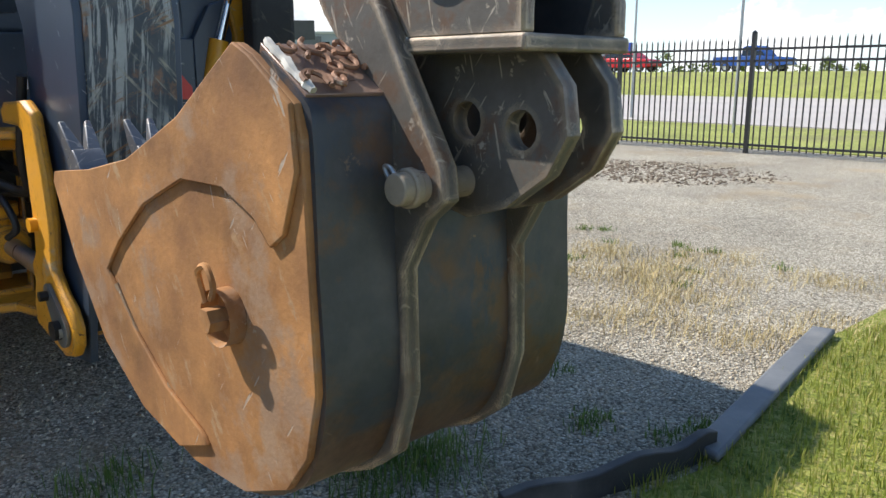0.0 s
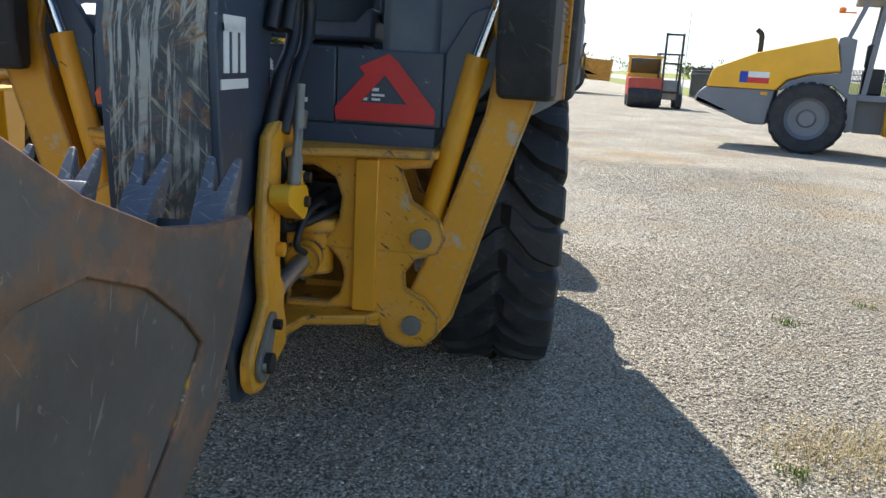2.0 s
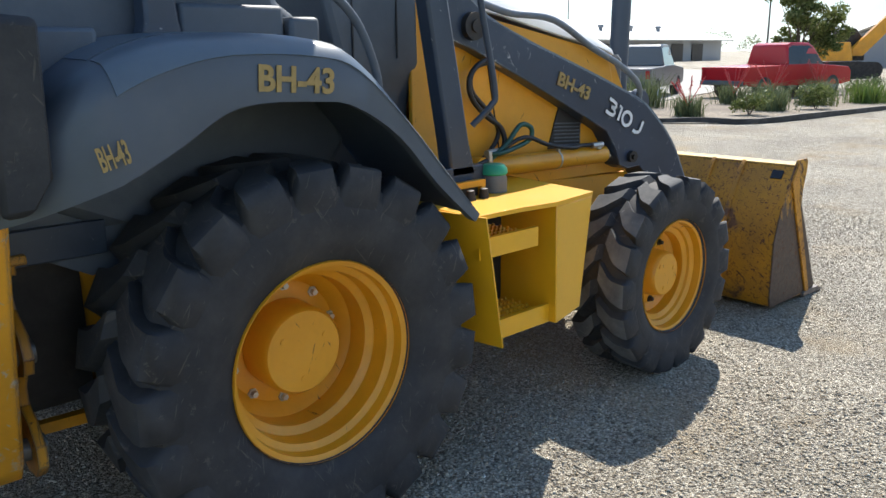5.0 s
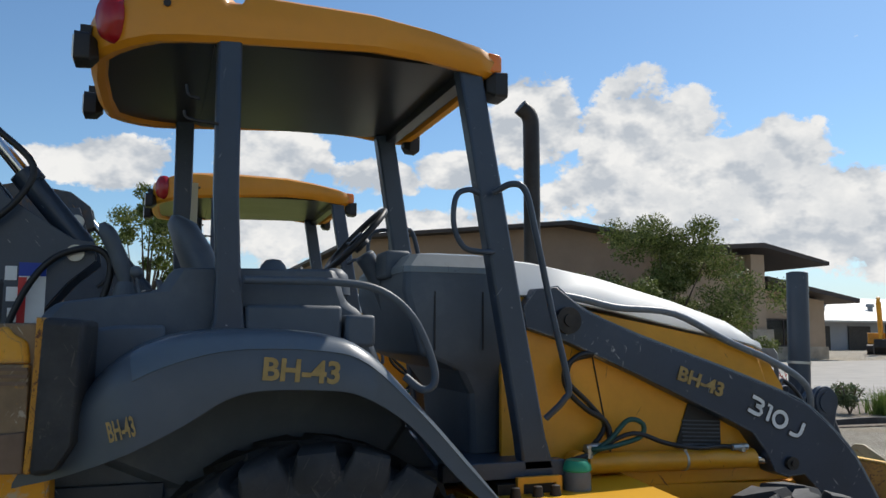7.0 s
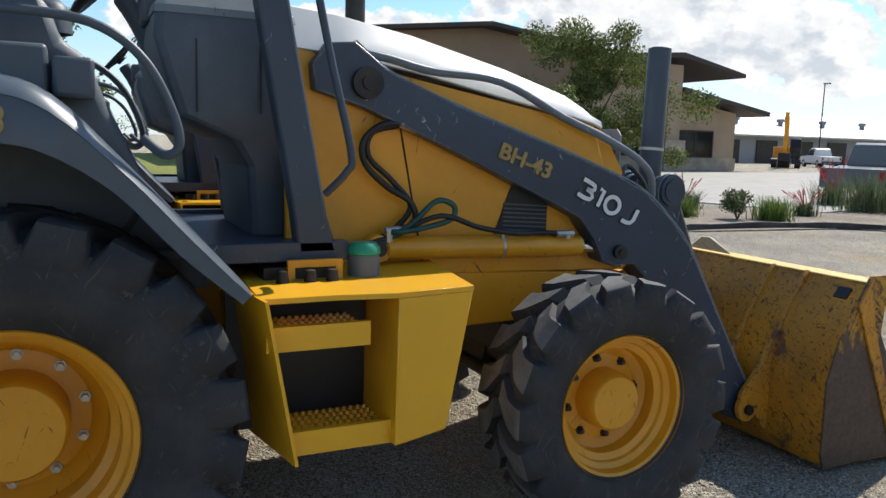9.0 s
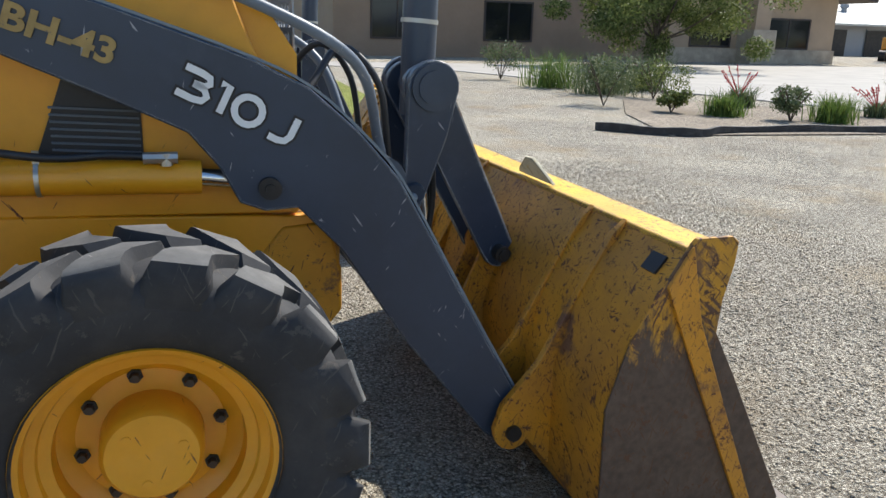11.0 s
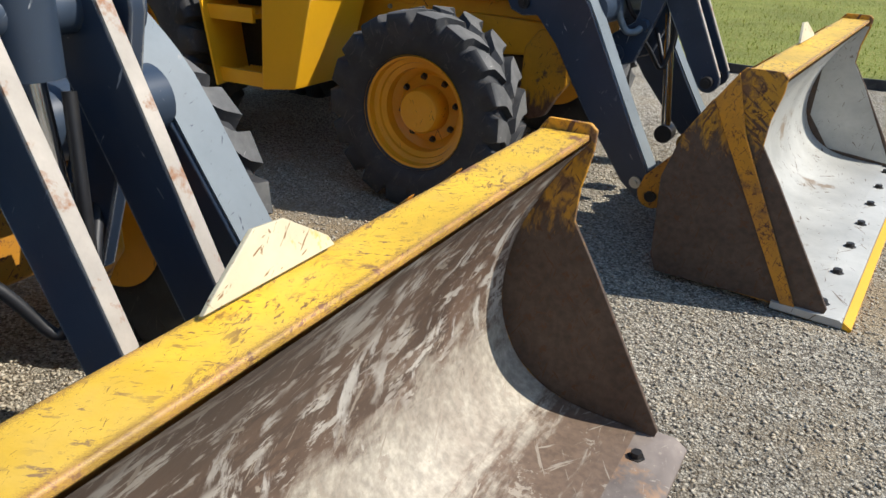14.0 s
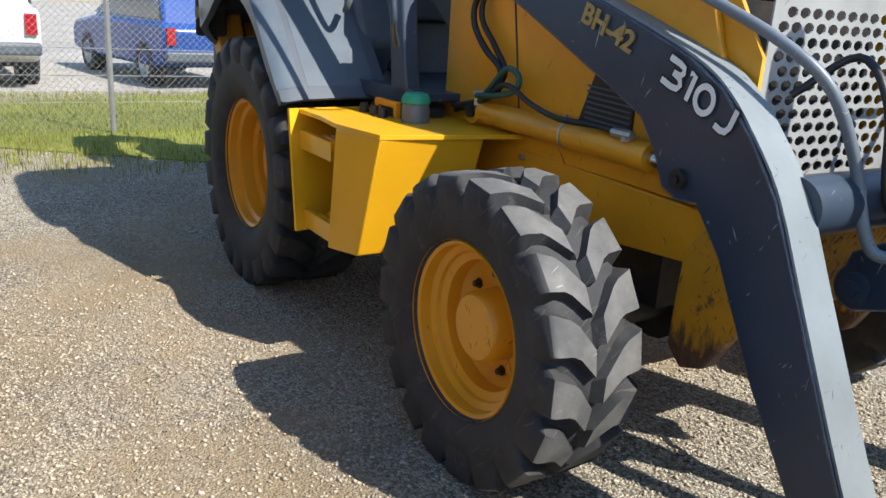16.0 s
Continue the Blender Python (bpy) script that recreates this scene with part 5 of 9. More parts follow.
# platform and body behind the seat
bm = B()
box(bm, -0.10, 1.06, -0.64, 0.64, 1.09, 1.125)
for s in (-1, 1):
    box(bm, 0.55, 1.10, min(s * 0.63, s * 0.69), max(s * 0.63, s * 0.69), 1.075, 1.145)
part("cab_floor", bm, m_navy, loader, "dark cab floor with raised sill", bevel=0.004)
for s in (-1, 1):
    bm = B()
    prism(bm, [(-0.98, 1.32), (-0.95, 1.72 if s < 0 else 1.40), (-0.90, 1.78 if s < 0 else 1.42), (-0.55, 1.83 if s < 0 else 1.44), (-0.50, 1.92 if s < 0 else 1.50), (0.13, 1.93 if s < 0 else 1.58), (0.17, 1.80 if s < 0 else 1.56), (0.24, 1.76 if s < 0 else 1.54), (0.30, 1.60 if s < 0 else 1.50), (0.44, 1.30), (0.30, 1.10), (-0.5, 1.10)], "y", s * 0.40, s * 0.60)
    part("side_console", bm, m_plastic, loader, "moulded dark grey side console", bevel=0.03)
    bm = B()
    low = 0.0 if s < 0 else -0.24
    box(bm, -0.24, 0.13, min(s * 0.58, s * 0.70), max(s * 0.58, s * 0.70), 1.63 + low, 1.78 + low)
    box(bm, 0.14, 0.26, min(s * 0.52, s * 0.72), max(s * 0.52, s * 0.72), 1.62 + low, 1.745 + low)
    part("console_box", bm, m_plastic, loader, bevel=0.015)
    bm = B()
    prism(bm, [(-0.95, 1.33), (-0.93, 1.66 if s < 0 else 1.45), (-0.66, 1.70 if s < 0 else 1.52), (-0.52, 1.70 if s < 0 else 1.62), (-0.52, 1.60)], "y", s * 0.56, s * 0.78)
    part("rear_console", bm, m_plastic, loader, bevel=0.02)
    bm = B()
    tube(bm, [(-0.25, s * 0.72, 1.87), (0.1, s * 0.72, 1.87), (0.28, s * 0.72, 1.84), (0.41, s * 0.72, 1.74), (0.49, s * 0.72, 1.58), (0.505, s * 0.72, 1.48), (0.46, s * 0.71, 1.45), (0.40, s * 0.66, 1.50)], 0.016, 10)
    part("grab_rail", bm, m_plastic, loader, smooth=60)
bm = B()
prism(bm, [(-0.51, 1.53), (-0.42, 1.61), (-0.34, 1.59), (-0.21, 1.52), (-0.20, 1.32), (-0.42, 1.32)], "y", 0.372, 0.44)
cover = part("console_panel", bm, m_hood, loader, "pale grey panel with a plain emblem", bevel=0.006)
bm = B()
prism(bm, [(-0.45, 1.388), (-0.205, 1.384), (-0.205, 1.390), (-0.45, 1.394)], "y", 0.3695, 0.3735)
part("panel_seam", bm, m_dark, cover)
bm = B()
prism(bm, circle(-0.36, 1.505, 0.036, 16), "y", 0.3695, 0.3735, holes=[circle(-0.36, 1.505, 0.031, 16)])
part("emblem", bm, m_dark, cover)
bm = B()
prism(bm, [(-0.415, 1.437), (-0.30, 1.437), (-0.30, 1.450), (-0.415, 1.450)], "y", 0.3695, 0.3735)
part("name_bar", bm, m_dark, cover)
for y in (-0.56, -0.52, -0.48, -0.44):
    bm = B()
    rod(bm, (-0.60, y, 1.76), (-0.63, y, 1.885), 0.006, 8)
    bmesh.ops.create_icosphere(bm, subdivisions=2, radius=0.024, matrix=Matrix.Translation((-0.63, y, 1.90)))
    part("control_lever", bm, m_plastic, loader, "dark control lever with round knob")
for s in (-1, 1):
    bm = B()
    lathe_z(bm, [(0.065, 0.0), (0.06, 0.03), (0.067, 0.04), (0.055, 0.07), (0.06, 0.08), (0.045, 0.11), (0.048, 0.12), (0.03, 0.16)], 16, (-0.68, s * 0.24, 1.72))
    tube(bm, [(-0.68, s * 0.24, 1.86), (-0.70, s * 0.24, 1.95), (-0.745, s * 0.24, 2.06), (-0.78, s * 0.24, 2.12)], [0.02, 0.021, 0.024, 0.028, 0.03, 0.034, 0.034, 0.032, 0.033, 0.034, 0.035, 0.034, 0.032, 0.028, 0.02, 0.012], 12)
    part("joystick", bm, m_plastic, loader, "black backhoe joystick with rubber boot", smooth=50)
# back wall with warning triangles
for y0, y1 in ((-0.62, -0.252), (-0.248, 0.248), (0.252, 0.62)):
    bm = B()
    box(bm, -0.99, -0.96, y0, y1, 1.13, 1.385)
    part("rear_panel", bm, m_navy, loader, "blue-grey rear panel with flaked stickers", bevel=0.006)
bm = B()
box(bm, -0.985, -0.5, -0.60, 0.60, 1.02, 1.128)
part("rear_sill", bm, m_navy, loader, bevel=0.004)
for s in (-1, 1):
    bm = B()
    prism(bm, [(s * 0.623, 1.13), (s * 0.623, 1.385), (s * 0.70, 1.52), (s * 0.80, 1.56), (s * 0.80, 1.30), (s * 0.66, 1.13)], "x", -0.985, -0.95)
    part("corner_panel", bm, m_navy, loader, bevel=0.004)


def triangle(name, y, mat, lab):
    bm = B()
    prism(bm, [(y - 0.172, 1.142), (y + 0.172, 1.142), (y + 0.178, 1.182), (y + 0.075, 1.300), (y + 0.095, 1.325), (y - 0.005, 1.372), (y - 0.035, 1.350), (y - 0.172, 1.19)], "x", -0.998, -0.9915,
          holes=[[(y - 0.075, 1.205), (y + 0.088, 1.205), (y + 0.005, 1.300)]])
    part(name, bm, mat, loader, lab)


triangle("warning_triangle", -0.425, m_red, "red reflective warning triangle, worn")
triangle("warning_triangle", 0.44, m_orange, "sun-faded orange warning triangle")
bm = B()
rng = random.Random(8)
for y0, y1, z0, z1 in ((-0.35, -0.325, 1.215, 1.26), (-0.36, -0.325, 1.212, 1.222), (-0.375, -0.40, 1.245, 1.256), (-0.375, -0.42, 1.228, 1.236), (-0.375, -0.405, 1.213, 1.221),
                       (0.06, 0.05, 1.19, 1.235), (0.035, 0.025, 1.19, 1.235), (-0.03, -0.055, 1.19, 1.20), (-0.03, -0.045, 1.215, 1.235), (-0.07, -0.095, 1.19, 1.20), (-0.07, -0.095, 1.21, 1.216), (-0.11, -0.13, 1.19, 1.23), (-0.14, -0.15, 1.195, 1.21)):
    part("sticker_bar", prism(B(), [(y0, z0), (y1, z0), (y1, z1), (y0, z1)], "x", -0.9935, -0.9905), m_white, loader)
for k in range(26):
    y, z, r = rng.uniform(-0.10, 0.0), rng.uniform(1.262, 1.345), rng.uniform(0.002, 0.010)
    prism(bm, [(y + r * rng.uniform(0.4, 1.3) * math.cos(a), z + r * rng.uniform(0.4, 1.3) * math.sin(a)) for a in (0.2, 1.1, 2.2, 3.3, 4.4, 5.5)], "x", -0.9935, -0.9905)
tagged(part("sticker_flakes", bm, m_white, loader, "flaked white sticker remains"), "flaked white sticker remains", kind="stuff")

for s in (-1, 1):
    for x, z, r in ((-0.115, 1.86, 0.058), (0.135, 1.83, 0.066)):
        bm = B()
        lathe_z(bm, [(r * 1.05, 0.0), (r, 0.05), (r * 0.86, 0.085), (r * 0.5, 0.108), (0.0, 0.113)], 20, (x, s * 0.50, z))
        if s > 0:
            bm.transform(Matrix.Translation((0, 0, -0.33)))
        part("lever_boot", bm, m_plastic, loader, "domed dark lever boot", smooth=60)
    for z in (0.93, 0.87, 0.80):
        bm = B()
        lathe_y(bm, [(0.0, -0.014), (0.012, -0.014), (0.015, 0.0)], 6, (1.56, s * 0.425, z))
        part("frame_bolt", bm, m_zinc, loader)
bm = B()
box(bm, -0.425, -0.375, 0.6105, 0.6145, 2.24, 2.47)
part("warning_label", bm, m_cream, loader, "faded cream warning label on post")
# seat, console, steering wheel
bm = B()
secs = []
for z, x, t, w in ((1.50, -0.22, 0.10, 0.22), (1.62, -0.26, 0.11, 0.25), (1.85, -0.33, 0.10, 0.24), (2.05, -0.42, 0.09, 0.20), (2.16, -0.47, 0.07, 0.15), (2.19, -0.49, 0.03, 0.10)):
    secs.append([(x + t * math.cos(a) * (1.0 if math.cos(a) > 0 else 0.8), w * math.copysign(abs(math.sin(a)) ** 0.6, math.sin(a)), z) for a in (2 * math.pi * k / 20 for k in range(20))])
loft(bm, secs, closed=True, caps=True)
part("seat_back", bm, m_plastic, loader, "dark grey curved seat back", smooth=60)
bm = B()
box(bm, -0.28, 0.22, -0.25, 0.25, 1.42, 1.56)
box(bm, -0.15, 0.12, -0.18, 0.18, 1.12, 1.42)
for s in (-1, 1):
    box(bm, -0.2, 0.15, s * 0.27 - 0.035, s * 0.27 + 0.035, 1.70, 1.76)
    box(bm, -0.18, -0.12, s * 0.27 - 0.02, s * 0.27 + 0.02, 1.50, 1.72)
part("seat", bm, m_plastic, loader, "dark operator seat with armrests", bevel=0.035)
bm = B()
secs = []
for z, x0, x1, w in ((1.12, 0.82, 1.00, 0.30), (1.40, 0.80, 1.00, 0.33), (1.50, 0.74, 1.00, 0.37), (1.58, 0.54, 1.00, 0.41), (1.86, 0.46, 0.985, 0.42), (1.97, 0.47, 0.97, 0.40), (2.025, 0.52, 0.93, 0.36), (2.035, 0.60, 0.88, 0.30)):
    secs.append([(x0, -w, z), (x0 + 0.03, -w - 0.02, z), (x1 - 0.05, -w - 0.02, z), (x1, -w + 0.03, z), (x1, w - 0.03, z), (x1 - 0.05, w + 0.02, z), (x0 + 0.03, w + 0.02, z), (x0, w, z)])
loft(bm, secs, closed=True, caps=True)
part("front_console", bm, m_plastic, loader, "large moulded dark front console", smooth=25, bevel=0.012)
bm = B()
secs = []
for z, x0, x1, w in ((1.945, 0.462, 0.980, 0.408), (1.972, 0.464, 0.974, 0.404), (2.029, 0.514, 0.934, 0.364), (2.042, 0.60, 0.88, 0.30)):
    secs.append([(x0, -w, z), (x0 + 0.03, -w - 0.02, z), (x1 - 0.05, -w - 0.02, z), (x1, -w + 0.03, z), (x1, w - 0.03, z), (x1 - 0.05, w + 0.02, z), (x0 + 0.03, w + 0.02, z), (x0, w, z)])
loft(bm, secs, closed=True, caps=True)
# the cover's sunlit look is put into its pale colour
part("console_cover", bm, m_navy_lit_worn, loader, "console cover, pale grey with sunlight in its colour", smooth=25)
for s in (-1, 1):
    for x in (0.60, 0.83):
        bm = B()
        box(bm, x, x + 0.006, s * 0.4395 - 0.003, s * 0.4395 + 0.003, 1.60, 1.86)
        part("panel_seam", bm, m_black, loader)
bm = B()
for k in range(6):
    box(bm, 0.475, 0.482, -0.40 + 0.02 * k, -0.392 + 0.02 * k, 1.90, 1.96)
part("console_vent", bm, m_hood, loader)
bm = B()
c = Vector((0.35, 0.02, 2.13))
tilt = Matrix.Translation(c) @ Matrix.Rotation(radians(-48), 4, "Y")
ring = [tilt @ Vector((0.20 * math.cos(a), 0.20 * math.sin(a), 0)) for a in (2 * math.pi * k / 32 for k in range(33))]
tube(bm, ring, 0.016, 8, 1)
for a in (90, 210, 330):
    tube(bm, [tilt @ Vector((0, 0, -0.03)), tilt @ Vector((0.2 * math.cos(radians(a)), 0.2 * math.sin(radians(a)), 0))], 0.011, 8, 1)
rod(bm, tilt @ Vector((0, 0, -0.05)), tilt @ Vector((0, 0, 0.01)), 0.045, 16)
part("steering_wheel", bm, m_black, loader, "black three-spoke steering wheel", smooth=60)
bm = B()
tube(bm, [(0.39, 0.02, 2.06), (0.46, 0.02, 1.95), (0.55, 0.02, 1.75)], 0.05, 12)
box(bm, 0.44, 0.56, -0.22, -0.02, 1.93, 2.06, m=Matrix.Identity(4))
part("steering_column", bm, m_plastic, loader, bevel=0.015)

# canopy
for s in (-1, 1):
    bm = B()
    fx = 0.0 if s < 0 else -0.035
    loft(bm, [[(fx + x - w, s * y0, z), (fx + x + w, s * y0, z), (fx + x + w, s * (y0 + 0.08), z), (fx + x - w, s * (y0 + 0.08), z)]
              for x, z, w, y0 in ((0.685, 2.82, 0.055, 0.58), (0.848, 1.85, 0.058, 0.60), (0.955, 1.24, 0.062, 0.61), (0.985, 1.10, 0.075, 0.61))], closed=True, caps=True)
    part("front_post", bm, m_navy, loader, "raked blue-grey canopy post", bevel=0.012)
    bm = B()
    px = -0.372 if s < 0 else -0.50
    loft(bm, [[(px + a, s * y0, z), (px + b, s * y0, z), (px + b, s * (y0 + 0.09), z), (px + a, s * (y0 + 0.09), z)]
              for a, b, z, y0 in ((0.0, 0.093, 2.82, 0.60), (0.004, 0.097, 2.2, 0.61), (0.022, 0.112, 1.90, 0.615), (0.020, 0.128, 1.72, 0.62), (-0.015, 0.150, 1.62, 0.62))], closed=True, caps=True)
    part("rear_post", bm, m_navy, loader, "upright blue-grey canopy post", bevel=0.012)
    bm = B()
    tube(bm, [(0.775, s * 0.70, 2.27), (0.83, s * 0.76, 2.30), (0.885, s * 0.78, 2.27), (0.93, s * 0.78, 2.10), (1.0, s * 0.78, 1.78), (1.075, s * 0.78, 1.47), (1.06, s * 0.77, 1.40), (1.0, s * 0.72, 1.32)], 0.014, 10, 6)
    tube(bm, [(0.72, s * 0.66, 2.27), (0.66, s * 0.70, 2.275), (0.60, s * 0.71, 2.24), (0.59, s * 0.71, 2.12), (0.635, s * 0.71, 2.03), (0.72, s * 0.70, 2.015), (0.80, s * 0.66, 2.02)], 0.012, 10, 5)
    part("hand_rail", bm, m_navy, loader, "bent tubular hand rail", smooth=60)
    bm = B()
    for x in (-0.355,):
        tube(bm, [(-0.43, s * 0.70, 2.55), (-0.47, s * 0.70, 2.56), (-0.48, s * 0.70, 2.60)], 0.006, 6, 3)
        tube(bm, [(-0.36, s * 0.70, 2.46), (-0.47, s * 0.70, 2.47), (-0.485, s * 0.70, 2.50)], 0.006, 6, 3)
    part("coat_hook", bm, m_black, loader)
bm = B()
secs = []
outl = []
for k in range(36):
    a = 2 * math.pi * k / 36
    cx = math.copysign(abs(math.cos(a)) ** 0.22, math.cos(a))
    cy = math.copysign(abs(math.sin(a)) ** 0.22, math.sin(a))
    outl.append((cx, cy))
def along(x, table):
    """Straight-line reading of a table of (x, value)."""
    for (xa, va), (xb, vb) in zip(table, table[1:]):
        if x <= xb:
            return va + (vb - va) * max(0.0, x - xa) / (xb - xa)
    return table[-1][1]


ROOF_LOW = ((-0.86, 2.738), (-0.65, 2.762), (-0.37, 2.785), (0.25, 2.825), (0.60, 2.812), (0.76, 2.782), (0.84, 2.785))
ROOF_TOP = ((-0.86, 2.935), (-0.76, 2.962), (-0.63, 2.985), (-0.372, 2.995), (-0.352, 2.960), (-0.292, 2.960), (-0.272, 3.000), (0.25, 2.992), (0.60, 2.952), (0.84, 2.900))
half = [(0.83, -0.20), (0.83, -0.45), (0.822, -0.60), (0.79, -0.675), (0.72, -0.705), (0.50, -0.712), (0.25, -0.715), (0.0, -0.715), (-0.272, -0.715), (-0.292, -0.715), (-0.352, -0.715), (-0.372, -0.715), (-0.50, -0.712), (-0.62, -0.695), (-0.70, -0.645), (-0.78, -0.56), (-0.84, -0.46), (-0.86, -0.20)]
rim_line = half + [(x, -y) for x, y in half[::-1]]
for lift, base, inset in ((0.035, 0, 0.075), (0.006, 0, 0.060), (0.0, 0, 0.030), (0.018, 0, 0.008), (0.07, 0, 0.0), (-0.060, 1, 0.0), (-0.022, 1, 0.012), (0.0, 1, 0.05), (0.014, 1, 0.16), (0.024, 1, 0.42)):
    secs.append([(x * (1 - inset / 0.86), y * (1 - inset / 0.715), lift + along(x, ROOF_TOP if base else ROOF_LOW)) for x, y in rim_line])
loft(bm, secs, closed=True)
bm.faces.new(bm.verts[-len(rim_line):])
part("canopy_roof", bm, m_roofpaint, loader, "rounded yellow canopy roof", smooth=40)
bm = B()
loft(bm, [[(x * 0.925, y * 0.915, z + along(x, ROOF_LOW)) for x, y in rim_line] for z in (0.026, 0.034)], closed=True, caps=True)
box(bm, 0.655, 0.715, -0.63, 0.63, 2.775, 2.82)
box(bm, -0.38, -0.30, -0.63, 0.63, 2.785, 2.82)
part("headliner", bm, m_headliner, loader, "black headliner under the roof")
for s in (-1, 1):
    for nm, x, y, z, dx in (("rear_light", -0.855 if s < 0 else -0.90, 0.47, 2.765 if s < 0 else 2.80, -1), ("front_light", 0.815, 0.62, 2.755 if s < 0 else 2.79, 1)):
        bm = B()
        loft(bm, [[(x - dx * 0.05, s * y + 0.03 * cx, z + 0.03 * cy) for cx, cy in outl], [(x - dx * 0.02, s * y + 0.062 * cx, z + 0.055 * cy) for cx, cy in outl], [(x + dx * 0.035, s * y + 0.066 * cx, z + 0.058 * cy) for cx, cy in outl]], closed=True, caps=True)
        box(bm, x - 0.02, x + 0.02, s * y - 0.012, s * y + 0.012, z + 0.05, z + 0.10)
        lamp = part(nm, bm, m_black, loader, "black work light")
        bm = B()
        loft(bm, [[(x + dx * 0.0352, s * y + 0.057 * cx, z + 0.05 * cy) for cx, cy in outl], [(x + dx * 0.042, s * y + 0.05 * cx, z + 0.043 * cy) for cx, cy in outl]], closed=True, caps=True)
        part("lens", bm, m_lens_c, lamp)
    bm = B()
    lathe_y(bm, [(0.0, -0.03), (0.045, -0.026), (0.062, -0.008), (0.066, 0.03)], 24)
    bm.transform(Matrix.Translation((-0.765, s * 0.60, 2.865)) @ Matrix.Rotation(radians(-45 if s < 0 else -135), 4, "Z") @ Matrix.Diagonal((1.0, 1, 1.5, 1)))
    part("tail_light", bm, m_lens_r, loader, "round red tail light", smooth=50)
    # dark disc stands for a small bolt hole, its shade in the colour
    bm = B()
    rod(bm, (-0.56, s * 0.69, 2.905), (-0.56, s * 0.712, 2.905), 0.014, 14)
    part("roof_hole", bm, m_dark, loader, "dark disc for a small hole in the roof side")
    bm = B()
    secs = [[(0.80 + t, s * 0.635 + 0.04 * cx * k, 2.85 + 0.045 * cy * k) for cx, cy in outl] for t, k in ((-0.03, 1.0), (0.015, 0.95), (0.03, 0.7))]
    loft(bm, secs, closed=True, caps=True)
    part("marker_light", bm, m_lens_o, loader, "amber marker light")

# rear frame, swing post
PL = [(-0.10, 1.03), (-0.62, 1.06), (-0.60, 1.00), (-0.50, 0.99), (-0.54, 0.88), (-0.64, 0.82), (-0.665, 0.755), (-0.64, 0.70), (-0.56, 0.675), (-0.525, 0.62), (-0.53, 0.565), (-0.60, 0.53), (-0.655, 0.47), (-0.655, 0.40), (-0.61, 0.355), (-0.53, 0.345), (-0.47, 0.375), (-0.43, 0.45), (-0.34, 0.48), (-0.10, 0.46)]
HOLE_T = [(-0.11, 0.985), (-0.20, 0.985), (-0.27, 0.95), (-0.295, 0.88), (-0.285, 0.80), (-0.245, 0.74), (-0.11, 0.74)]
HOLE_B = [(-0.11, 0.70), (-0.25, 0.70), (-0.295, 0.65), (-0.31, 0.60), (-0.295, 0.53), (-0.255, 0.495), (-0.11, 0.495)]
for s in (-1, 1):
    bm = B()
    prism(bm, [(-s * y, z) for y, z in PL], "x", -1.06, -1.02, holes=[[(-s * y, z) for y, z in HOLE_T], [(-s * y, z) for y, z in HOLE_B]])
    pl = part("rear_frame_plate", bm, m_yellow_scuffed, loader, "yellow cut-out rear frame plate", bevel=0.004)
    bm = B()
    box(bm, -1.085, -1.055, min(s * 0.345, s * 0.425), max(s * 0.345, s * 0.425), 0.48, 1.02)
    part("stiffener", bm, m_yellow, pl, bevel=0.004)
    bm = B()
    prism(bm, [(-s * y, z) for y, z in PL], "x", -0.80, -0.77)
    part("rear_frame_plate", bm, m_greasy, loader, "yellow frame plate stained with grease")
    for y, z in ((0.58, 0.752), (0.56, 0.433)):
        bm = B()
        rod(bm, (-1.075, s * y, z), (-0.75, s * y, z), 0.036, 20)
        part("stabiliser_pin", bm, m_line, pl, "dull grey steel pin")
    bm = B()
    prism(bm, [(-0.5, 0.40), (-0.5, 0.44), (-1.06, 0.455), (-1.06, 0.42)], "y", s * 0.40, s * 0.44)
    part("gusset", bm, m_yellow, pl)
bm = B()
prism(bm, [(-0.74, -0.62), (-1.05, -0.625), (-1.10, -0.56), (-1.13, -0.35), (-1.22, -0.16), (-1.46, -0.13), (-1.46, 0.13), (-1.22, 0.16), (-1.13, 0.35), (-1.10, 0.56), (-1.05, 0.625), (-0.74, 0.62)], "z", 1.03, 1.06)
prism(bm, [(-0.74, -0.44), (-1.05, -0.45), (-1.12, -0.40), (-1.18, -0.20), (-1.38, -0.15), (-1.38, 0.15), (-1.18, 0.20), (-1.12, 0.40), (-1.05, 0.45), (-0.74, 0.44)], "z", 0.44, 0.475)
part("swing_frame", bm, m_greasy, loader, "yellow swing frame flanges, edges chipped and greasy", bevel=0.006)
POST = [(-1.61, 0.95), (-1.625, 0.80), (-1.60, 0.66), (-1.66, 0.595), (-1.715, 0.56), (-1.745, 0.51), (-1.74, 0.455), (-1.70, 0.41), (-1.63, 0.395), (-1.52, 0.42), (-1.39, 0.45), (-1.39, 0.53), (-1.42, 0.60),
        (-1.405, 0.655), (-1.43, 0.675), (-1.455, 0.70), (-1.465, 0.80), (-1.455, 1.07), (-1.42, 1.085), (-1.27, 1.09), (-1.26, 1.13), (-1.30, 1.155), (-1.50, 1.165), (-1.57, 1.13)]
bm = B()
rod(bm, (-1.33, 0, 0.38), (-1.33, 0, 1.14), 0.055, 20)
tower = part("swing_post", bm, m_yellow_scuffed, loader, "yellow cast swing post, edges chipped", bevel=0.012)
bm = B()
rod(bm, (-1.65, -0.235, 0.49), (-1.65, 0.235, 0.49), 0.030, 18)
part("boom_pin", bm, m_dark, tower)
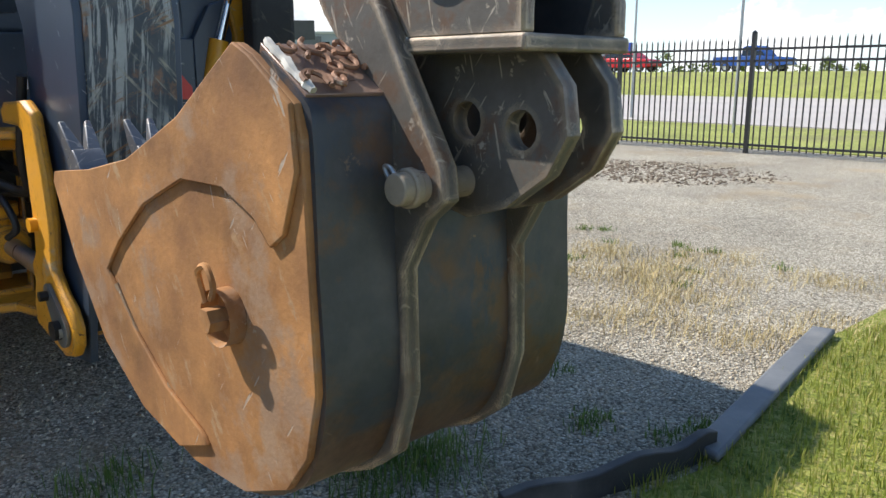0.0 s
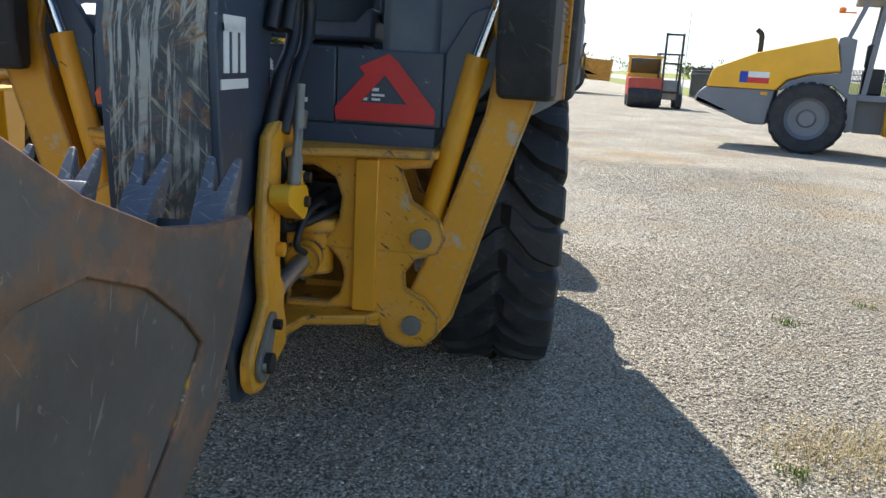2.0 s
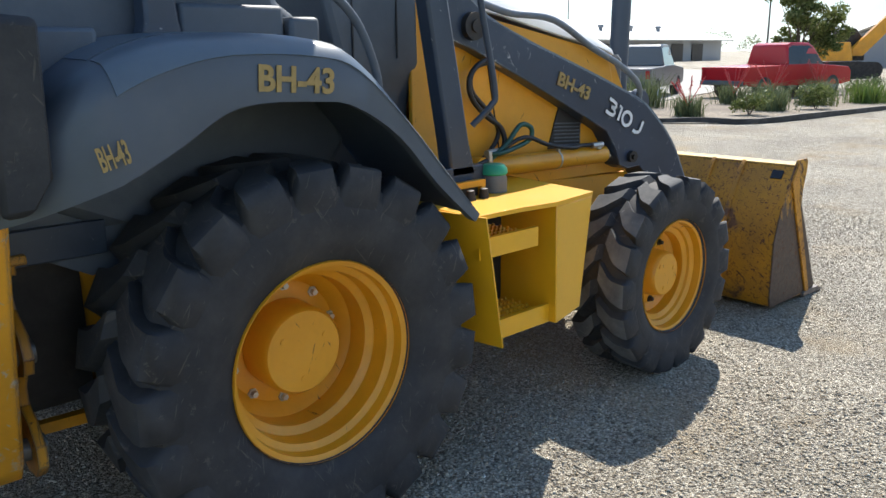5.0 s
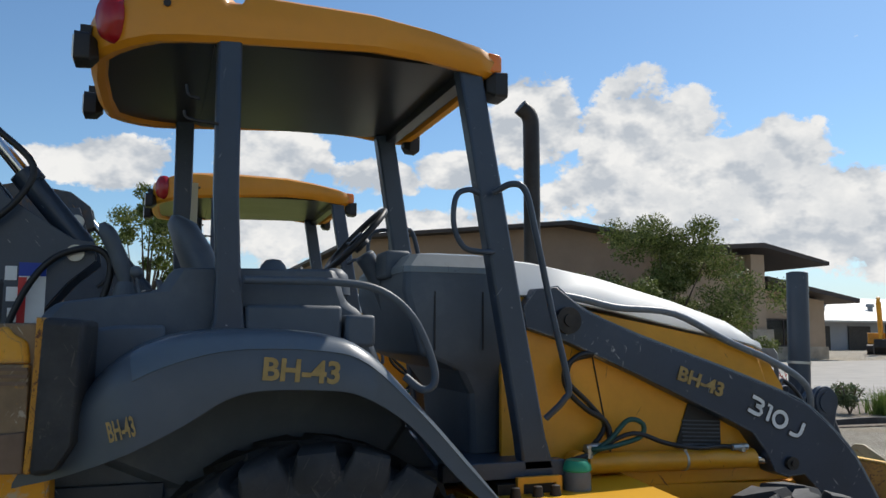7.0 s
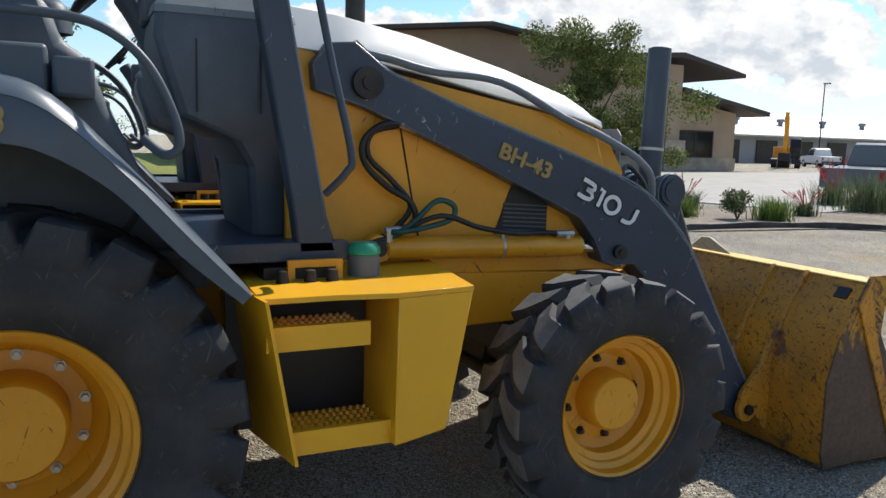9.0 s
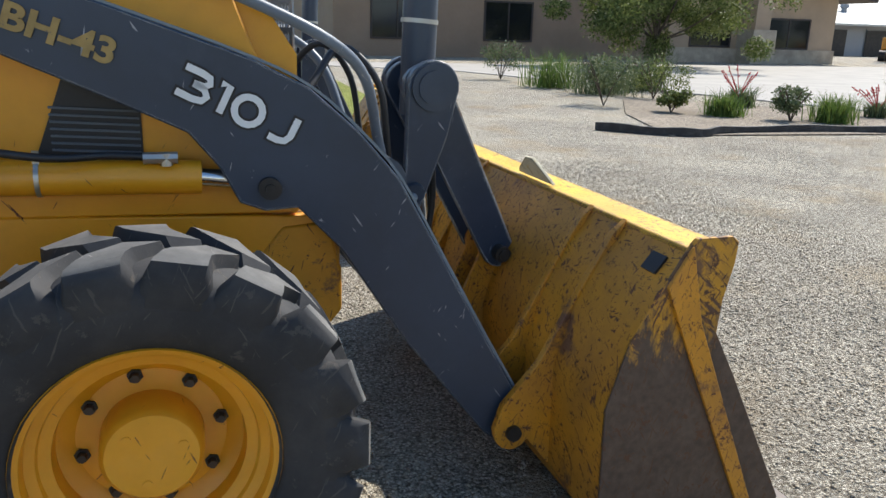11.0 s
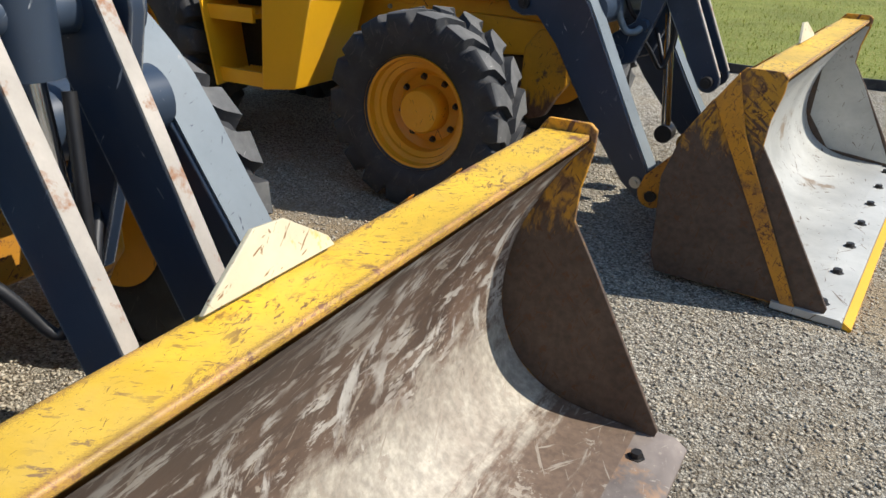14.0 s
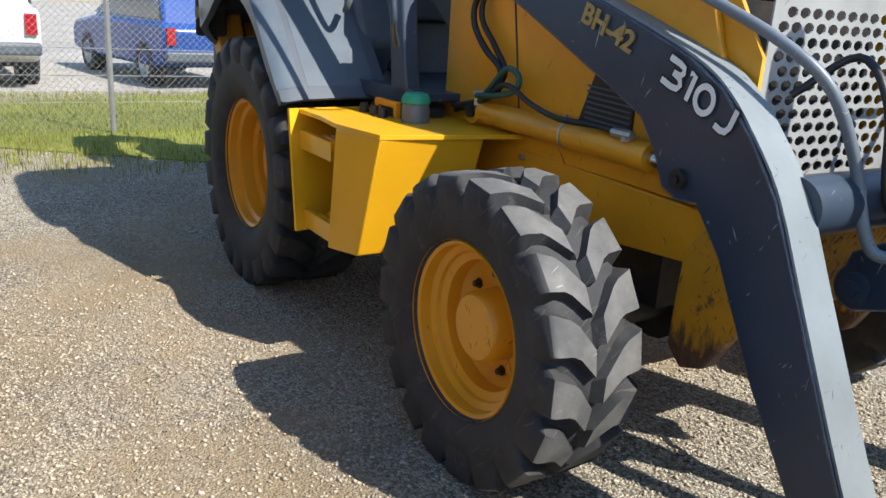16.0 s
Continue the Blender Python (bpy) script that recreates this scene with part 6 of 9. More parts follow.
for z0, z1 in ((0.38, 0.435), (0.48, 0.56), (0.95, 1.027), (1.065, 1.12)):
    bm = B()
    rod(bm, (-1.33, 0, z0), (-1.33, 0, z1), 0.125, 24)
    part("swing_collar", bm, m_yellow_scuffed, tower, bevel=0.006)
for y in (-0.20, 0.165):
    part("post_plate", prism(B(), POST, "y", y, y + 0.035), m_yellow_scuffed, tower, "thick yellow cast plate, edges chipped", bevel=0.012)
for z0, z1 in ((0.50, 0.60), (1.075, 1.12)):
    part("cross_plate", box(B(), -1.46, -1.30, -0.164, 0.164, z0, z1), m_yellow_scuffed, tower, bevel=0.006)
for s in (-1, 1):
    bm = B()
    prism(bm, capsule((-1.66, 0.488), 0.052, (-1.572, 0.588), 0.030), "y", s * 0.201, s * 0.214)
    keep = part("pin_keeper", bm, m_line, tower, "grey teardrop keeper plate", bevel=0.003)
    bm = B()
    rod(bm, (-1.66, s * 0.213, 0.488), (-1.66, s * 0.224, 0.488), 0.022, 14)
    part("pin_end", bm, m_zinc, keep)
    bm = B()
    rod(bm, (-1.575, s * 0.213, 0.582), (-1.575, s * 0.238, 0.582), 0.016, 6)
    part("bolt", bm, m_dark, keep)
    bm = B()
    rod(bm, (-1.50, s * 0.199, 0.79), (-1.50, s * 0.222, 0.79), 0.022, 14)
    part("grease_cap", bm, m_yellow, tower)
    bm = B()
    rod(bm, (-1.415, s * 0.13, 0.535), (-1.415, s * 0.13, 0.60), 0.062, 22)
    part("roller", bm, m_pad, tower, "worn pale roller", bevel=0.006)
for s in (-1, 1):
    bm = B()
    rod(bm, (-0.85, s * 0.20, 0.70), (-1.14, s * 0.18, 0.665), 0.046, 18)
    rod(bm, (-1.10, s * 0.18, 0.67), (-1.15, s * 0.18, 0.664), 0.062, 18)
    rod(bm, (-1.02, s * 0.20, 0.60), (-1.02, s * 0.20, 0.79), 0.060, 18)
    rod(bm, (-1.02, s * 0.20, 0.755), (-1.02, s * 0.20, 0.80), 0.085, 18)
    box(bm, -1.06, -0.98, s * 0.20 - 0.02, s * 0.20 + 0.10, 0.745, 0.79)
    cyl2 = part("swing_cylinder", bm, m_yellow_scuffed, loader, "greasy yellow swing cylinder", smooth=45)
    bm = B()
    rod(bm, (-1.15, s * 0.18, 0.664), (-1.42, s * 0.13, 0.585), 0.030, 18)
    part("swing_rod", bm, m_steel, cyl2, "oily steel piston rod", smooth=60)
    bm = B()
    tube(bm, [(-1.0, s * 0.22, 0.80), (-1.08, s * 0.23, 0.86), (-1.17, s * 0.20, 0.83), (-1.22, s * 0.18, 0.74), (-1.18, s * 0.20, 0.70)], 0.012, 8)
    part("hydraulic_hose", bm, m_black, cyl2, smooth=60)
rng = random.Random(3)
for k in range(9):
    bm = B()
    y, z = -0.28 + 0.07 * k, rng.uniform(0.78, 0.95)
    tube(bm, [(-0.6, y * 0.7, z), (-0.88, y, z + 0.03), (-1.05, y * 0.9, z + rng.uniform(-0.05, 0.05)), (-1.22, y * 0.5, z - 0.03), (-1.32, y * 0.6, z + 0.1), (-1.42, y * 0.6, z + 0.35)], 0.016, 8, 4)
    part("hydraulic_hose", bm, m_black, loader, "bent black hydraulic hose", smooth=60)
for k in range(5):
    y, z = -0.22 + 0.09 * k, 0.80 + 0.035 * (k % 3)
    part("hose_fitting", rod(B(), (-0.95, y, z), (-1.02, y - 0.01, z + 0.01), 0.022, 6), m_zinc, loader)
bm = B()
box(bm, -0.80, -0.55, -0.45, 0.45, 0.5, 1.0)
part("valve_block", bm, m_dark, loader)
bm = B()
prism(bm, capsule((-1.435, 0.925), 0.052, (-1.575, 0.965), 0.030), "y", -0.262, -0.205)
prism(bm, capsule((-1.45, 0.955), 0.024, (-1.335, 0.985), 0.019), "y", -0.235, -0.205)
lock = part("boom_lock", bm, m_yellow_clean, loader, "bright yellow boom lock lever", bevel=0.008)
part("pin", rod(B(), (-1.425, -0.275, 0.925), (-1.425, -0.262, 0.925), 0.017, 12), m_dark, lock)
part("pin", rod(B(), (-1.335, -0.255, 0.985), (-1.335, -0.234, 0.985), 0.017, 12), m_dark, lock)
for dx, top in ((0.0, 1.27), (0.035, 1.19)):
    bm = B()
    tube(bm, [(-1.47 + dx, -0.235, 0.985), (-1.45 + dx, -0.235, 1.05), (-1.43 + dx, -0.235, 1.13), (-1.40 + dx, -0.22, 1.165), (-1.33 + dx, -0.19, 1.17), (-1.22, -0.17, 1.165)], 0.010, 8)
    rod(bm, (-1.472 + dx, -0.235, 0.98), (-1.455 + dx, -0.235, 1.06), 0.017, 6)
    rod(bm, (-1.42 + dx, -0.235, 1.14), (-1.40 + dx, -0.235, top), 0.016, 6)
    part("steel_line", bm, m_line, loader, "zinc steel hydraulic line and fitting", smooth=60)

# stabilisers, folded up
for s in (-1, 1):
    bm = B()
    leg = [(0.555, 0.36), (0.495, 0.43), (0.53, 0.52), (0.66, 0.85), (0.77, 1.19), (0.80, 1.40), (0.77, 1.53), (0.785, 1.63), (0.85, 1.68), (0.93, 1.66), (0.97, 1.56), (0.985, 1.42), (0.935, 1.23), (0.80, 0.80), (0.70, 0.45), (0.65, 0.385)]
    prism(bm, [(s * y, z) for y, z in leg], "x", -1.012, -0.845)
    st = part("stabiliser_leg", bm, m_leg, loader, "yellow stabiliser leg folded upright, paint scraped", bevel=0.008)
    bm = B()
    rod(bm, (-0.965, s * 0.59, 0.77), (-0.985, s * 0.735, 1.38), 0.042, 18)
    part("stabiliser_cylinder", bm, m_yellow, loader, smooth=50)
    bm = B()
    rod(bm, (-0.985, s * 0.735, 1.38), (-0.99, s * 0.80, 1.58), 0.024, 14)
    part("piston_rod", bm, m_chrome, st)
    bm = B()
    rod(bm, (-1.03, s * 0.83, 1.58), (-0.83, s * 0.83, 1.58), 0.03, 16)
    part("pin", bm, m_dark, st)

# flip-over pads: a worn hinge plate between two rubber blocks, facing outwards
PAD = Matrix.Translation((-0.98, -1.003, 1.25)) @ Matrix.Rotation(radians(-13.6), 4, "Z")


def pad_piece(outline, y0, y1, name, mat, parent, label="", bevel=0.0):
    """An outline along the pad and up, thickened from its face inwards; then its twin on the other side."""
    ob = part(name, prism(B(), outline, "y", y0, y1, m=PAD), mat, parent[0], label, bevel)
    return ob, mirror_y(ob, parent[1])


pads = pad_piece([(-0.085, 0.0), (0.085, 0.0), (0.085, 0.45), (-0.085, 0.45)], 0.02, 0.10, "stabiliser_pad", m_pad, (loader, loader), "stabiliser pad, paint worn to bare metal", 0.006)
pad_piece([(-0.078, 0.115), (0.074, 0.115), (0.074, 0.325), (-0.078, 0.325)], 0.0, 0.03, "pad_plate", m_pad, pads, "rusty scraped wear plate", 0.004)
pad_piece([(-0.082, 0.0), (0.076, 0.0), (0.076, 0.125), (-0.082, 0.110)], -0.012, 0.03, "pad_shoe", m_brownbare, pads, "brown bare steel lower band", 0.006)
for k in range(3):
    pad_piece([(-0.076, 0.262 + 0.022 * k), (0.072, 0.262 + 0.022 * k), (0.072, 0.272 + 0.022 * k), (-0.076, 0.272 + 0.022 * k)], -0.006, 0.01, "pad_rib", m_brownbare, pads)
pad_piece([(-0.080, 0.325), (0.072, 0.325), (0.060, 0.395), (0.020, 0.415), (-0.005, 0.445), (-0.045, 0.425), (-0.062, 0.37)], 0.005, 0.09, "pad_knuckle", m_yellow_scuffed, pads, "cast yellow knuckle", 0.012)
pad_piece([(0.078, 0.0), (0.098, 0.0), (0.112, 0.25), (0.116, 0.46), (0.092, 0.47), (0.090, 0.25)], -0.015, 0.17, "pad_flange", m_yellow_worn, pads, "yellow flange with worn edge", 0.004)
pad_piece([(-0.175, 0.0), (-0.225, 0.12), (-0.232, 0.47), (-0.205, 0.56), (-0.075, 0.60), (-0.080, 0.0)], -0.02, 0.16, "rubber_block", m_rubber, pads, "scuffed black rubber block", 0.018)
pad_piece([(0.10, -0.005), (0.165, 0.0), (0.222, 0.09), (0.232, 0.46), (0.115, 0.47)], -0.035, 0.14, "rubber_block", m_rubber, pads, "scuffed black rubber block", 0.018)

# boom, dipper, cylinders
BOOM = [(-1.70, 0.38), (-1.54, 0.36), (-1.44, 0.62), (-1.41, 1.0), (-1.415, 1.38), (-1.32, 1.55), (-1.02, 1.72), (-0.90, 1.88), (-0.80, 1.97), (-0.81, 2.05), (-0.89, 2.06), (-1.14, 2.22), (-1.34, 2.48), (-1.42, 2.72), (-1.52, 2.72), (-1.58, 2.60), (-1.62, 2.2), (-1.74, 1.9), (-1.84, 1.4), (-1.80, 0.9)]
bm = B()
prism(bm, BOOM, "y", -0.15, -0.125)
prism(bm, BOOM, "y", 0.125, 0.15)
boom = part("boom", bm, m_navy, loader, "blue-grey boom raised upright", bevel=0.004)
bm = B()
loft(bm, [[(x, -0.128, z), (x, 0.128, z)] for x, z in ((-1.74, 0.62), (-1.80, 0.9), (-1.835, 1.4), (-1.735, 1.9), (-1.62, 2.2), (-1.575, 2.6))])
solid(part("boom_rear_plate", bm, m_navy_worn, boom, "heavily scratched and rusted boom plate", smooth=60), 0.02, 0)
bm = B()
loft(bm, [[(x, -0.128, z), (x, 0.128, z)] for x, z in ((-1.45, 0.66), (-1.42, 1.0), (-1.425, 1.38), (-1.33, 1.555), (-1.04, 1.722))])
solid(part("boom_front_plate", bm, m_navy, boom, smooth=60), 0.02, 0)
bm = B()
box(bm, -1.815, -1.62, -0.1535, -0.1505, 1.26, 1.285)
for x in (-1.795, -1.735, -1.675):
    box(bm, x, x + 0.035, -0.1535, -0.1505, 1.30, 1.42)
box(bm, -1.795, -1.64, -0.1535, -0.1505, 1.40, 1.44)
part("logo_shape", bm, m_white, boom, "white block lettering shapes")
bm = B()
prism(bm, [(-1.66, 0.85), (-1.57, 0.865), (-1.57, 0.93), (-1.66, 0.905)], "y", -0.1535, -0.1505)
part("yellow_tag", bm, m_yellow_clean, boom)
bm = B()
box(bm, -1.085, -0.985, -0.1535, -0.1505, 1.71, 1.955)
part("dealer_sticker", bm, m_white, boom, "white, red and blue sticker")
bm = B()
box(bm, -1.085, -0.985, -0.156, -0.1536, 1.90, 1.955)
prism(bm, circle(-1.035, 1.93, 0.001, 3), "y", -0.156, -0.1536)
part("sticker_blue", bm, m_blue, boom)
bm = B()
box(bm, -1.085, -1.055, -0.156, -0.1536, 1.71, 1.895)
part("sticker_red", bm, m_red, boom)
for k in range(4):
    bm = B()
    z = 1.94 - 0.085 * k
    box(bm, -1.135 + 0.008 * k, -1.092 + 0.008 * k, -0.1535, -0.1505, z - 0.058, z)
    part("logo_shape", bm, m_white, boom, "white block lettering shape")
bm = B()
rod(bm, (-0.88, -0.17, 2.0), (-0.88, 0.17, 2.0), 0.035, 18)
part("boom_pin", bm, m_zinc, boom)
bm = B()
rod(bm, (-1.44, -0.17, 2.6), (-1.44, 0.17, 2.6), 0.06, 18)
part("boom_pin", bm, m_zinc, boom)
bm = B()
tube(bm, [(-0.78, -0.2, 1.75), (-0.74, -0.2, 1.95), (-0.82, -0.2, 2.02), (-0.98, -0.2, 1.95), (-1.1, -0.2, 1.72), (-1.15, -0.2, 1.4)], 0.014, 8)
tube(bm, [(-1.2, -0.19, 2.5), (-1.05, -0.2, 2.35), (-1.10, -0.21, 2.2), (-1.25, -0.2, 2.05)], 0.014, 8)
part("hydraulic_hose", bm, m_black, boom, smooth=60)
for dx, dy in ((0.0, 0.0), (0.055, 0.045), (-0.05, 0.03)):
    bm = B()
    tube(bm, [(-1.45 + dx, -0.20 + dy, 1.13), (-1.38 + dx, -0.215 + dy, 1.29), (-1.275 + dx, -0.215 + dy, 1.38), (-1.235 + dx, -0.215 + dy, 1.50), (-1.28 + dx, -0.215 + dy, 1.605 - dx), (-1.365 + dx, -0.21 + dy, 1.575), (-1.43 + dx, -0.20 + dy, 1.42)], 0.020, 10)
    part("hydraulic_hose", bm, m_black, boom, "looped black hydraulic hose beside the boom", smooth=60)
bm = B()
rod(bm, (-1.10, 0, 2.335), (-1.40, 0, 2.70), 0.028, 16)
part("piston_rod", bm, m_chrome, boom)
bm = B()
rod(bm, (-0.86, 0, 2.04), (-1.10, 0, 2.335), 0.050, 18)
rod(bm, (-1.075, 0, 2.305), (-1.115, 0, 2.353), 0.060, 18)
part("dipper_cylinder", bm, m_navy, boom)

bm = B()
for s in (-1, 1):
    prism(bm, [(-1.34, 2.74), (-1.30, 2.57), (-1.46, 2.50), (-1.90, 2.62), (-2.40, 2.50), (-2.75, 2.03), (-3.08, 1.40), (-3.14, 1.27), (-3.30, 1.27), (-3.34, 1.40), (-3.18, 1.80), (-2.90, 2.36), (-2.50, 2.78), (-1.90, 2.92), (-1.50, 2.86)], "y", s * 0.095, s * 0.12)
loft(bm, [[(x, -0.096, z), (x, 0.096, z)] for x, z in ((-1.46, 2.52), (-1.90, 2.635), (-2.39, 2.515), (-2.74, 2.04), (-3.07, 1.41), (-3.14, 1.292))])
dip = part("dipper", bm, m_rustdark, loader, "dark worn dipper stick", bevel=0.004)
bm = B()
box(bm, -3.37, -3.125, -0.126, 0.126, 1.266, 1.290)
for y in (-0.122, 0.097):
    prism(bm, [(-3.365, 1.2905), (-3.365, 1.34), (-3.29, 1.56), (-3.04, 1.62), (-3.06, 1.40), (-3.128, 1.2905)], "y", y, y + 0.025)
part("dipper_end", bm, m_ear, dip, "greasy dark end frame", bevel=0.005)
bm = B()
rod(bm, (-3.20, -0.135, 1.42), (-3.20, 0.135, 1.42), 0.06, 18)
rod(bm, (-3.18, 0, 1.44), (-2.88, 0, 2.05), 0.055, 18)
part("bucket_cylinder", bm, m_dark, dip)
# coupler: two drilled plates
COUP = [(-3.17, 1.275), (-3.34, 1.275), (-3.385, 1.22), (-3.395, 1.15), (-3.36, 1.09), (-3.28, 1.035), (-3.20, 1.012), (-3.12, 1.03), (-2.98, 1.08), (-2.90, 1.15), (-2.92, 1.27)]
for s in (-1, 1):
    bm = B()
    prism(bm, COUP, "y", s * 0.055 - 0.012 - 0.016, s * 0.055 - 0.012 + 0.016, holes=[circle(-3.31, 1.155, 0.030, 14), circle(-3.20, 1.165, 0.030, 14), circle(-3.05, 1.16, 0.028, 14)])
    part("coupler_plate", bm, m_ear, dip, "worn drilled coupler plate", bevel=0.004)


def hoe_bucket():
    S = [(-2.955, 1.285), (-3.00, 1.265), (-3.105, 1.195), (-3.12, 1.15), (-3.125, 0.95), (-3.132, 0.76), (-3.10, 0.64), (-3.04, 0.565), (-2.90, 0.505), (-2.70, 0.495), (-2.50, 0.545), (-2.32, 0.65), (-2.18, 0.82), (-2.085, 0.99), (-2.10, 1.015), (-2.30, 1.035), (-2.52, 1.075), (-2.75, 1.165)]
    PLATE = [(-2.955, 1.285), (-3.00, 1.265), (-3.105, 1.195), (-3.115, 1.10), (-3.075, 1.00), (-3.035, 0.975), (-2.985, 1.02), (-2.90, 1.055), (-2.75, 1.055), (-2.58, 0.99), (-2.45, 0.90), (-2.37, 0.825), (-2.48, 0.72), (-2.62, 0.625), (-2.76, 0.575), (-2.78, 0.555), (-2.66, 0.512), (-2.50, 0.545), (-2.32, 0.65), (-2.18, 0.82), (-2.085, 0.99), (-2.10, 1.015), (-2.30, 1.035), (-2.52, 1.075), (-2.75, 1.165)]
    back = [(-3.00, 1.262), (-3.103, 1.195), (-3.12, 1.15), (-3.123, 0.95), (-3.13, 0.76), (-3.10, 0.645), (-3.04, 0.57), (-2.90, 0.51), (-2.70, 0.50), (-2.50, 0.55), (-2.32, 0.655), (-2.18, 0.825), (-2.09, 0.99)]
    bm = B()
    line = smooth_line([(x, 0, z) for x, z in back], 3)
    loft(bm, [[(p.x, y, p.z) for y in (-0.30, -0.1, 0.1, 0.30)] for p in line])
    body = part("digging_bucket", bm, m_rustdark, loader, "dark steel digging bucket with rusted sides", smooth=60)
    solid(body, 0.02, 0)
    TOP = [(-2.995, 1.283), (-3.112, 1.208), (-3.104, 1.196), (-2.99, 1.270)]
    part("top_plate", prism(B(), TOP, "y", 0.02, 0.295), m_topplate, body, "dusty brown top plate", bevel=0.002)
    # bare half of the plate, made paler to carry the glare
    part("top_plate", prism(B(), TOP, "y", -0.295, 0.0195), m_top_glare, body, "bare steel top plate, glare in its pale colour", bevel=0.002)
    for y in (-0.285, 0.285):
        bm = B()
        rr = random.Random(21)
        tube(bm, [(-2.995 - 0.013 * k, y + rr.uniform(-0.003, 0.003), 1.287 - 0.0083 * k) for k in range(10)], [0.006 + rr.uniform(0, 0.004) for _ in range(19)], 6, 2)
        part("weld_seam", bm, m_bright, body, "pale ragged weld seam")
    for s in (-1, 1):
        bm = B()
        prism(bm, S, "y", s * 0.297, s * 0.313)
        plate_mat = m_rusty if s > 0 else m_hoe_side
        sp = part("side_plate", bm, plate_mat, body, "orange rusted side plate" if s > 0 else "grey-brown rust-stained side plate", bevel=0.003)
        bm = B()
        prism(bm, PLATE, "y", s * 0.312, s * 0.322)
        part("side_cutter", bm, plate_mat, sp, bevel=0.003)
        bm = B()
        rr = random.Random(33)
        tube(bm, [(x, s * 0.314 + rr.uniform(-0.001, 0.001), z) for x, z in ((-2.40, 0.795), (-2.48, 0.714), (-2.55, 0.662), (-2.62, 0.619), (-2.69, 0.59), (-2.76, 0.568))], [0.005 + rr.uniform(0, 0.003) for _ in range(26)], 6, 5)
        part("weld_seam", bm, m_pad, sp, "pale ragged weld seam")
        bm = B()
        lathe_y(bm, [(0.0, -0.02), (0.045, -0.02), (0.05, -0.012), (0.05, 0.02)], 24, (-2.89, s * 0.325, 0.835))
        rod(bm, (-2.89, s * 0.33, 0.835), (-2.89, s * 0.365, 0.835), 0.022, 6)
        tube(bm, [(-2.89, s * 0.35, 0.87), (-2.92, s * 0.36, 0.90), (-2.90, s * 0.36, 0.93), (-2.86, s * 0.355, 0.91), (-2.87, s * 0.35, 0.86)], 0.006, 6)
        if s > 0:
            part("side_bolt", bm, m_rusty, sp, "rusty hub with bent pin")
        else:
            bm.free()
        bm = B()
        prism(bm, [(-3.24, 1.10), (-3.245, 1.05), (-3.20, 1.015), (-3.15, 0.93), (-3.155, 0.72), (-3.12, 0.60), (-3.05, 0.545), (-2.95, 0.50), (-3.05, 0.60), (-3.11, 0.74), (-3.115, 1.17), (-3.03, 1.25), (-2.96, 1.33), (-2.86, 1.50), (-2.90, 1.56), (-2.98, 1.52), (-3.10, 1.34)], "y", s * 0.117, s * 0.152)
        part("bucket_ear", bm, m_ear, body, "scuffed steel bucket ear", bevel=0.005)
    bm = B()
    rod(bm, (-3.195, -0.205, 1.07), (-3.195, 0.205, 1.07), 0.025, 20)
    rod(bm, (-3.195, -0.185, 1.07), (-3.195, -0.168, 1.07), 0.031, 20)
    rod(bm, (-3.195, 0.168, 1.07), (-3.195, 0.185, 1.07), 0.031, 20)
    pin = part("bucket_pin", bm, m_pin, body, "pale greasy bucket pin", bevel=0.003)
    for s in (-1, 1):
        bm = B()
        tube(bm, [(-3.195, s * 0.195, 1.05), (-3.195, s * 0.198, 1.08), (-3.18, s * 0.198, 1.10), (-3.165, s * 0.198, 1.102), (-3.172, s * 0.198, 1.088), (-3.19, s * 0.198, 1.075)], 0.0035, 6)
        part("linch_pin", bm, m_steel, pin)
    # welded beads on the top plate
    rng = random.Random(11)
    bm = B()
    for k in range(26):
        u, y = rng.uniform(0.1, 0.9), rng.uniform(0.0, 0.27)
        c = Vector((-3.0 - 0.11 * u, y, 1.285 - 0.070 * u))
        r = rng.uniform(0.012, 0.022)
        a0 = rng.uniform(0, 6)
        tube(bm, [c + Vector((r * math.cos(a0 + a), r * math.sin(a0 + a), 0.006 - 0.6 * r * math.cos(a0 + a) * -1)) for a in (0, 1.0, 2.0, 3.0, 3.8)], 0.0045, 6, 3)
    part("weld_beads", bm, m_bead, body, "rusty weld beads on the top plate")
    src = None
    for k in range(4):
        y = -0.24 + 0.16 * k
        p = Matrix.Translation((-2.11, y, 1.0)) @ Matrix.Rotation(radians(-52), 4, "Y")
        if src is None:
            bm = B()
            loft(bm, [[(x, sy * w, sz * h) for sy, sz in ((-1, -1), (1, -1), (1, 1), (-1, 1))] for x, w, h in ((-0.06, 0.034, 0.030), (0.035, 0.036, 0.032), (0.060, 0.036, 0.026))], closed=True, caps=True)
            for q in (-1, 1):
                loft(bm, [[(x, q * y + sy * w, z + sz * h) for sy, sz in ((-1, -1), (1, -1), (1, 1), (-1, 1))] for x, y, w, z, h in ((0.058, 0.019, 0.0165, 0.0, 0.024), (0.10, 0.025, 0.013, 0.003, 0.017), (0.15, 0.031, 0.007, 0.009, 0.006))], closed=True, caps=True)
            rod(bm, (-0.02, -0.039, 0.0), (-0.02, 0.039, 0.0), 0.010, 10)
            src = part("tooth", bm, m_tooth, body, "worn twin-pointed digging tooth", at=p, bevel=0.003)
        else:
            shared("tooth", src, body, p, "worn twin-pointed digging tooth")


hoe_bucket()

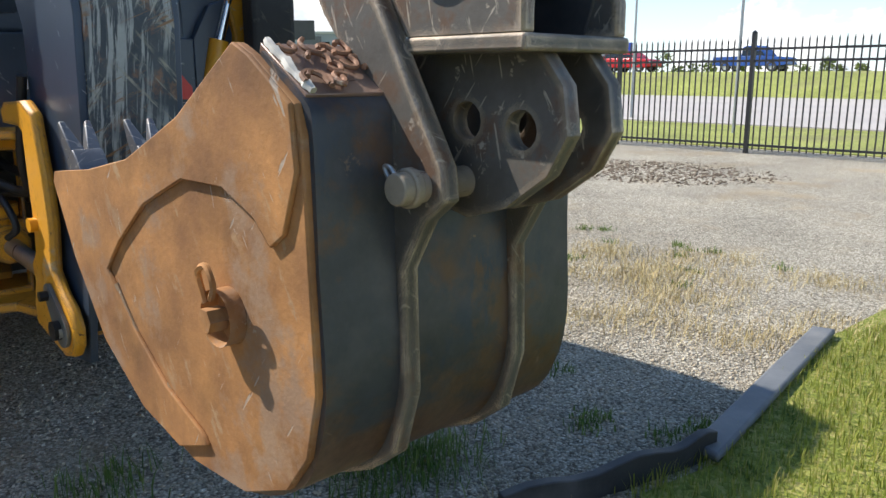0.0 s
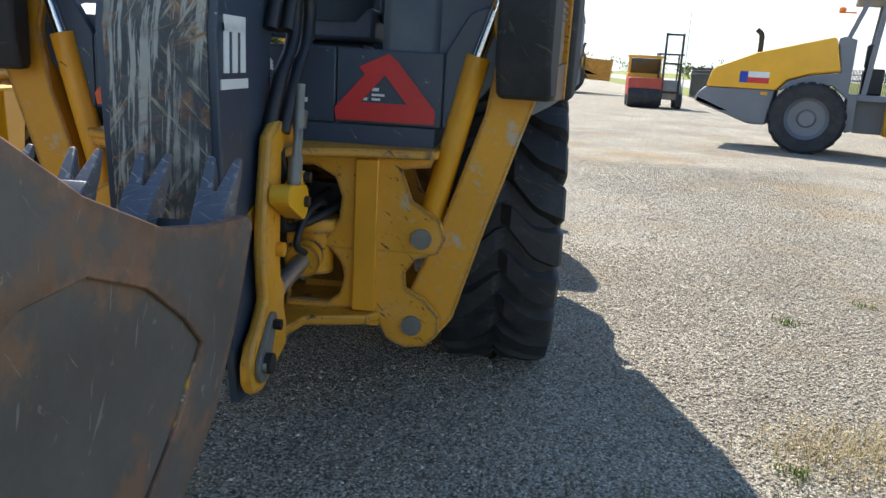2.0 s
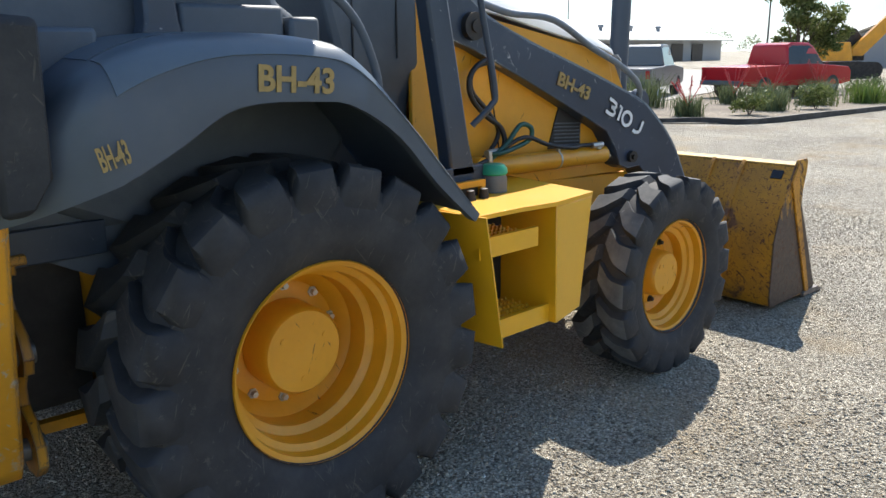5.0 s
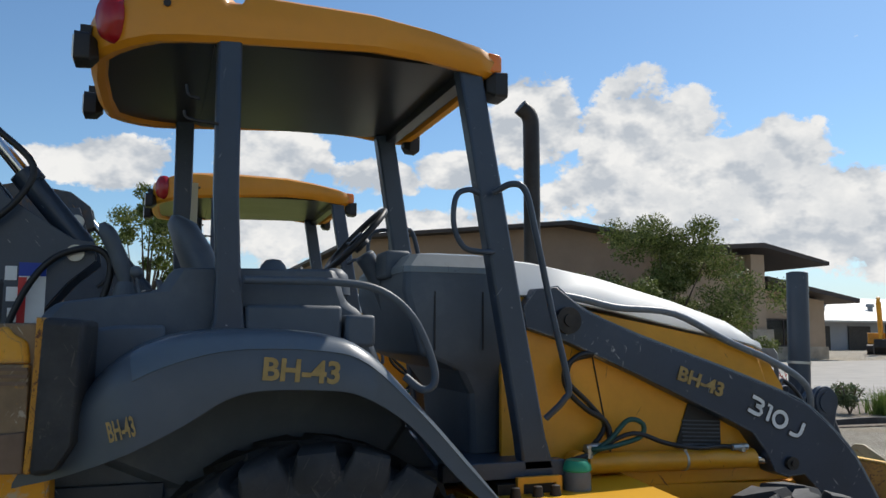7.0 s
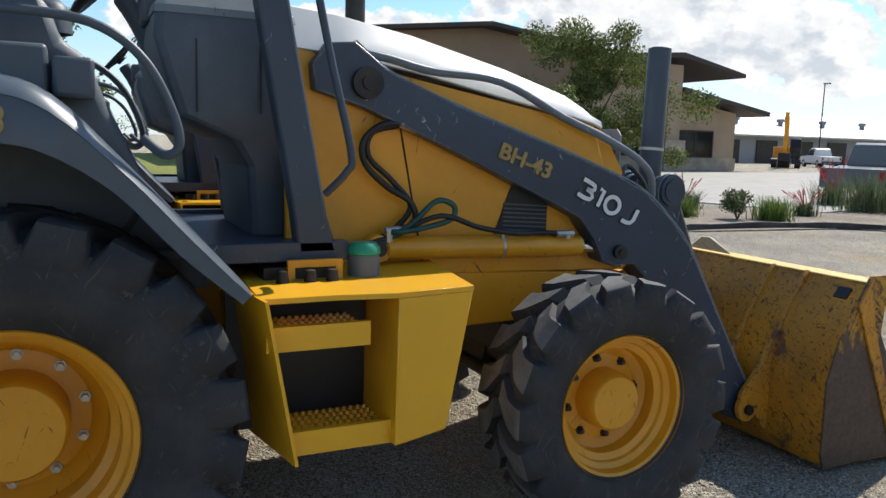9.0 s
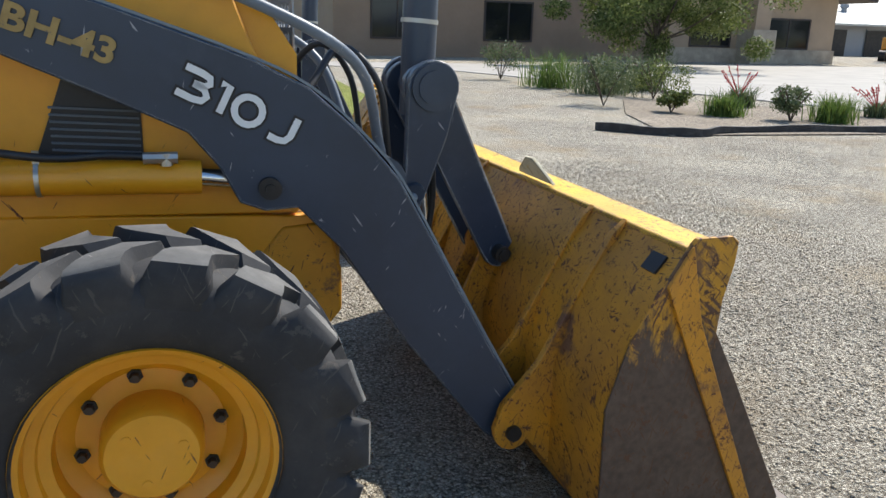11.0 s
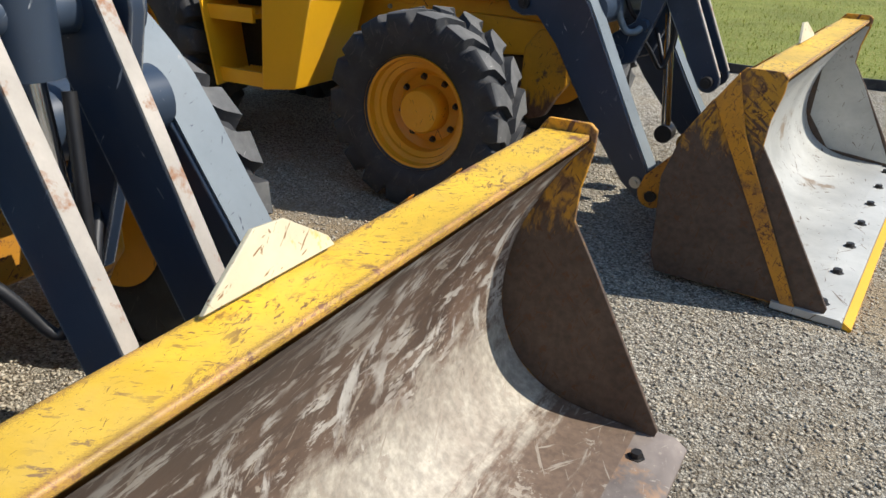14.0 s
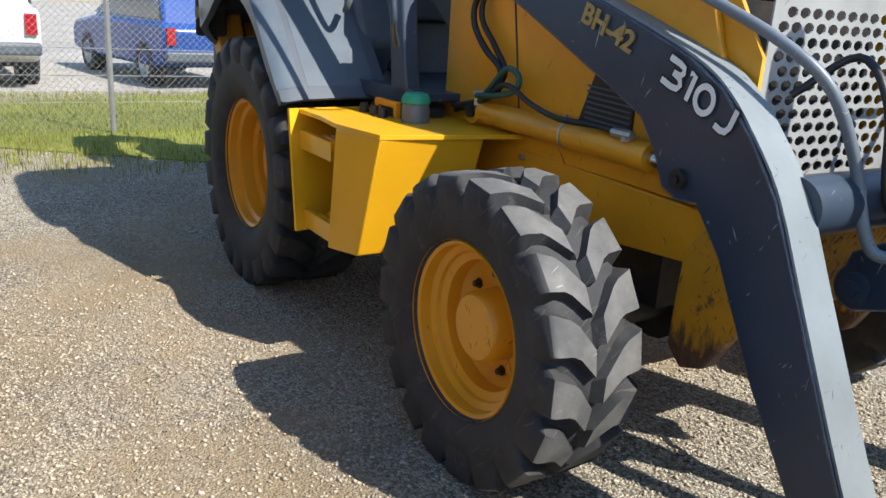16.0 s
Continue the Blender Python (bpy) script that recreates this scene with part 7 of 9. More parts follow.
# the second machine stands beside the first
loader_two = copy_thing(loader, pose(0.205, 3.62, 0, 0, 0, -1.0))
for ob in loader_two.children:
    if ob.name.startswith("loader_bucket"):
        for piece in ob.children:
            if piece.name.startswith("bucket_lining"):
                piece.data = piece.data.copy()
                piece.data.materials[0] = m_lining_bright
            if piece.name.startswith("cutting_edge"):
                piece.data = piece.data.copy()
                piece.data.materials[0] = m_lining_bright
        bm = B()
        prism(bm, [(4.050, 0.008), (4.081, -0.001), (4.081, 0.014), (4.050, 0.0355)], "y", -1.122, 1.122)
        part("edge_paint", bm, m_yellow_clean, ob, "yellow paint left on the lip")
        bm = B()
        prism(bm, [(3.60, 0.88), (3.69, 0.88), (3.665, 0.76), (3.66, 0.66), (3.74, 0.52), (3.96, 0.06), (3.62, 0.10), (3.49, 0.30), (3.50, 0.60)], "y", 1.082, 1.0865)
        part("inner_side", bm, m_lining_bright, ob, "pale bare inner face of side plate")
        # a wider bucket, turned a little
        ob.matrix_basis = pose(0.205, 3.62, 0, 0, 0, -1.0).inverted() @ Matrix.Translation((3.645, 2.37, 0)) @ Matrix.Rotation(radians(-4.5), 4, "Z") @ Matrix.Diagonal((1.1, 1.11, 1, 1)) @ Matrix.Translation((-3.34, 1.10, 0))
GLYPHS = ([(0.0, 0.077), (0.045, 0.078), (0.068, 0.074), (0.074, 0.060), (0.062, 0.047), (0.034, 0.044)], [(0.034, 0.044), (0.066, 0.040), (0.079, 0.024), (0.070, 0.009), (0.046, 0.004), (0.0, 0.005)],
          [(0.100, 0.076), (0.124, 0.078), (0.124, 0.0)], [(0.192 + 0.038 * math.sin(2 * math.pi * k / 16), 0.040 + 0.038 * math.cos(2 * math.pi * k / 16)) for k in range(17)], [(0.322, 0.080), (0.322, 0.026), (0.312, 0.008), (0.292, 0.002), (0.266, 0.003)])


def strokes(name, width, mat, parent, m, label):
    """The figures 310J as flat ribbons of one width."""
    bm = B()
    for g in GLYPHS:
        line = [Vector((x, z, 0)) for x, z in g]
        sides = []
        for i, p in enumerate(line):
            d = (line[min(i + 1, len(line) - 1)] - line[max(i - 1, 0)]).normalized()
            if len(g) == 17 and i in (0, 16):
                d = Vector((1, 0, 0))
            n = Vector((-d.y, d.x, 0)) * width / 2
            grow = d * (width / 2 - 0.0095)
            q = p - grow if i == 0 and len(g) != 17 else p + grow if i == len(line) - 1 and len(g) != 17 else p
            sides.append([m @ (q - n), m @ (q + n)])
        loft(bm, sides)
    return part(name, bm, mat, parent, label, smooth=0)


for ob, num, dx, dz in ((loader, "BH-43", 0.0, 0.0), (loader_two, "BH-42", 0.10, 0.012)):
    place = on_right(2.222 + dx, 0.0, 1.300 + dz, -26.5 + 40 * dx)
    for width, y, mat, lab, nm in ((0.032, -0.5385, m_black, "dark outline of the model number", "number_outline"), (0.019, -0.5405, m_white, "white model number on the arm", "model_number")):
        for ob2 in (strokes(nm, width, mat, ob, place, lab),):
            for v in ob2.data.vertices:
                v.co.y += y - flare(v.co.x)
    ob2 = lettering("fleet_number", num, 0.092, m_stencil, ob, Matrix.Identity(4), "stencilled ochre fleet number", bold=0.003, depth=0.003)
    ob2.data.transform(on_right(1.815 + dx, -0.5400, 1.462 + dz, -20) @ Matrix.Diagonal((1.15, 1, 1, 1)))
    for v in ob2.data.vertices:
        v.co.y -= flare(v.co.x)
    lettering("fleet_number", num, 0.100, m_stencil, ob, on_right(-0.225, -1.112, 1.525, -4), "stencilled ochre fleet number", bold=0.003)
    lettering("fleet_number", num, 0.085, m_stencil, ob, on_right(-0.668, -1.119, 1.345, 14) @ Matrix.Diagonal((0.36, 1, 1, 1)), "small stencilled ochre fleet number", bold=0.002)

# ---- fences ----
fence = thing("iron_fence", "black wrought iron picket fence along the yard", "fence")
PANEL, FY = 2.45, -11.42
post_src = picket_src = rail_src = None
far_bm = bmesh.new()
for k in range(-7, 18):
    x = 1.62 + PANEL * k
    if post_src is None:
        bm = box(bmesh.new(), -0.032, 0.032, -0.032, 0.032, 0, 1.88)
        lathe_z(bm, [(0.042, 1.88), (0.042, 1.90), (0.0, 1.93)], 8)
        post_src = part("post", bm, m_fence, fence, at=Matrix.Translation((x, FY, 0)))
        bm = box(bmesh.new(), 0.033, PANEL - 0.033, -0.016, 0.016, -0.018, 0.018)
        rail_src = part("rail", bm, m_fence, fence, at=Matrix.Translation((x, FY, 0.14)))
    else:
        shared("post", post_src, fence, Matrix.Translation((x, FY, 0)))
        shared("rail", rail_src, fence, Matrix.Translation((x, FY, 0.14)))
    for z in (1.46, 1.64):
        shared("rail", rail_src, fence, Matrix.Translation((x, FY, z)))
    for i in range(1, 23):
        px = x + PANEL * i / 23
        if -1.0 < px < 13.5:
            if picket_src is None:
                bm = box(bmesh.new(), -0.0095, 0.0095, -0.0095, 0.0095, 0.06, 1.78)
                rod(bm, (0, 0, 1.78), (0, 0, 1.83), 0.0095, 4, 0.001)
                picket_src = part("picket", bm, m_fence, fence, smooth=0, at=Matrix.Translation((px, FY, 0)))
            else:
                shared("picket", picket_src, fence, Matrix.Translation((px, FY, 0)))
        else:
            box(far_bm, px - 0.0095, px + 0.0095, FY - 0.0095, FY + 0.0095, 0.06, 1.80)
tagged(part("pickets_beyond", far_bm, m_fence, fence, smooth=0), kind="stuff")

notice = thing("fence_notice", "small yellow notice wired to the iron fence", "sign")
part("board", box(bmesh.new(), 15.1, 15.42, FY + 0.03, FY + 0.045, 1.62, 2.0), m_yellow_clean, notice)
for k in range(3):
    part("writing_bar", box(bmesh.new(), 15.15, 15.37 - 0.05 * k, FY + 0.0455, FY + 0.049, 1.70 + 0.09 * k, 1.735 + 0.09 * k), m_black, notice)

link_fence = thing("chain_link_fence", "galvanised chain-link fence on steel posts", "fence")
FX = -4.78
psrc = None
for k in range(6):
    y = 2.83 + 3.0 * (k - 1)
    if psrc is None:
        bm = rod(bmesh.new(), (0, 0, 0), (0, 0, 1.82), 0.03, 12)
        lathe_z(bm, [(0.034, 1.80), (0.036, 1.83), (0.0, 1.86)], 12)
        psrc = part("post", bm, m_galv, link_fence, at=Matrix.Translation((FX, y, 0)))
    else:
        shared("post", psrc, link_fence, Matrix.Translation((FX, y, 0)))
bm = bmesh.new()
rod(bm, (FX, -0.2, 1.80), (FX, 14.9, 1.80), 0.02, 8)
part("top_rail", bm, m_galv, link_fence)
bm = bmesh.new()
n = 190
for i in range(-24, n):
    for d in (1, -1):
        y0 = -0.2 + 0.07 * i
        p = Vector((FX + 0.028 + 0.003 * d, y0 if d > 0 else y0 + 1.72, 0.04))
        q = Vector((FX + 0.028 + 0.003 * d, y0 + 1.72 if d > 0 else y0, 1.76))
        lo, hi = -0.2, 14.9
        a, b = (p.y, p.z), (q.y, q.z)
        t0 = max(0.0, min((lo - p.y) / (q.y - p.y), (hi - p.y) / (q.y - p.y)))
        t1 = min(1.0, max((lo - p.y) / (q.y - p.y), (hi - p.y) / (q.y - p.y)))
        if t1 - t0 > 0.02:
            rod(bm, p.lerp(q, t0), p.lerp(q, t1), 0.0022, 3)
tagged(part("wire_mesh", bm, m_galv, link_fence, smooth=0), kind="stuff")
for z in (0.25, 0.55, 0.85):
    bm = rod(bmesh.new(), (FX - 0.7, -0.5, z), (FX - 0.7, 14.9, z), 0.004, 4)
    part("strand", bm, m_galv, link_fence)

# ---- edging strips and loose ground cover ----
def strip(name, pts, h, w, mat, label):
    bm = bmesh.new()
    line = smooth_line([(x, y, 0) for x, y in pts], 4)
    secs = []
    for i, p in enumerate(line):
        d = (line[min(i + 1, len(line) - 1)] - line[max(i - 1, 0)]).normalized()
        s_ = Vector((-d.y, d.x, 0)) * w / 2
        wob = 0.012 * math.sin(i * 1.3)
        secs.append([p - s_, p - s_ + Vector((0, 0, h + wob)), p + s_ + Vector((0, 0, h + wob)), p + s_])
    loft(bm, secs, closed=True, caps=True)
    return tagged(part(name, bm, mat, None, bevel=0.004), label, "garden edging")


strip("edging_strip", [(-2.75, -0.55), (-2.85, -0.86), (-2.93, -1.15), (-2.97, -1.36)], 0.09, 0.035, m_edging, "upright black plastic lawn edging strip")
bm = bmesh.new()
prism(bm, [(-3.035, -1.27), (-2.925, -1.30), (-2.72, -2.84), (-2.82, -2.87)], "z", 0.02, 0.055)
tagged(part("edging_board", bm, m_plank, None, bevel=0.012), "flat grey edging board lying at the lawn", "edging board")
strip("edging_strip", [(-2.6, 8.2), (0, 7.9), (3.2, 7.72), (5.6, 7.74), (5.95, 7.95)], 0.10, 0.03, m_edging, "black plastic edging round the lawn")
strip("edging_strip", [(8.6, 8.3), (9.3, 7.6), (9.9, 7.35), (10.6, 7.55), (12.2, 7.55), (13.6, 7.25), (15.0, 6.4), (15.8, 5.1), (20, 4.6), (28.5, 3.9)], 0.13, 0.05, m_edging, "black edging round the planting bed")


def scatter(name, n, area, size, mat, label, seed, flat=0.6, keep=None):
    """Many small angular stones in one mesh."""
    r = np.random.RandomState(seed)
    (x0, x1), (y0, y1) = area
    c = np.stack([r.uniform(x0, x1, n), r.uniform(y0, y1, n)], 1)
    if keep is not None:
        c = c[keep(c, r)]
        n = len(c)
    s = r.uniform(size[0], size[1], n) * r.uniform(0.7, 1.3, n)
    base = np.array([(1, 0, 0), (0, 1, 0), (-1, 0, 0), (0, -1, 0), (0.25, 0.2, 1), (-0.1, -0.15, -0.7)], float)
    v = base[None] * r.uniform(0.65, 1.25, (n, 6, 1)) + r.normal(0, 0.16, (n, 6, 3))
    v[:, :, 2] *= flat
    a = r.uniform(0, 6.28, n)
    ca, sa = np.cos(a)[:, None], np.sin(a)[:, None]
    x = v[:, :, 0] * ca - v[:, :, 1] * sa
    y = v[:, :, 0] * sa + v[:, :, 1] * ca
    v[:, :, 0], v[:, :, 1] = x, y
    v = v * s[:, None, None]
    v[:, :, 0] += c[:, 0:1]
    v[:, :, 1] += c[:, 1:2]
    v[:, :, 2] += 0.25 * s[:, None]
    f0 = np.array([(0, 1, 4), (1, 2, 4), (2, 3, 4), (3, 0, 4), (1, 0, 5), (2, 1, 5), (3, 2, 5), (0, 3, 5)])
    f = (f0[None] + 6 * np.arange(n)[:, None, None]).reshape(-1, 3)
    return numpy_mesh(name, v.reshape(-1, 3), f, mat, label, "gravel stones")


def numpy_mesh(name, v, f, mat, label, category, kind="stuff", parent=None):
    me = bpy.data.meshes.new(name)
    me.vertices.add(len(v))
    me.vertices.foreach_set("co", np.ascontiguousarray(v, dtype=np.float32).ravel())
    k = f.shape[1]
    me.loops.add(f.size)
    me.loops.foreach_set("vertex_index", np.ascontiguousarray(f, dtype=np.int32).ravel())
    me.polygons.add(len(f))
    me.polygons.foreach_set("loop_start", np.arange(0, f.size, k, dtype=np.int32))
    me.update(calc_edges=True)
    me.validate()
    me.materials.append(mat)
    ob = new(name, me)
    ob.parent = parent
    return tagged(ob, label, category if parent is None else "", kind=kind)


def island_material(name, cols, rough=0.9, trans=0.0):
    """Each loose piece takes its own tone."""
    mat = bpy.data.materials.new(name)
    mat.use_nodes = True
    nt = mat.node_tree
    bs = nt.nodes["Principled BSDF"]
    bs.inputs["Roughness"].default_value = rough
    bs.inputs["Specular IOR Level"].default_value = 0.2
    g = nt.nodes.new("ShaderNodeNewGeometry")
    rp = nt.nodes.new("ShaderNodeValToRGB")
    el = rp.color_ramp.elements
    el[0].color, el[1].color = (*cols[0], 1), (*cols[-1], 1)
    for i, c in enumerate(cols[1:-1]):
        e = el.new((i + 1) / (len(cols) - 1))
        e.color = (*c, 1)
    nt.links.new(g.outputs["Random Per Island"], rp.inputs[0])
    nt.links.new(rp.outputs[0], bs.inputs["Base Color"])
    if trans:
        tl = nt.nodes.new("ShaderNodeBsdfTranslucent")
        nt.links.new(rp.outputs[0], tl.inputs["Color"])
        mx = nt.nodes.new("ShaderNodeMixShader")
        mx.inputs[0].default_value = trans
        nt.links.new(bs.outputs[0], mx.inputs[1])
        nt.links.new(tl.outputs[0], mx.inputs[2])
        nt.links.new(mx.outputs[0], nt.nodes["Material Output"].inputs[0])
    return mat


m_chips = island_material("gravel_chips", ((0.24, 0.205, 0.16), (0.38, 0.33, 0.255), (0.48, 0.43, 0.34), (0.45, 0.37, 0.26), (0.58, 0.525, 0.43)))


def fade(c, r, x0, x1, y0, y1, w):
    """Fewer towards the rim of a stretch of ground."""
    d = np.minimum(np.minimum(c[:, 0] - x0, x1 - c[:, 0]), np.minimum(c[:, 1] - y0, y1 - c[:, 1]))
    return r.uniform(0, w, len(c)) < d


def not_lawn(c, r):
    x, y = c[:, 0], c[:, 1]
    return ~((x < -2.95) & (y < -0.6)) & ~((x < -2.3) & (y > 1.6))


scatter("gravel_stones", 75000, ((-4.6, 2.6), (-3.4, 1.6)), (0.004, 0.0095), m_chips, "loose grey gravel stones", 3, keep=lambda c, r: not_lawn(c, r) & fade(c, r, -4.6, 2.6, -3.4, 1.6, 0.7))
scatter("gravel_stones", 90000, ((-0.6, 7.4), (-1.6, 5.8)), (0.004, 0.0105), m_chips, "loose grey gravel stones", 4, keep=lambda c, r: fade(c, r, -0.6, 7.4, -1.6, 5.8, 1.2))
scatter("gravel_stones", 62000, ((-1.0, 9.0), (-5.5, -1.4)), (0.005, 0.0105), m_chips, "loose grey gravel stones", 5, keep=lambda c, r: fade(c, r, -1.0, 9.0, -5.5, -1.4, 1.8))
scatter("clods", 5000, ((-0.4, 3.2), (-10.2, -6.3)), (0.008, 0.026), island_material("soil_clods", ((0.10, 0.075, 0.055), (0.19, 0.145, 0.105), (0.27, 0.215, 0.16))), "dark crumbled soil clods on the gravel", 6,
        keep=lambda c, r: ((c[:, 0] - 1.4) / 1.6) ** 2 + ((c[:, 1] + 8.2) / 1.3) ** 2 < r.uniform(0.2, 1.2, len(c)))


def blades(name, n, sampler, h, w, mat, label, category, seed, lean=0.5, parent=None):
    """Grass blades: one bent triangle pair each."""
    r = np.random.RandomState(seed)
    c = sampler(r, n)
    n = len(c)
    a = r.uniform(0, 6.283, n)
    d = np.stack([np.cos(a), np.sin(a)], 1)
    hh = r.uniform(h[0], h[1], n)
    ln = r.uniform(0.1, lean, n) * hh
    side = np.stack([-d[:, 1], d[:, 0]], 1) * (r.uniform(w[0], w[1], n))[:, None]
    z0 = c[:, 2] if c.shape[1] > 2 else np.zeros(n)
    v = np.zeros((n, 5, 3))
    v[:, 0, :2], v[:, 1, :2] = c[:, :2] - side, c[:, :2] + side
    v[:, 0, 2] = v[:, 1, 2] = z0 - 0.005
    m = c[:, :2] + d * (ln * 0.35)[:, None]
    v[:, 2, :2], v[:, 3, :2] = m - side * 0.75, m + side * 0.75
    v[:, 2, 2] = v[:, 3, 2] = z0 + hh * 0.6
    v[:, 4, :2] = c[:, :2] + d * ln[:, None]
    v[:, 4, 2] = z0 + hh
    f0 = np.array([(0, 1, 3), (0, 3, 2), (2, 3, 4)])
    f = (f0[None] + 5 * np.arange(n)[:, None, None]).reshape(-1, 3)
    return numpy_mesh(name, v.reshape(-1, 3), f, mat, label, category, parent=parent)


def rect(x0, x1, y0, y1, keep=None):
    def go(r, n):
        c = np.stack([r.uniform(x0, x1, n), r.uniform(y0, y1, n)], 1)
        return c if keep is None else c[keep(c, r)]
    return go


def tufts(centres, spread):
    def go(r, n):
        c = np.array(centres)[r.randint(0, len(centres), n)]
        return c[:, :2] + r.normal(0, 1, (n, 2)) * spread
    return go


m_blades = island_material("lawn_blades", ((0.13, 0.165, 0.022), (0.23, 0.265, 0.04), (0.33, 0.335, 0.07), (0.43, 0.365, 0.13)), 0.6, 0.35)
m_dry = island_material("dry_grass", ((0.28, 0.21, 0.09), (0.46, 0.36, 0.17), (0.55, 0.46, 0.25)), 0.8)
m_weed = island_material("weed_leaves", ((0.07, 0.12, 0.025), (0.12, 0.19, 0.04), (0.20, 0.25, 0.07)), 0.6, 0.35)
blades("grass", 26000, rect(-4.6, -2.85, -4.8, -0.9, lambda c, r: c[:, 0] < -2.93 + r.normal(0, 0.05, len(c)) - 0.08 * np.sin(c[:, 1] * 3)), (0.02, 0.075), (0.0015, 0.003), m_blades, "short green lawn grass", "grass", 21)
blades("grass", 30000, rect(-9, 7.4, 7.75, 20, lambda c, r: (c[:, 0] < 5.9 + 0.05 * (c[:, 1] - 8)) & (r.uniform(0, 1, len(c)) < 5.0 / (c[:, 1] - 3))), (0.03, 0.07), (0.003, 0.008), m_blades, "mown lawn grass", "grass", 22)
blades("grass", 22000, rect(-8.4, -2.0, 1.2, 8.6, lambda c, r: c[:, 0] < -3.4 + 0.25 * c[:, 1] + r.normal(0, 0.25, len(c))), (0.03, 0.11), (0.002, 0.006), m_blades, "uneven grass along the fence", "grass", 23)
rt = np.random.RandomState(9)
dry_spots = [(-2.4 + rt.uniform(-0.4, 1.6), -2.0 - rt.uniform(0, 2.2)) for _ in range(26)] + [(-1.9, -2.9), (-1.6, -3.2), (-2.2, -2.5)]
blades("dry_grass", 7000, tufts(dry_spots, 0.13), (0.02, 0.07), (0.001, 0.0022), m_dry, "dry straw-coloured grass tufts in gravel", "dry grass", 24, lean=2.2)
green_spots = [(-2.75, -0.15), (-2.55, -0.3), (-2.9, 0.05), (-2.95, -0.35), (-3.0, 0.75), (-2.85, 0.95), (-2.6, -0.05), (-3.2, 0.55), (-2.33, -0.57), (-2.32, -0.41), (-2.32, -0.72), (-2.36, -0.62), (-1.78, 0.19), (-1.6, -1.37), (-1.45, -1.85)]
blades("weeds", 2600, tufts(green_spots, 0.09), (0.02, 0.10), (0.0015, 0.0035), m_weed, "green weed tufts growing through gravel", "weeds", 25, lean=0.9)
few = [(rt.uniform(-2.2, 1.5), rt.uniform(-4.5, -1.9)) for _ in range(26)] + [(rt.uniform(-3.2, -1.9), rt.uniform(-1.9, -1.2)) for _ in range(10)]
blades("weeds", 1600, tufts(few, 0.035), (0.015, 0.05), (0.002, 0.004), m_weed, "small green weeds in gravel", "weeds", 26, lean=1.2)
blades("dry_grass", 5000, rect(-4.4, -2.6, -0.7, 1.3, lambda c, r: r.uniform(0, 1, len(c)) < 0.55), (0.015, 0.05), (0.001, 0.002), m_dry, "thin dry grass in gravel", "dry grass", 27, lean=2.5)

# ---- plants ----
def leaf_cloud(name, centres, n, size, mat, parent, seed, label=""):
    """Many small leaves round clump centres (x, y, z, radius)."""
    r = np.random.RandomState(seed)
    cs = np.array(centres)
    i = r.randint(0, len(cs), n)
    d = r.normal(0, 1, (n, 3))
    d /= np.linalg.norm(d, axis=1)[:, None]
    c = cs[i, :3] + d * (cs[i, 3] * r.uniform(0.25, 1.05, n) ** 0.6)[:, None] * np.array([1, 1, 0.8])
    u = r.normal(0, 1, (n, 3))
    u /= np.linalg.norm(u, axis=1)[:, None]
    w = np.cross(u, d)
    w /= np.linalg.norm(w, axis=1)[:, None] + 1e-6
    s = r.uniform(size[0], size[1], n)[:, None]
    v = np.stack([c - u * s, c - w * s * 0.45, c + u * s, c + w * s * 0.45], 1)
    f = (np.array([(0, 1, 2, 3)])[None] + 4 * np.arange(n)[:, None, None]).reshape(-1, 4)
    return numpy_mesh(name, v.reshape(-1, 3), f, mat, label, "", kind="", parent=parent)


m_leaves = island_material("tree_leaves", ((0.05, 0.075, 0.018), (0.10, 0.13, 0.032), (0.16, 0.19, 0.055), (0.24, 0.26, 0.10)), 0.55, 0.35)
m_sage = island_material("sage_leaves", ((0.07, 0.10, 0.045), (0.12, 0.15, 0.07), (0.18, 0.20, 0.10)), 0.6, 0.3)


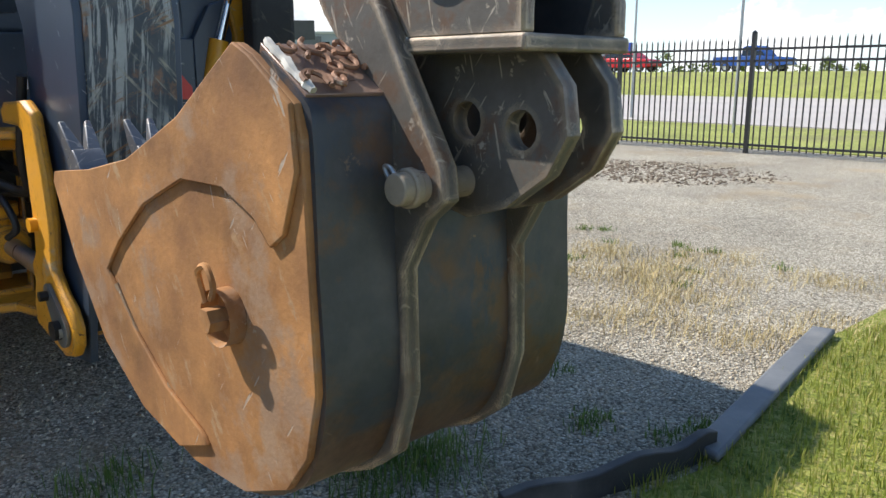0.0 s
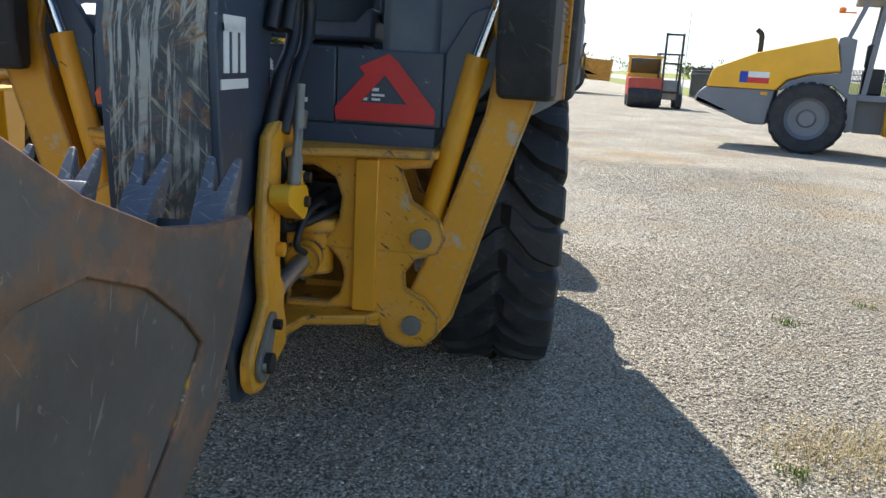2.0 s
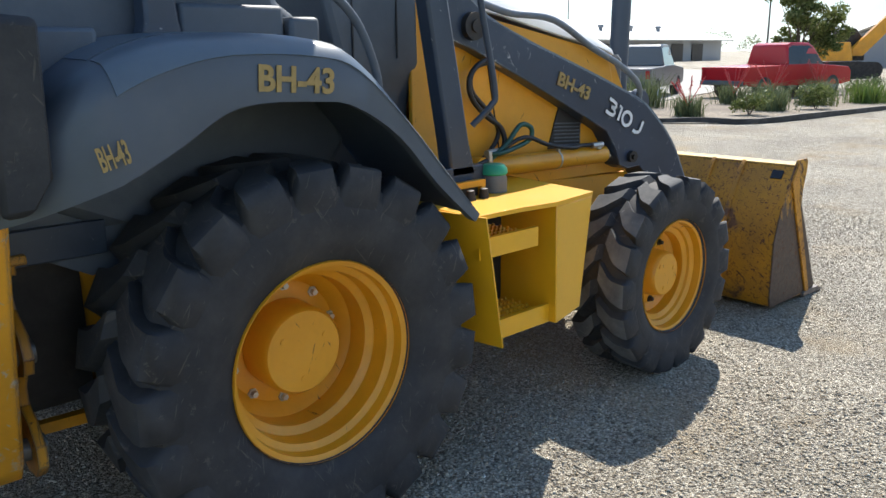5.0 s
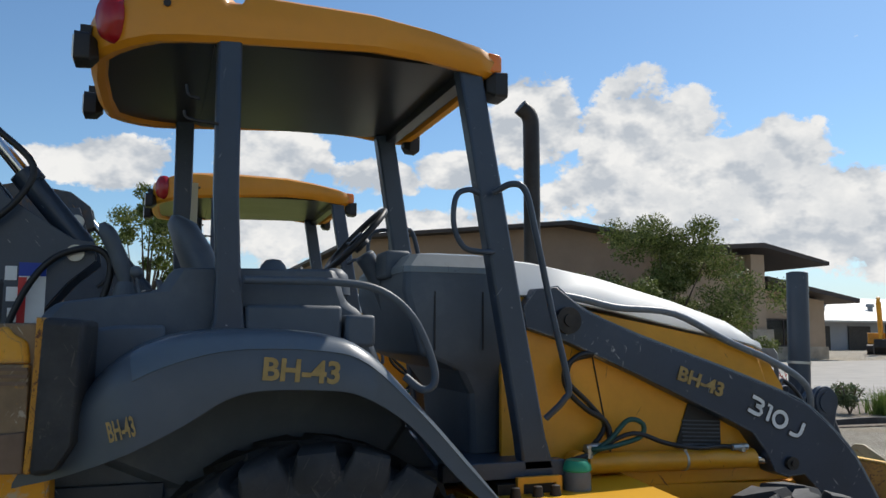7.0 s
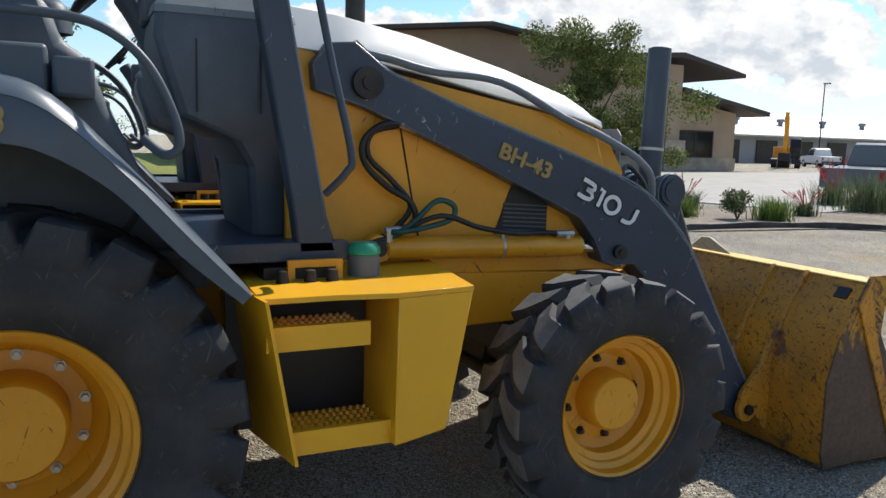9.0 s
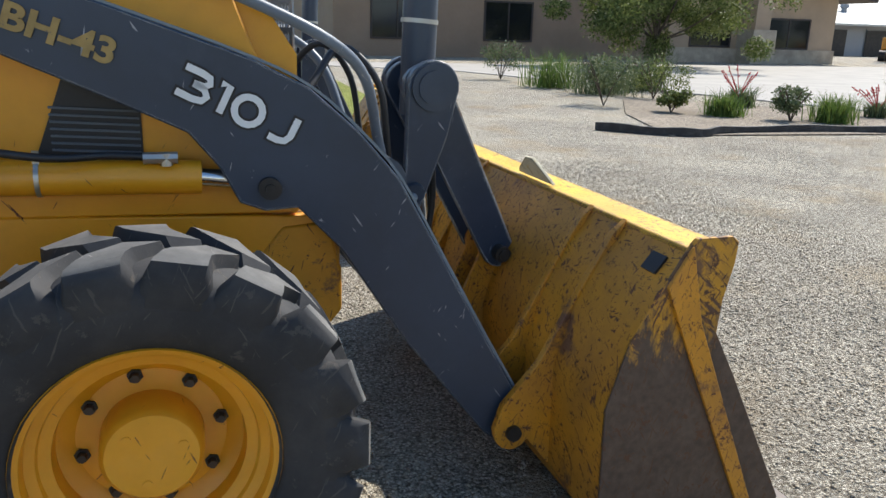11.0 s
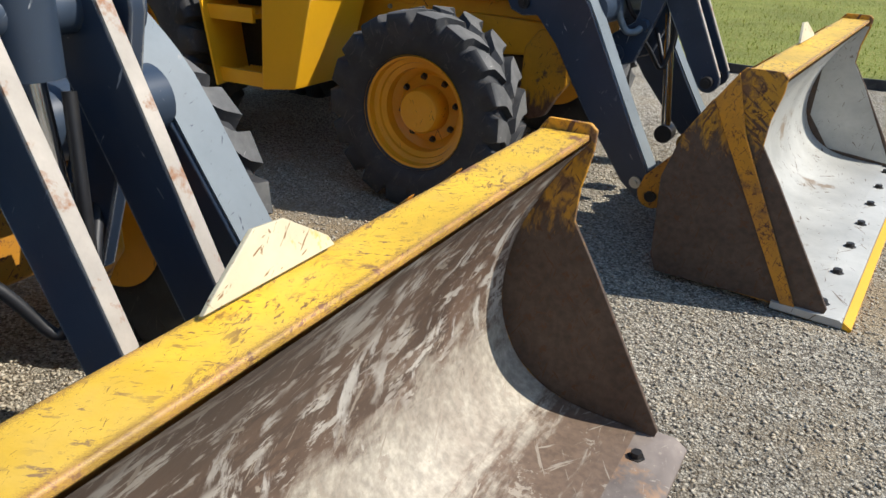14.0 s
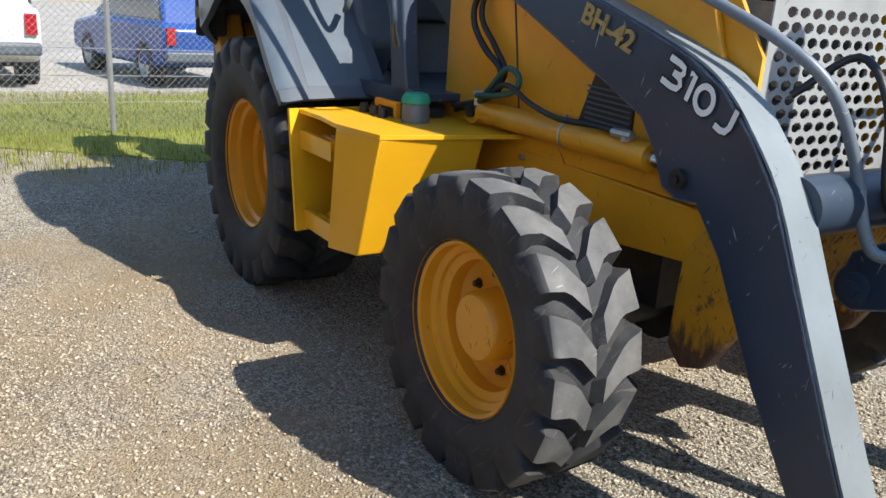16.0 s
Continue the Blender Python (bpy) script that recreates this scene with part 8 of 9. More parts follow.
def tree(x, y, h, spread, base, seed, label, leaves=7000, leaf=0.11):
    t = thing("tree", label, "tree", m=Matrix.Translation((x, y, 0)))
    r = random.Random(seed)
    bm = bmesh.new()
    tube(bm, [(0, 0, -0.05), (0.05, 0.02, base * 0.5), (0.0, 0.06, base), (0.1, 0.0, base + (h - base) * 0.4)], [0.022 * h * k for k in (1.25, 1.1, 1.0, 0.97, 0.95, 0.9, 0.88, 0.85, 0.8, 0.75, 0.7, 0.6, 0.5, 0.4, 0.3, 0.2)], 10)
    clumps = []
    for k in range(17):
        a, q = r.uniform(0, 6.28), r.uniform(0.15, 1.0)
        z = base + (h - base) * r.uniform(0.08, 0.95)
        fall = math.sin(math.pi * min(1, max(0.12, (z - base) / (h - base) * 0.85 + 0.12))) ** 0.7
        p = Vector((math.cos(a) * spread * q * fall, math.sin(a) * spread * q * fall, z))
        s0 = Vector((0.03, 0.03, base * r.uniform(0.8, 1.3)))
        tube(bm, [s0, s0.lerp(p, 0.5) + Vector((0, 0, 0.08 * h * r.uniform(-0.5, 0.6))), p], [0.009 * h * k for k in (1, 0.9, 0.8, 0.7, 0.6, 0.5, 0.4, 0.3, 0.22, 0.15, 0.1)], 6, 4)
        for j in range(4):
            e = Vector((r.uniform(-1, 1), r.uniform(-1, 1), r.uniform(-0.7, 0.7))) * spread * 0.33
            clumps.append((p.x + e.x, p.y + e.y, max(base * 0.7, p.z + e.z), spread * r.uniform(0.12, 0.24)))
    part("trunk", bm, m_bark, t, "brown bark trunk with limbs", smooth=60)
    leaf_cloud("crown", clumps, leaves, (leaf * 0.6, leaf * 1.4), m_leaves, t, seed, "loose crown of small green leaves")
    return t


tree(24.3, 30.5, 6.7, 5.0, 1.3, 31, "broad green tree before the tan building", 46000, 0.085)
tree(-0.95, 18.0, 5.2, 1.9, 1.4, 32, "slender green tree on the lawn", 14000, 0.055)
tree(-3.6, 17.0, 4.4, 1.5, 1.3, 39, "small green tree on the lawn", 10000, 0.055)
tree(32.0, 11.4, 4.0, 2.0, 0.9, 33, "round green tree behind the planting bed", 14000, 0.07)
tree(75.0, 14.0, 6.0, 2.6, 1.6, 34, "distant round green street tree", 2500, 0.2)
tree(70.0, 7.5, 5.0, 2.6, 1.4, 35, "distant round green street tree", 2500, 0.2)


def bush(x, y, h, w, seed, kind_):
    r = random.Random(seed)
    if kind_ == "grass":
        b = thing("ornamental_grass", "arching green ornamental grass in the bed", "grass clump", "bed plants", Matrix.Translation((x, y, 0.02)))
        blades("foliage", 420, lambda q, n: np.abs(q.normal(0, w * 0.22, (n, 2))) * q.choice([-1, 1], (n, 2)), (h * 0.5, h), (0.006, 0.014), m_sage if seed % 2 else m_weed, "", "", seed, lean=1.1, parent=b)
    elif kind_ == "red":
        b = thing("red_yucca", "spiky plant with tall red flower stalks", "plant", "bed plants", Matrix.Translation((x, y, 0.02)))
        blades("foliage", 260, lambda q, n: q.normal(0, w * 0.16, (n, 2)), (h * 0.4, h * 0.75), (0.008, 0.016), m_sage, "", "", seed, lean=1.3, parent=b)
        bm = bmesh.new()
        for k in range(9):
            a, l = r.uniform(0, 6.28), r.uniform(0.3, 0.8)
            e = Vector((math.cos(a) * l * 0.7, math.sin(a) * l * 0.7, h * r.uniform(0.9, 1.3)))
            tube(bm, [(0, 0, h * 0.3), e * 0.6 + Vector((0, 0, 0.1)), e], 0.009, 4, 3)
            for j in range(7):
                q = Vector((0, 0, h * 0.3)).lerp(e, 0.62 + 0.055 * j)
                bmesh.ops.create_icosphere(bm, subdivisions=1, radius=0.015, matrix=Matrix.Translation(q + Vector((r.uniform(-0.03, 0.03), r.uniform(-0.03, 0.03), r.uniform(-0.02, 0.02)))))
        tagged(part("flower_spray", bm, m_redflower, b), "thin red flower stalks", kind="stuff")
    else:
        b = thing("bush", "rounded green bush in pale gravel", "bush", "bed plants", Matrix.Translation((x, y, 0.02)))
        for k in range(7):
            bm = bmesh.new()
            a = r.uniform(0, 6.28)
            tube(bm, [(0, 0, -0.02), (math.cos(a) * w * 0.15, math.sin(a) * w * 0.15, h * 0.4), (math.cos(a) * w * 0.35, math.sin(a) * w * 0.35, h * 0.75)], 0.012, 5, 3)
            part("stem", bm, m_bark, b)
        cl = [(r.uniform(-1, 1) * w * 0.32, r.uniform(-1, 1) * w * 0.32, h * r.uniform(0.3, 0.75), w * r.uniform(0.13, 0.24)) for _ in range(16)]
        leaf_cloud("foliage", cl, 1500, (0.02, 0.05), m_sage if seed % 2 else m_leaves, b, seed)
    return b


for k, (x, y, h, w, kd) in enumerate(((11.6, 10.6, 0.55, 0.7, "bush"), (13.1, 9.0, 0.75, 0.9, "bush"), (13.8, 8.7, 0.6, 0.8, "grass"), (14.0, 11.6, 0.7, 0.9, "red"), (12.3, 9.9, 0.5, 0.7, "grass"), (11.0, 12.2, 1.2, 1.5, "bush"),
                                      (19.6, 11.8, 1.1, 1.6, "red"), (18.6, 10.0, 1.1, 1.5, "grass"), (15.6, 9.4, 0.5, 0.6, "red"), (12.1, 20.5, 1.4, 1.8, "bush"), (12.3, 17.2, 1.1, 1.6, "grass"), (12.6, 15.0, 1.1, 1.6, "grass"), (13.3, 13.8, 1.1, 1.6, "bush"),
                                      (14.5, 16.2, 1.1, 1.7, "grass"), (17.8, 6.3, 0.6, 1.0, "bush"), (19.5, 6.6, 0.7, 1.1, "grass"), (20.8, 5.9, 0.7, 1.2, "bush"), (22.4, 6.6, 0.8, 1.2, "grass"), (24.2, 5.8, 0.8, 1.3, "grass"),
                                      (25.6, 6.4, 0.8, 1.3, "bush"), (27.2, 5.6, 0.8, 1.3, "grass"), (28.8, 5.2, 0.9, 1.4, "grass"), (30.3, 4.7, 0.9, 1.5, "bush"), (16.4, 7.2, 0.8, 1.0, "red"), (23.0, 8.2, 1.0, 1.4, "red"), (21.4, 8.6, 1.0, 1.4, "red"), (26.5, 8.2, 1.0, 1.3, "red"))):
    bush(x, y, h, w, 60 + k, kd)

# ---- drum roller ----
def wheel_simple(bm_t, bm_r, c, r, w, rim):
    lathe_y(bm_t, [(rim, -w / 2), (r * 0.93, -w / 2), (r, -w / 2 * 0.8), (r, w / 2 * 0.8), (r * 0.93, w / 2), (rim, w / 2)], 32, c)
    lathe_y(bm_r, [(0, -w / 2 * 0.6), (rim * 0.35, -w / 2 * 0.7), (rim * 0.45, -w / 2 * 0.45), (rim * 0.85, -w / 2 * 0.5), (rim + 0.005, -w / 2 * 0.98), (rim + 0.005, w / 2 * 0.98), (rim * 0.8, w / 2 * 0.5), (0, w / 2 * 0.6)], 28, c)


roller = thing("drum_roller", "yellow and grey padfoot roller standing by the fence", "road roller", m=Matrix.Translation((12.75, -6.75, 0)) @ Matrix.Rotation(radians(-110.4), 4, "Z") @ Matrix.Diagonal((0.9, 0.9, 0.9, 1)))
for s in (-1, 1):
    bt, br = bmesh.new(), bmesh.new()
    wheel_simple(bt, br, (0, s * 0.78, 0.745), 0.745, 0.55, 0.44)
    w_ = part("rear_wheel", br, m_grey_body, roller, "grey wheel rim")
    part("tyre", bt, m_rubber, w_, "big black lugged tyre")
    bt = bmesh.new()
    for k in range(22):
        for q in (-1, 1):
            a = 2 * math.pi * (k + (0.5 if q > 0 else 0)) / 22
            loft(bt, [[((0.735 + t) * math.cos(a + d), s * 0.78 + q * y, 0.745 + (0.735 + t) * math.sin(a + d)) for t, d in ((-0.01, da - 0.05), (0.035, da - 0.035), (0.035, da + 0.035), (-0.01, da + 0.05))] for y, da in ((0.0, 0.0), (0.13, 0.1), (0.26, 0.2))], closed=True, caps=True)
    tagged(part("tread", bt, m_rubber, w_), kind="stuff")
bm = bmesh.new()
prism(bm, [(-2.13, 1.30), (-2.05, 1.62), (-1.95, 1.74), (-1.2, 2.05), (-0.75, 2.17), (0.30, 2.44), (0.35, 2.40), (0.51, 1.75), (-0.1, 1.66), (-0.50, 1.52), (-0.68, 1.30)], "y", -0.92, 0.92)
part("engine_hood", bm, m_yellow_clean, roller, "yellow sloping engine hood", bevel=0.05)
bm = bmesh.new()
prism(bm, [(-2.35, 0.98), (-2.30, 1.15), (-2.14, 1.30), (-0.70, 1.30), (-0.80, 0.54), (-1.16, 0.54), (-2.2, 0.90)], "y", -0.90, 0.90)
part("rear_body", bm, m_grey_body, roller, "grey lower rear body", bevel=0.04)
bm = bmesh.new()
prism(bm, [(-0.66, 1.30), (-0.48, 1.50), (-0.1, 1.64), (0.51, 1.72), (0.38, 2.42), (0.50, 2.46), (0.72, 2.40), (0.72, 1.30), (0.9, 1.25), (0.9, 0.55), (0.75, 0.50), (0.70, 1.2), (0.4, 1.45), (-0.3, 1.4)], "y", -0.88, 0.88)
box(bm, 0.72, 2.05, -0.86, 0.86, 1.17, 1.30)
box(bm, 0.9, 1.55, -0.5, 0.5, 0.5, 1.17)
part("platform", bm, m_grey_body, roller, "grey operator platform and frame", bevel=0.02)
for s in (-1, 1):
    for (x0, z0, x1, z1) in ((0.55, 2.40, 0.82, 3.2), (1.0, 1.3, 1.15, 3.2), (1.85, 1.3, 2.05, 3.2)):
        bm = bmesh.new()
        loft(bm, [[(x + dx, s * 0.80 + dy, z) for dx, dy in ((-0.05, -0.04), (0.05, -0.04), (0.05, 0.04), (-0.05, 0.04))] for x, z in ((x0, z0), (x1, z1))], closed=True, caps=True)
        part("cab_post", bm, m_grey_body, roller)
bm = bmesh.new()
box(bm, 0.6, 2.2, -0.9, 0.9, 3.18, 3.30)
part("cab_roof", bm, m_grey_body, roller, bevel=0.04)
bm = bmesh.new()
box(bm, 0.95, 1.35, -0.25, 0.25, 1.30, 1.85)
box(bm, 0.95, 1.08, -0.25, 0.25, 1.85, 2.35)
part("seat", bm, m_black, roller, bevel=0.04)
bm = bmesh.new()
tube(bm, [(1.75, 0, 1.3), (1.7, 0, 1.8), (1.6, 0, 2.1)], 0.04, 8)
tube(bm, [Vector((1.58, 0, 2.12)) + Vector((0.10 * math.cos(a), 0.2 * math.sin(a), 0.12 * math.cos(a))) for a in (2 * math.pi * k / 20 for k in range(21))], 0.015, 6, 1)
part("steering_wheel", bm, m_black, roller)
bm = bmesh.new()
tube(bm, [(-1.2, 0.3, 2.0), (-1.2, 0.3, 2.35), (-1.22, 0.3, 2.5), (-1.32, 0.3, 2.6)], 0.06, 12)
part("exhaust_pipe", bm, m_dark, roller)
bm = bmesh.new()
for s in (-1, 1):
    prism(bm, [(1.45, 0.50), (1.45, 1.14), (2.0, 1.16), (2.2, 1.20), (4.05, 1.22), (4.15, 1.1), (4.15, 0.75), (4.05, 0.55), (3.9, 0.50)], "y", s * 0.98, s * 1.10)
box(bm, 1.45, 1.65, -1.1, 1.1, 0.5, 1.12)
box(bm, 4.0, 4.15, -1.1, 1.1, 0.6, 1.12)
part("drum_frame", bm, m_yellow_clean, roller, "yellow drum frame, scuffed", bevel=0.02)
for x, w, z, mt in ((2.35, 0.45, 0.88, m_black), (3.45, 0.14, 1.02, m_black), (3.66, 0.14, 1.02, m_black)):
    bm = box(bmesh.new(), x - w / 2, x + w / 2, -1.106, -1.10, z, z + 0.14)
    part("opening", bm, mt, roller)
bm = bmesh.new()
for k, (a, b_) in enumerate(((2.78, 0.10), (2.91, 0.10), (3.05, 0.10), (3.18, 0.07))):
    box(bm, a, a + b_, -1.107, -1.10, 1.08, 1.17)
part("mark", bm, m_black, roller)
bm = bmesh.new()
lathe_y(bm, [(0, -0.95), (0.68, -0.95), (0.70, -0.93), (0.70, 0.93), (0.68, 0.95), (0, 0.95)], 40, (2.85, 0, 0.75))
drum = part("drum", bm, m_dark, roller, "dark steel drum with pads")
bm = bmesh.new()
loft(bm, [[(0.0, sy * 0.085, sz * 0.085) for sy, sz in ((-1, -1), (1, -1), (1, 1), (-1, 1))], [(0.115, sy * 0.055, sz * 0.06) for sy, sz in ((-1, -1), (1, -1), (1, 1), (-1, 1))]], closed=True, caps=True)
pad_src = None
for row in range(9):
    for k in range(18):
        a = 2 * math.pi * (k + 0.5 * (row % 2)) / 18
        y = -0.84 + 0.21 * row
        m = Matrix.Translation((2.85, y, 0.75)) @ Matrix.Rotation(-a, 4, "Y") @ Matrix.Translation((0.70, 0, 0))
        if pad_src is None:
            pad_src = part("drum_pad", bm, m_bright, drum, smooth=0, at=m)
        else:
            shared("drum_pad", pad_src, drum, m)
for x0, x1, z0, z1, mt in ((-1.45, -1.28, 1.42, 1.66, m_blue), (-1.28, -0.85, 1.54, 1.66, m_white), (-1.28, -0.85, 1.42, 1.535, m_red), (-0.98, -0.84, 1.18, 1.25, m_yellow)):
    bm = box(bmesh.new(), x0, x1, -0.926, -0.921, z0, z1)
    part("sticker", bm, mt, roller)
bm = box(bmesh.new(), 0.35, 0.62, -0.80, -0.74, 2.92, 2.95)
lathe_z(bm, [(0.07, 0), (0.07, 0.10), (0.0, 0.14)], 12, (0.35, -0.77, 2.92))
part("beacon", bm, m_lens_o, roller, "orange beacon")
bm = bmesh.new()
prism(bm, [(1.95, 2.55), (2.08, 2.50), (2.10, 2.85), (1.98, 2.88)], "y", -1.12, -1.08)
part("mirror", bm, m_grey_body, roller)

# ---- machines and sign across the yard ----
fork = thing("pneumatic_roller", "small red and yellow roller across the yard", "road roller", m=pose(28.9, -6.0, 0, 0, 0, 176))
bm = bmesh.new()
box(bm, -0.8, 0.8, -0.65, 0.65, 0.45, 1.15)
part("body", bm, m_red_body, fork, bevel=0.05)
bm = bmesh.new()
for x in (-0.75, -0.05):
    for y in (-0.62, 0.57):
        box(bm, x, x + 0.06, y, y + 0.06, 1.15, 1.95)
box(bm, -0.8, 0.05, -0.68, 0.68, 1.92, 2.02)
box(bm, -0.8, 0.05, -0.66, 0.66, 1.12, 1.32)
part("cab", bm, m_yellow, fork, bevel=0.02)
bm = box(bmesh.new(), -0.72, 0.0, -0.58, 0.58, 1.32, 1.9)
part("cab_glass", bm, m_window, fork)
for x in (-0.55, 0.55):
    bt, br = bmesh.new(), bmesh.new()
    wheel_simple(bt, br, (x, 0, 0.42), 0.42, 1.25, 0.2)
    w_ = part("wheel", br, m_grey_body, fork)
    part("tyre", bt, m_rubber, w_)
mast = thing("forklift", "dark forklift with raised black mast", "forklift", m=pose(29.2, -7.0, 0, 0, 0, 176))
bm = bmesh.new()
for y in (-0.35, 0.28):
    box(bm, 0.8, 0.92, y, y + 0.08, 0.1, 2.9)
for z in (0.6, 1.7, 2.8):
    box(bm, 0.82, 0.9, -0.35, 0.36, z, z + 0.08)
part("mast", bm, m_black, mast)
bm = bmesh.new()
prism(bm, [(-1.0, 0.35), (-1.05, 0.9), (-0.8, 1.1), (0.2, 1.1), (0.75, 0.8), (0.8, 0.35)], "y", -0.5, 0.5)
part("body", bm, m_stone, mast, bevel=0.05)
bm = bmesh.new()
for x, xx in ((-0.6, -0.5), (0.55, 0.25)):
    for y in (-0.45, 0.4):
        tube(bm, [(x, y, 1.05), (xx, y, 2.1)], 0.035, 6, 1)
box(bm, -0.6, 0.35, -0.5, 0.5, 2.08, 2.14)
part("overhead_guard", bm, m_black, mast)
for x, r_ in ((-0.6, 0.26), (0.55, 0.34)):
    for s in (-1, 1):
        bt, br = bmesh.new(), bmesh.new()
        wheel_simple(bt, br, (x, s * 0.42, r_), r_, 0.22, r_ * 0.5)
        w_ = part("wheel", br, m_grey_body, mast)
        part("tyre", bt, m_rubber, w_)

sc = thing("road_stabiliser", "long yellow road stabiliser machine across the yard", "construction machine", m=pose(43.0, -2.0, 0, 0, 0, 90))
for x, s, r_ in ((3.6, -1, 0.62), (2.6, 1, 0.62), (-1.9, -1, 0.86), (-1.9, 1, 0.86)):
    bt, br = bmesh.new(), bmesh.new()
    wheel_simple(bt, br, (x, s * 0.9, r_), r_, 0.5, r_ * 0.5)
    w_ = part("wheel", br, m_yellow, sc)
    part("tyre", bt, m_rubber, w_)
bm = bmesh.new()
prism(bm, [(-4.2, 0.75), (-4.3, 1.9), (-1.9, 2.05), (-1.6, 1.75), (-0.1, 1.75), (0.0, 0.9), (-0.9, 0.8), (-1.1, 1.3), (-2.7, 1.3), (-2.9, 0.8)], "y", -0.85, 0.85)
part("engine_body", bm, m_yellow_worn, sc, bevel=0.05)
bm = bmesh.new()
prism(bm, [(0.0, 1.7), (0.4, 2.3), (1.2, 2.5), (3.9, 1.55), (3.9, 1.3), (3.2, 1.35), (1.5, 1.7), (1.2, 1.0), (0.2, 0.9)], "y", -0.5, 0.5)
prism(bm, [(2.9, 1.4), (3.3, 1.35), (3.15, 0.7), (2.9, 0.7)], "y", -0.9, 0.9)
part("gooseneck", bm, m_yellow, sc, bevel=0.04)
bm = bmesh.new()
prism(bm, [(0.1, 0.5), (0.6, 1.35), (1.9, 1.3), (2.2, 0.6), (1.9, 0.3), (0.4, 0.3)], "y", -1.0, 1.0)
part("mixing_box", bm, m_stone, sc, bevel=0.06)
bm = bmesh.new()
for x in (-0.6, 0.5):
    for y in (-0.7, 0.65):
        box(bm, x, x + 0.08, y, y + 0.08, 1.7, 3.0)
box(bm, -0.7, 0.8, -0.8, 0.8, 2.95, 3.05)
box(bm, -0.2, 0.5, -0.6, 0.6, 1.7, 2.3)
part("cab", bm, m_dark, sc)
bm = bmesh.new()
prism(bm, [(0.9, 2.35), (1.3, 2.9), (3.4, 1.95), (3.3, 1.75)], "y", -0.45, 0.45)
part("conveyor", bm, m_black, sc, bevel=0.02)
bm = bmesh.new()
tube(bm, [(-2.6, 0.3, 1.95), (-2.6, 0.3, 2.5), (-2.7, 0.3, 2.8)], 0.08, 10)
part("exhaust_pipe", bm, m_dark, sc)

sign = thing("roadside_sign", "tall cream sign board on two dark posts", "sign", m=pose(48, 0, 0))
for y in (-0.55, -3.15):
    bm = box(bmesh.new(), -0.12, 0.12, y - 0.14, y + 0.14, 0, 7.6)
    part("post", bm, m_pole, sign)
bm = bmesh.new()
prism(bm, [(-0.05, 3.25), (-0.18, 3.12), (-3.58, 3.12), (-3.71, 3.25), (-3.71, 4.58), (-3.58, 4.71), (-0.18, 4.71), (-0.05, 4.58)], "x", -0.30, 0.30)
board = part("board", bm, m_pole, sign, bevel=0.02)
bm = bmesh.new()
prism(bm, [(-0.12, 3.2), (-3.64, 3.2), (-3.64, 4.63), (-0.12, 4.63)], "x", -0.31, -0.301)
part("face", bm, m_cream, board)
bm = bmesh.new()
for y0, y1, z0, z1 in ((-0.35, -0.95, 3.98, 4.52), (-1.1, -1.7, 3.98, 4.52), (-1.8, -2.55, 3.98, 4.52), (-2.65, -3.35, 3.98, 4.52), (-0.25, -3.4, 3.62, 3.82), (-0.5, -3.2, 3.33, 3.46)):
    prism(bm, [(y0, z0), (y1, z0), (y1, z1), (y0, z1)], "x", -0.318, -0.3105)
part("lettering", bm, m_roof, board)
bm = box(bmesh.new(), -0.10, 0.10, -3.0, -0.7, 4.85, 5.2)
pl = part("number_strip", bm, m_pole, sign)
bm = box(bmesh.new(), -0.11, -0.101, -2.9, -0.8, 4.93, 5.12)
part("bar", bm, m_cream, pl)
bm = bmesh.new()
prism(bm, circle(-1.85, 6.25, 0.85, 28), "x", -0.12, 0.12)
disc = part("disc", bm, m_cream, sign)
bm = bmesh.new()
prism(bm, [(-1.85 + (0.75 if k % 2 == 0 else 0.3) * math.sin(math.pi * k / 5), 6.25 + (0.75 if k % 2 == 0 else 0.3) * math.cos(math.pi * k / 5)) for k in range(10)], "x", -0.13, -0.121)
part("star_shape", bm, m_pole, disc)


def light_pole(x, y, h, arm):
    p = thing("street_lamp", "tall dark pole lamp", "street lamp", "lamp posts", Matrix.Translation((x, y, 0)))
    bm = bmesh.new()
    rod(bm, (0, 0, 0), (0, 0, h), 0.09, 8, 0.06)
    part("pole", bm, m_pole, p)
    bm = box(bmesh.new(), -0.15, 0.15, -arm, 0.1, h - 0.08, h + 0.06)
    part("lamp_head", bm, m_pole, p)


for x, y, h in ((60, 13.6, 5.0), (62, 12.6, 5.0), (70, 11.0, 5.6), (80, 10.0, 6.2), (95, 9.5, 7.0), (60, 26, 7.0), (78, 60, 9.2), (52, -4.6, 8.0)):
    light_pole(x, y, h, 0.7)

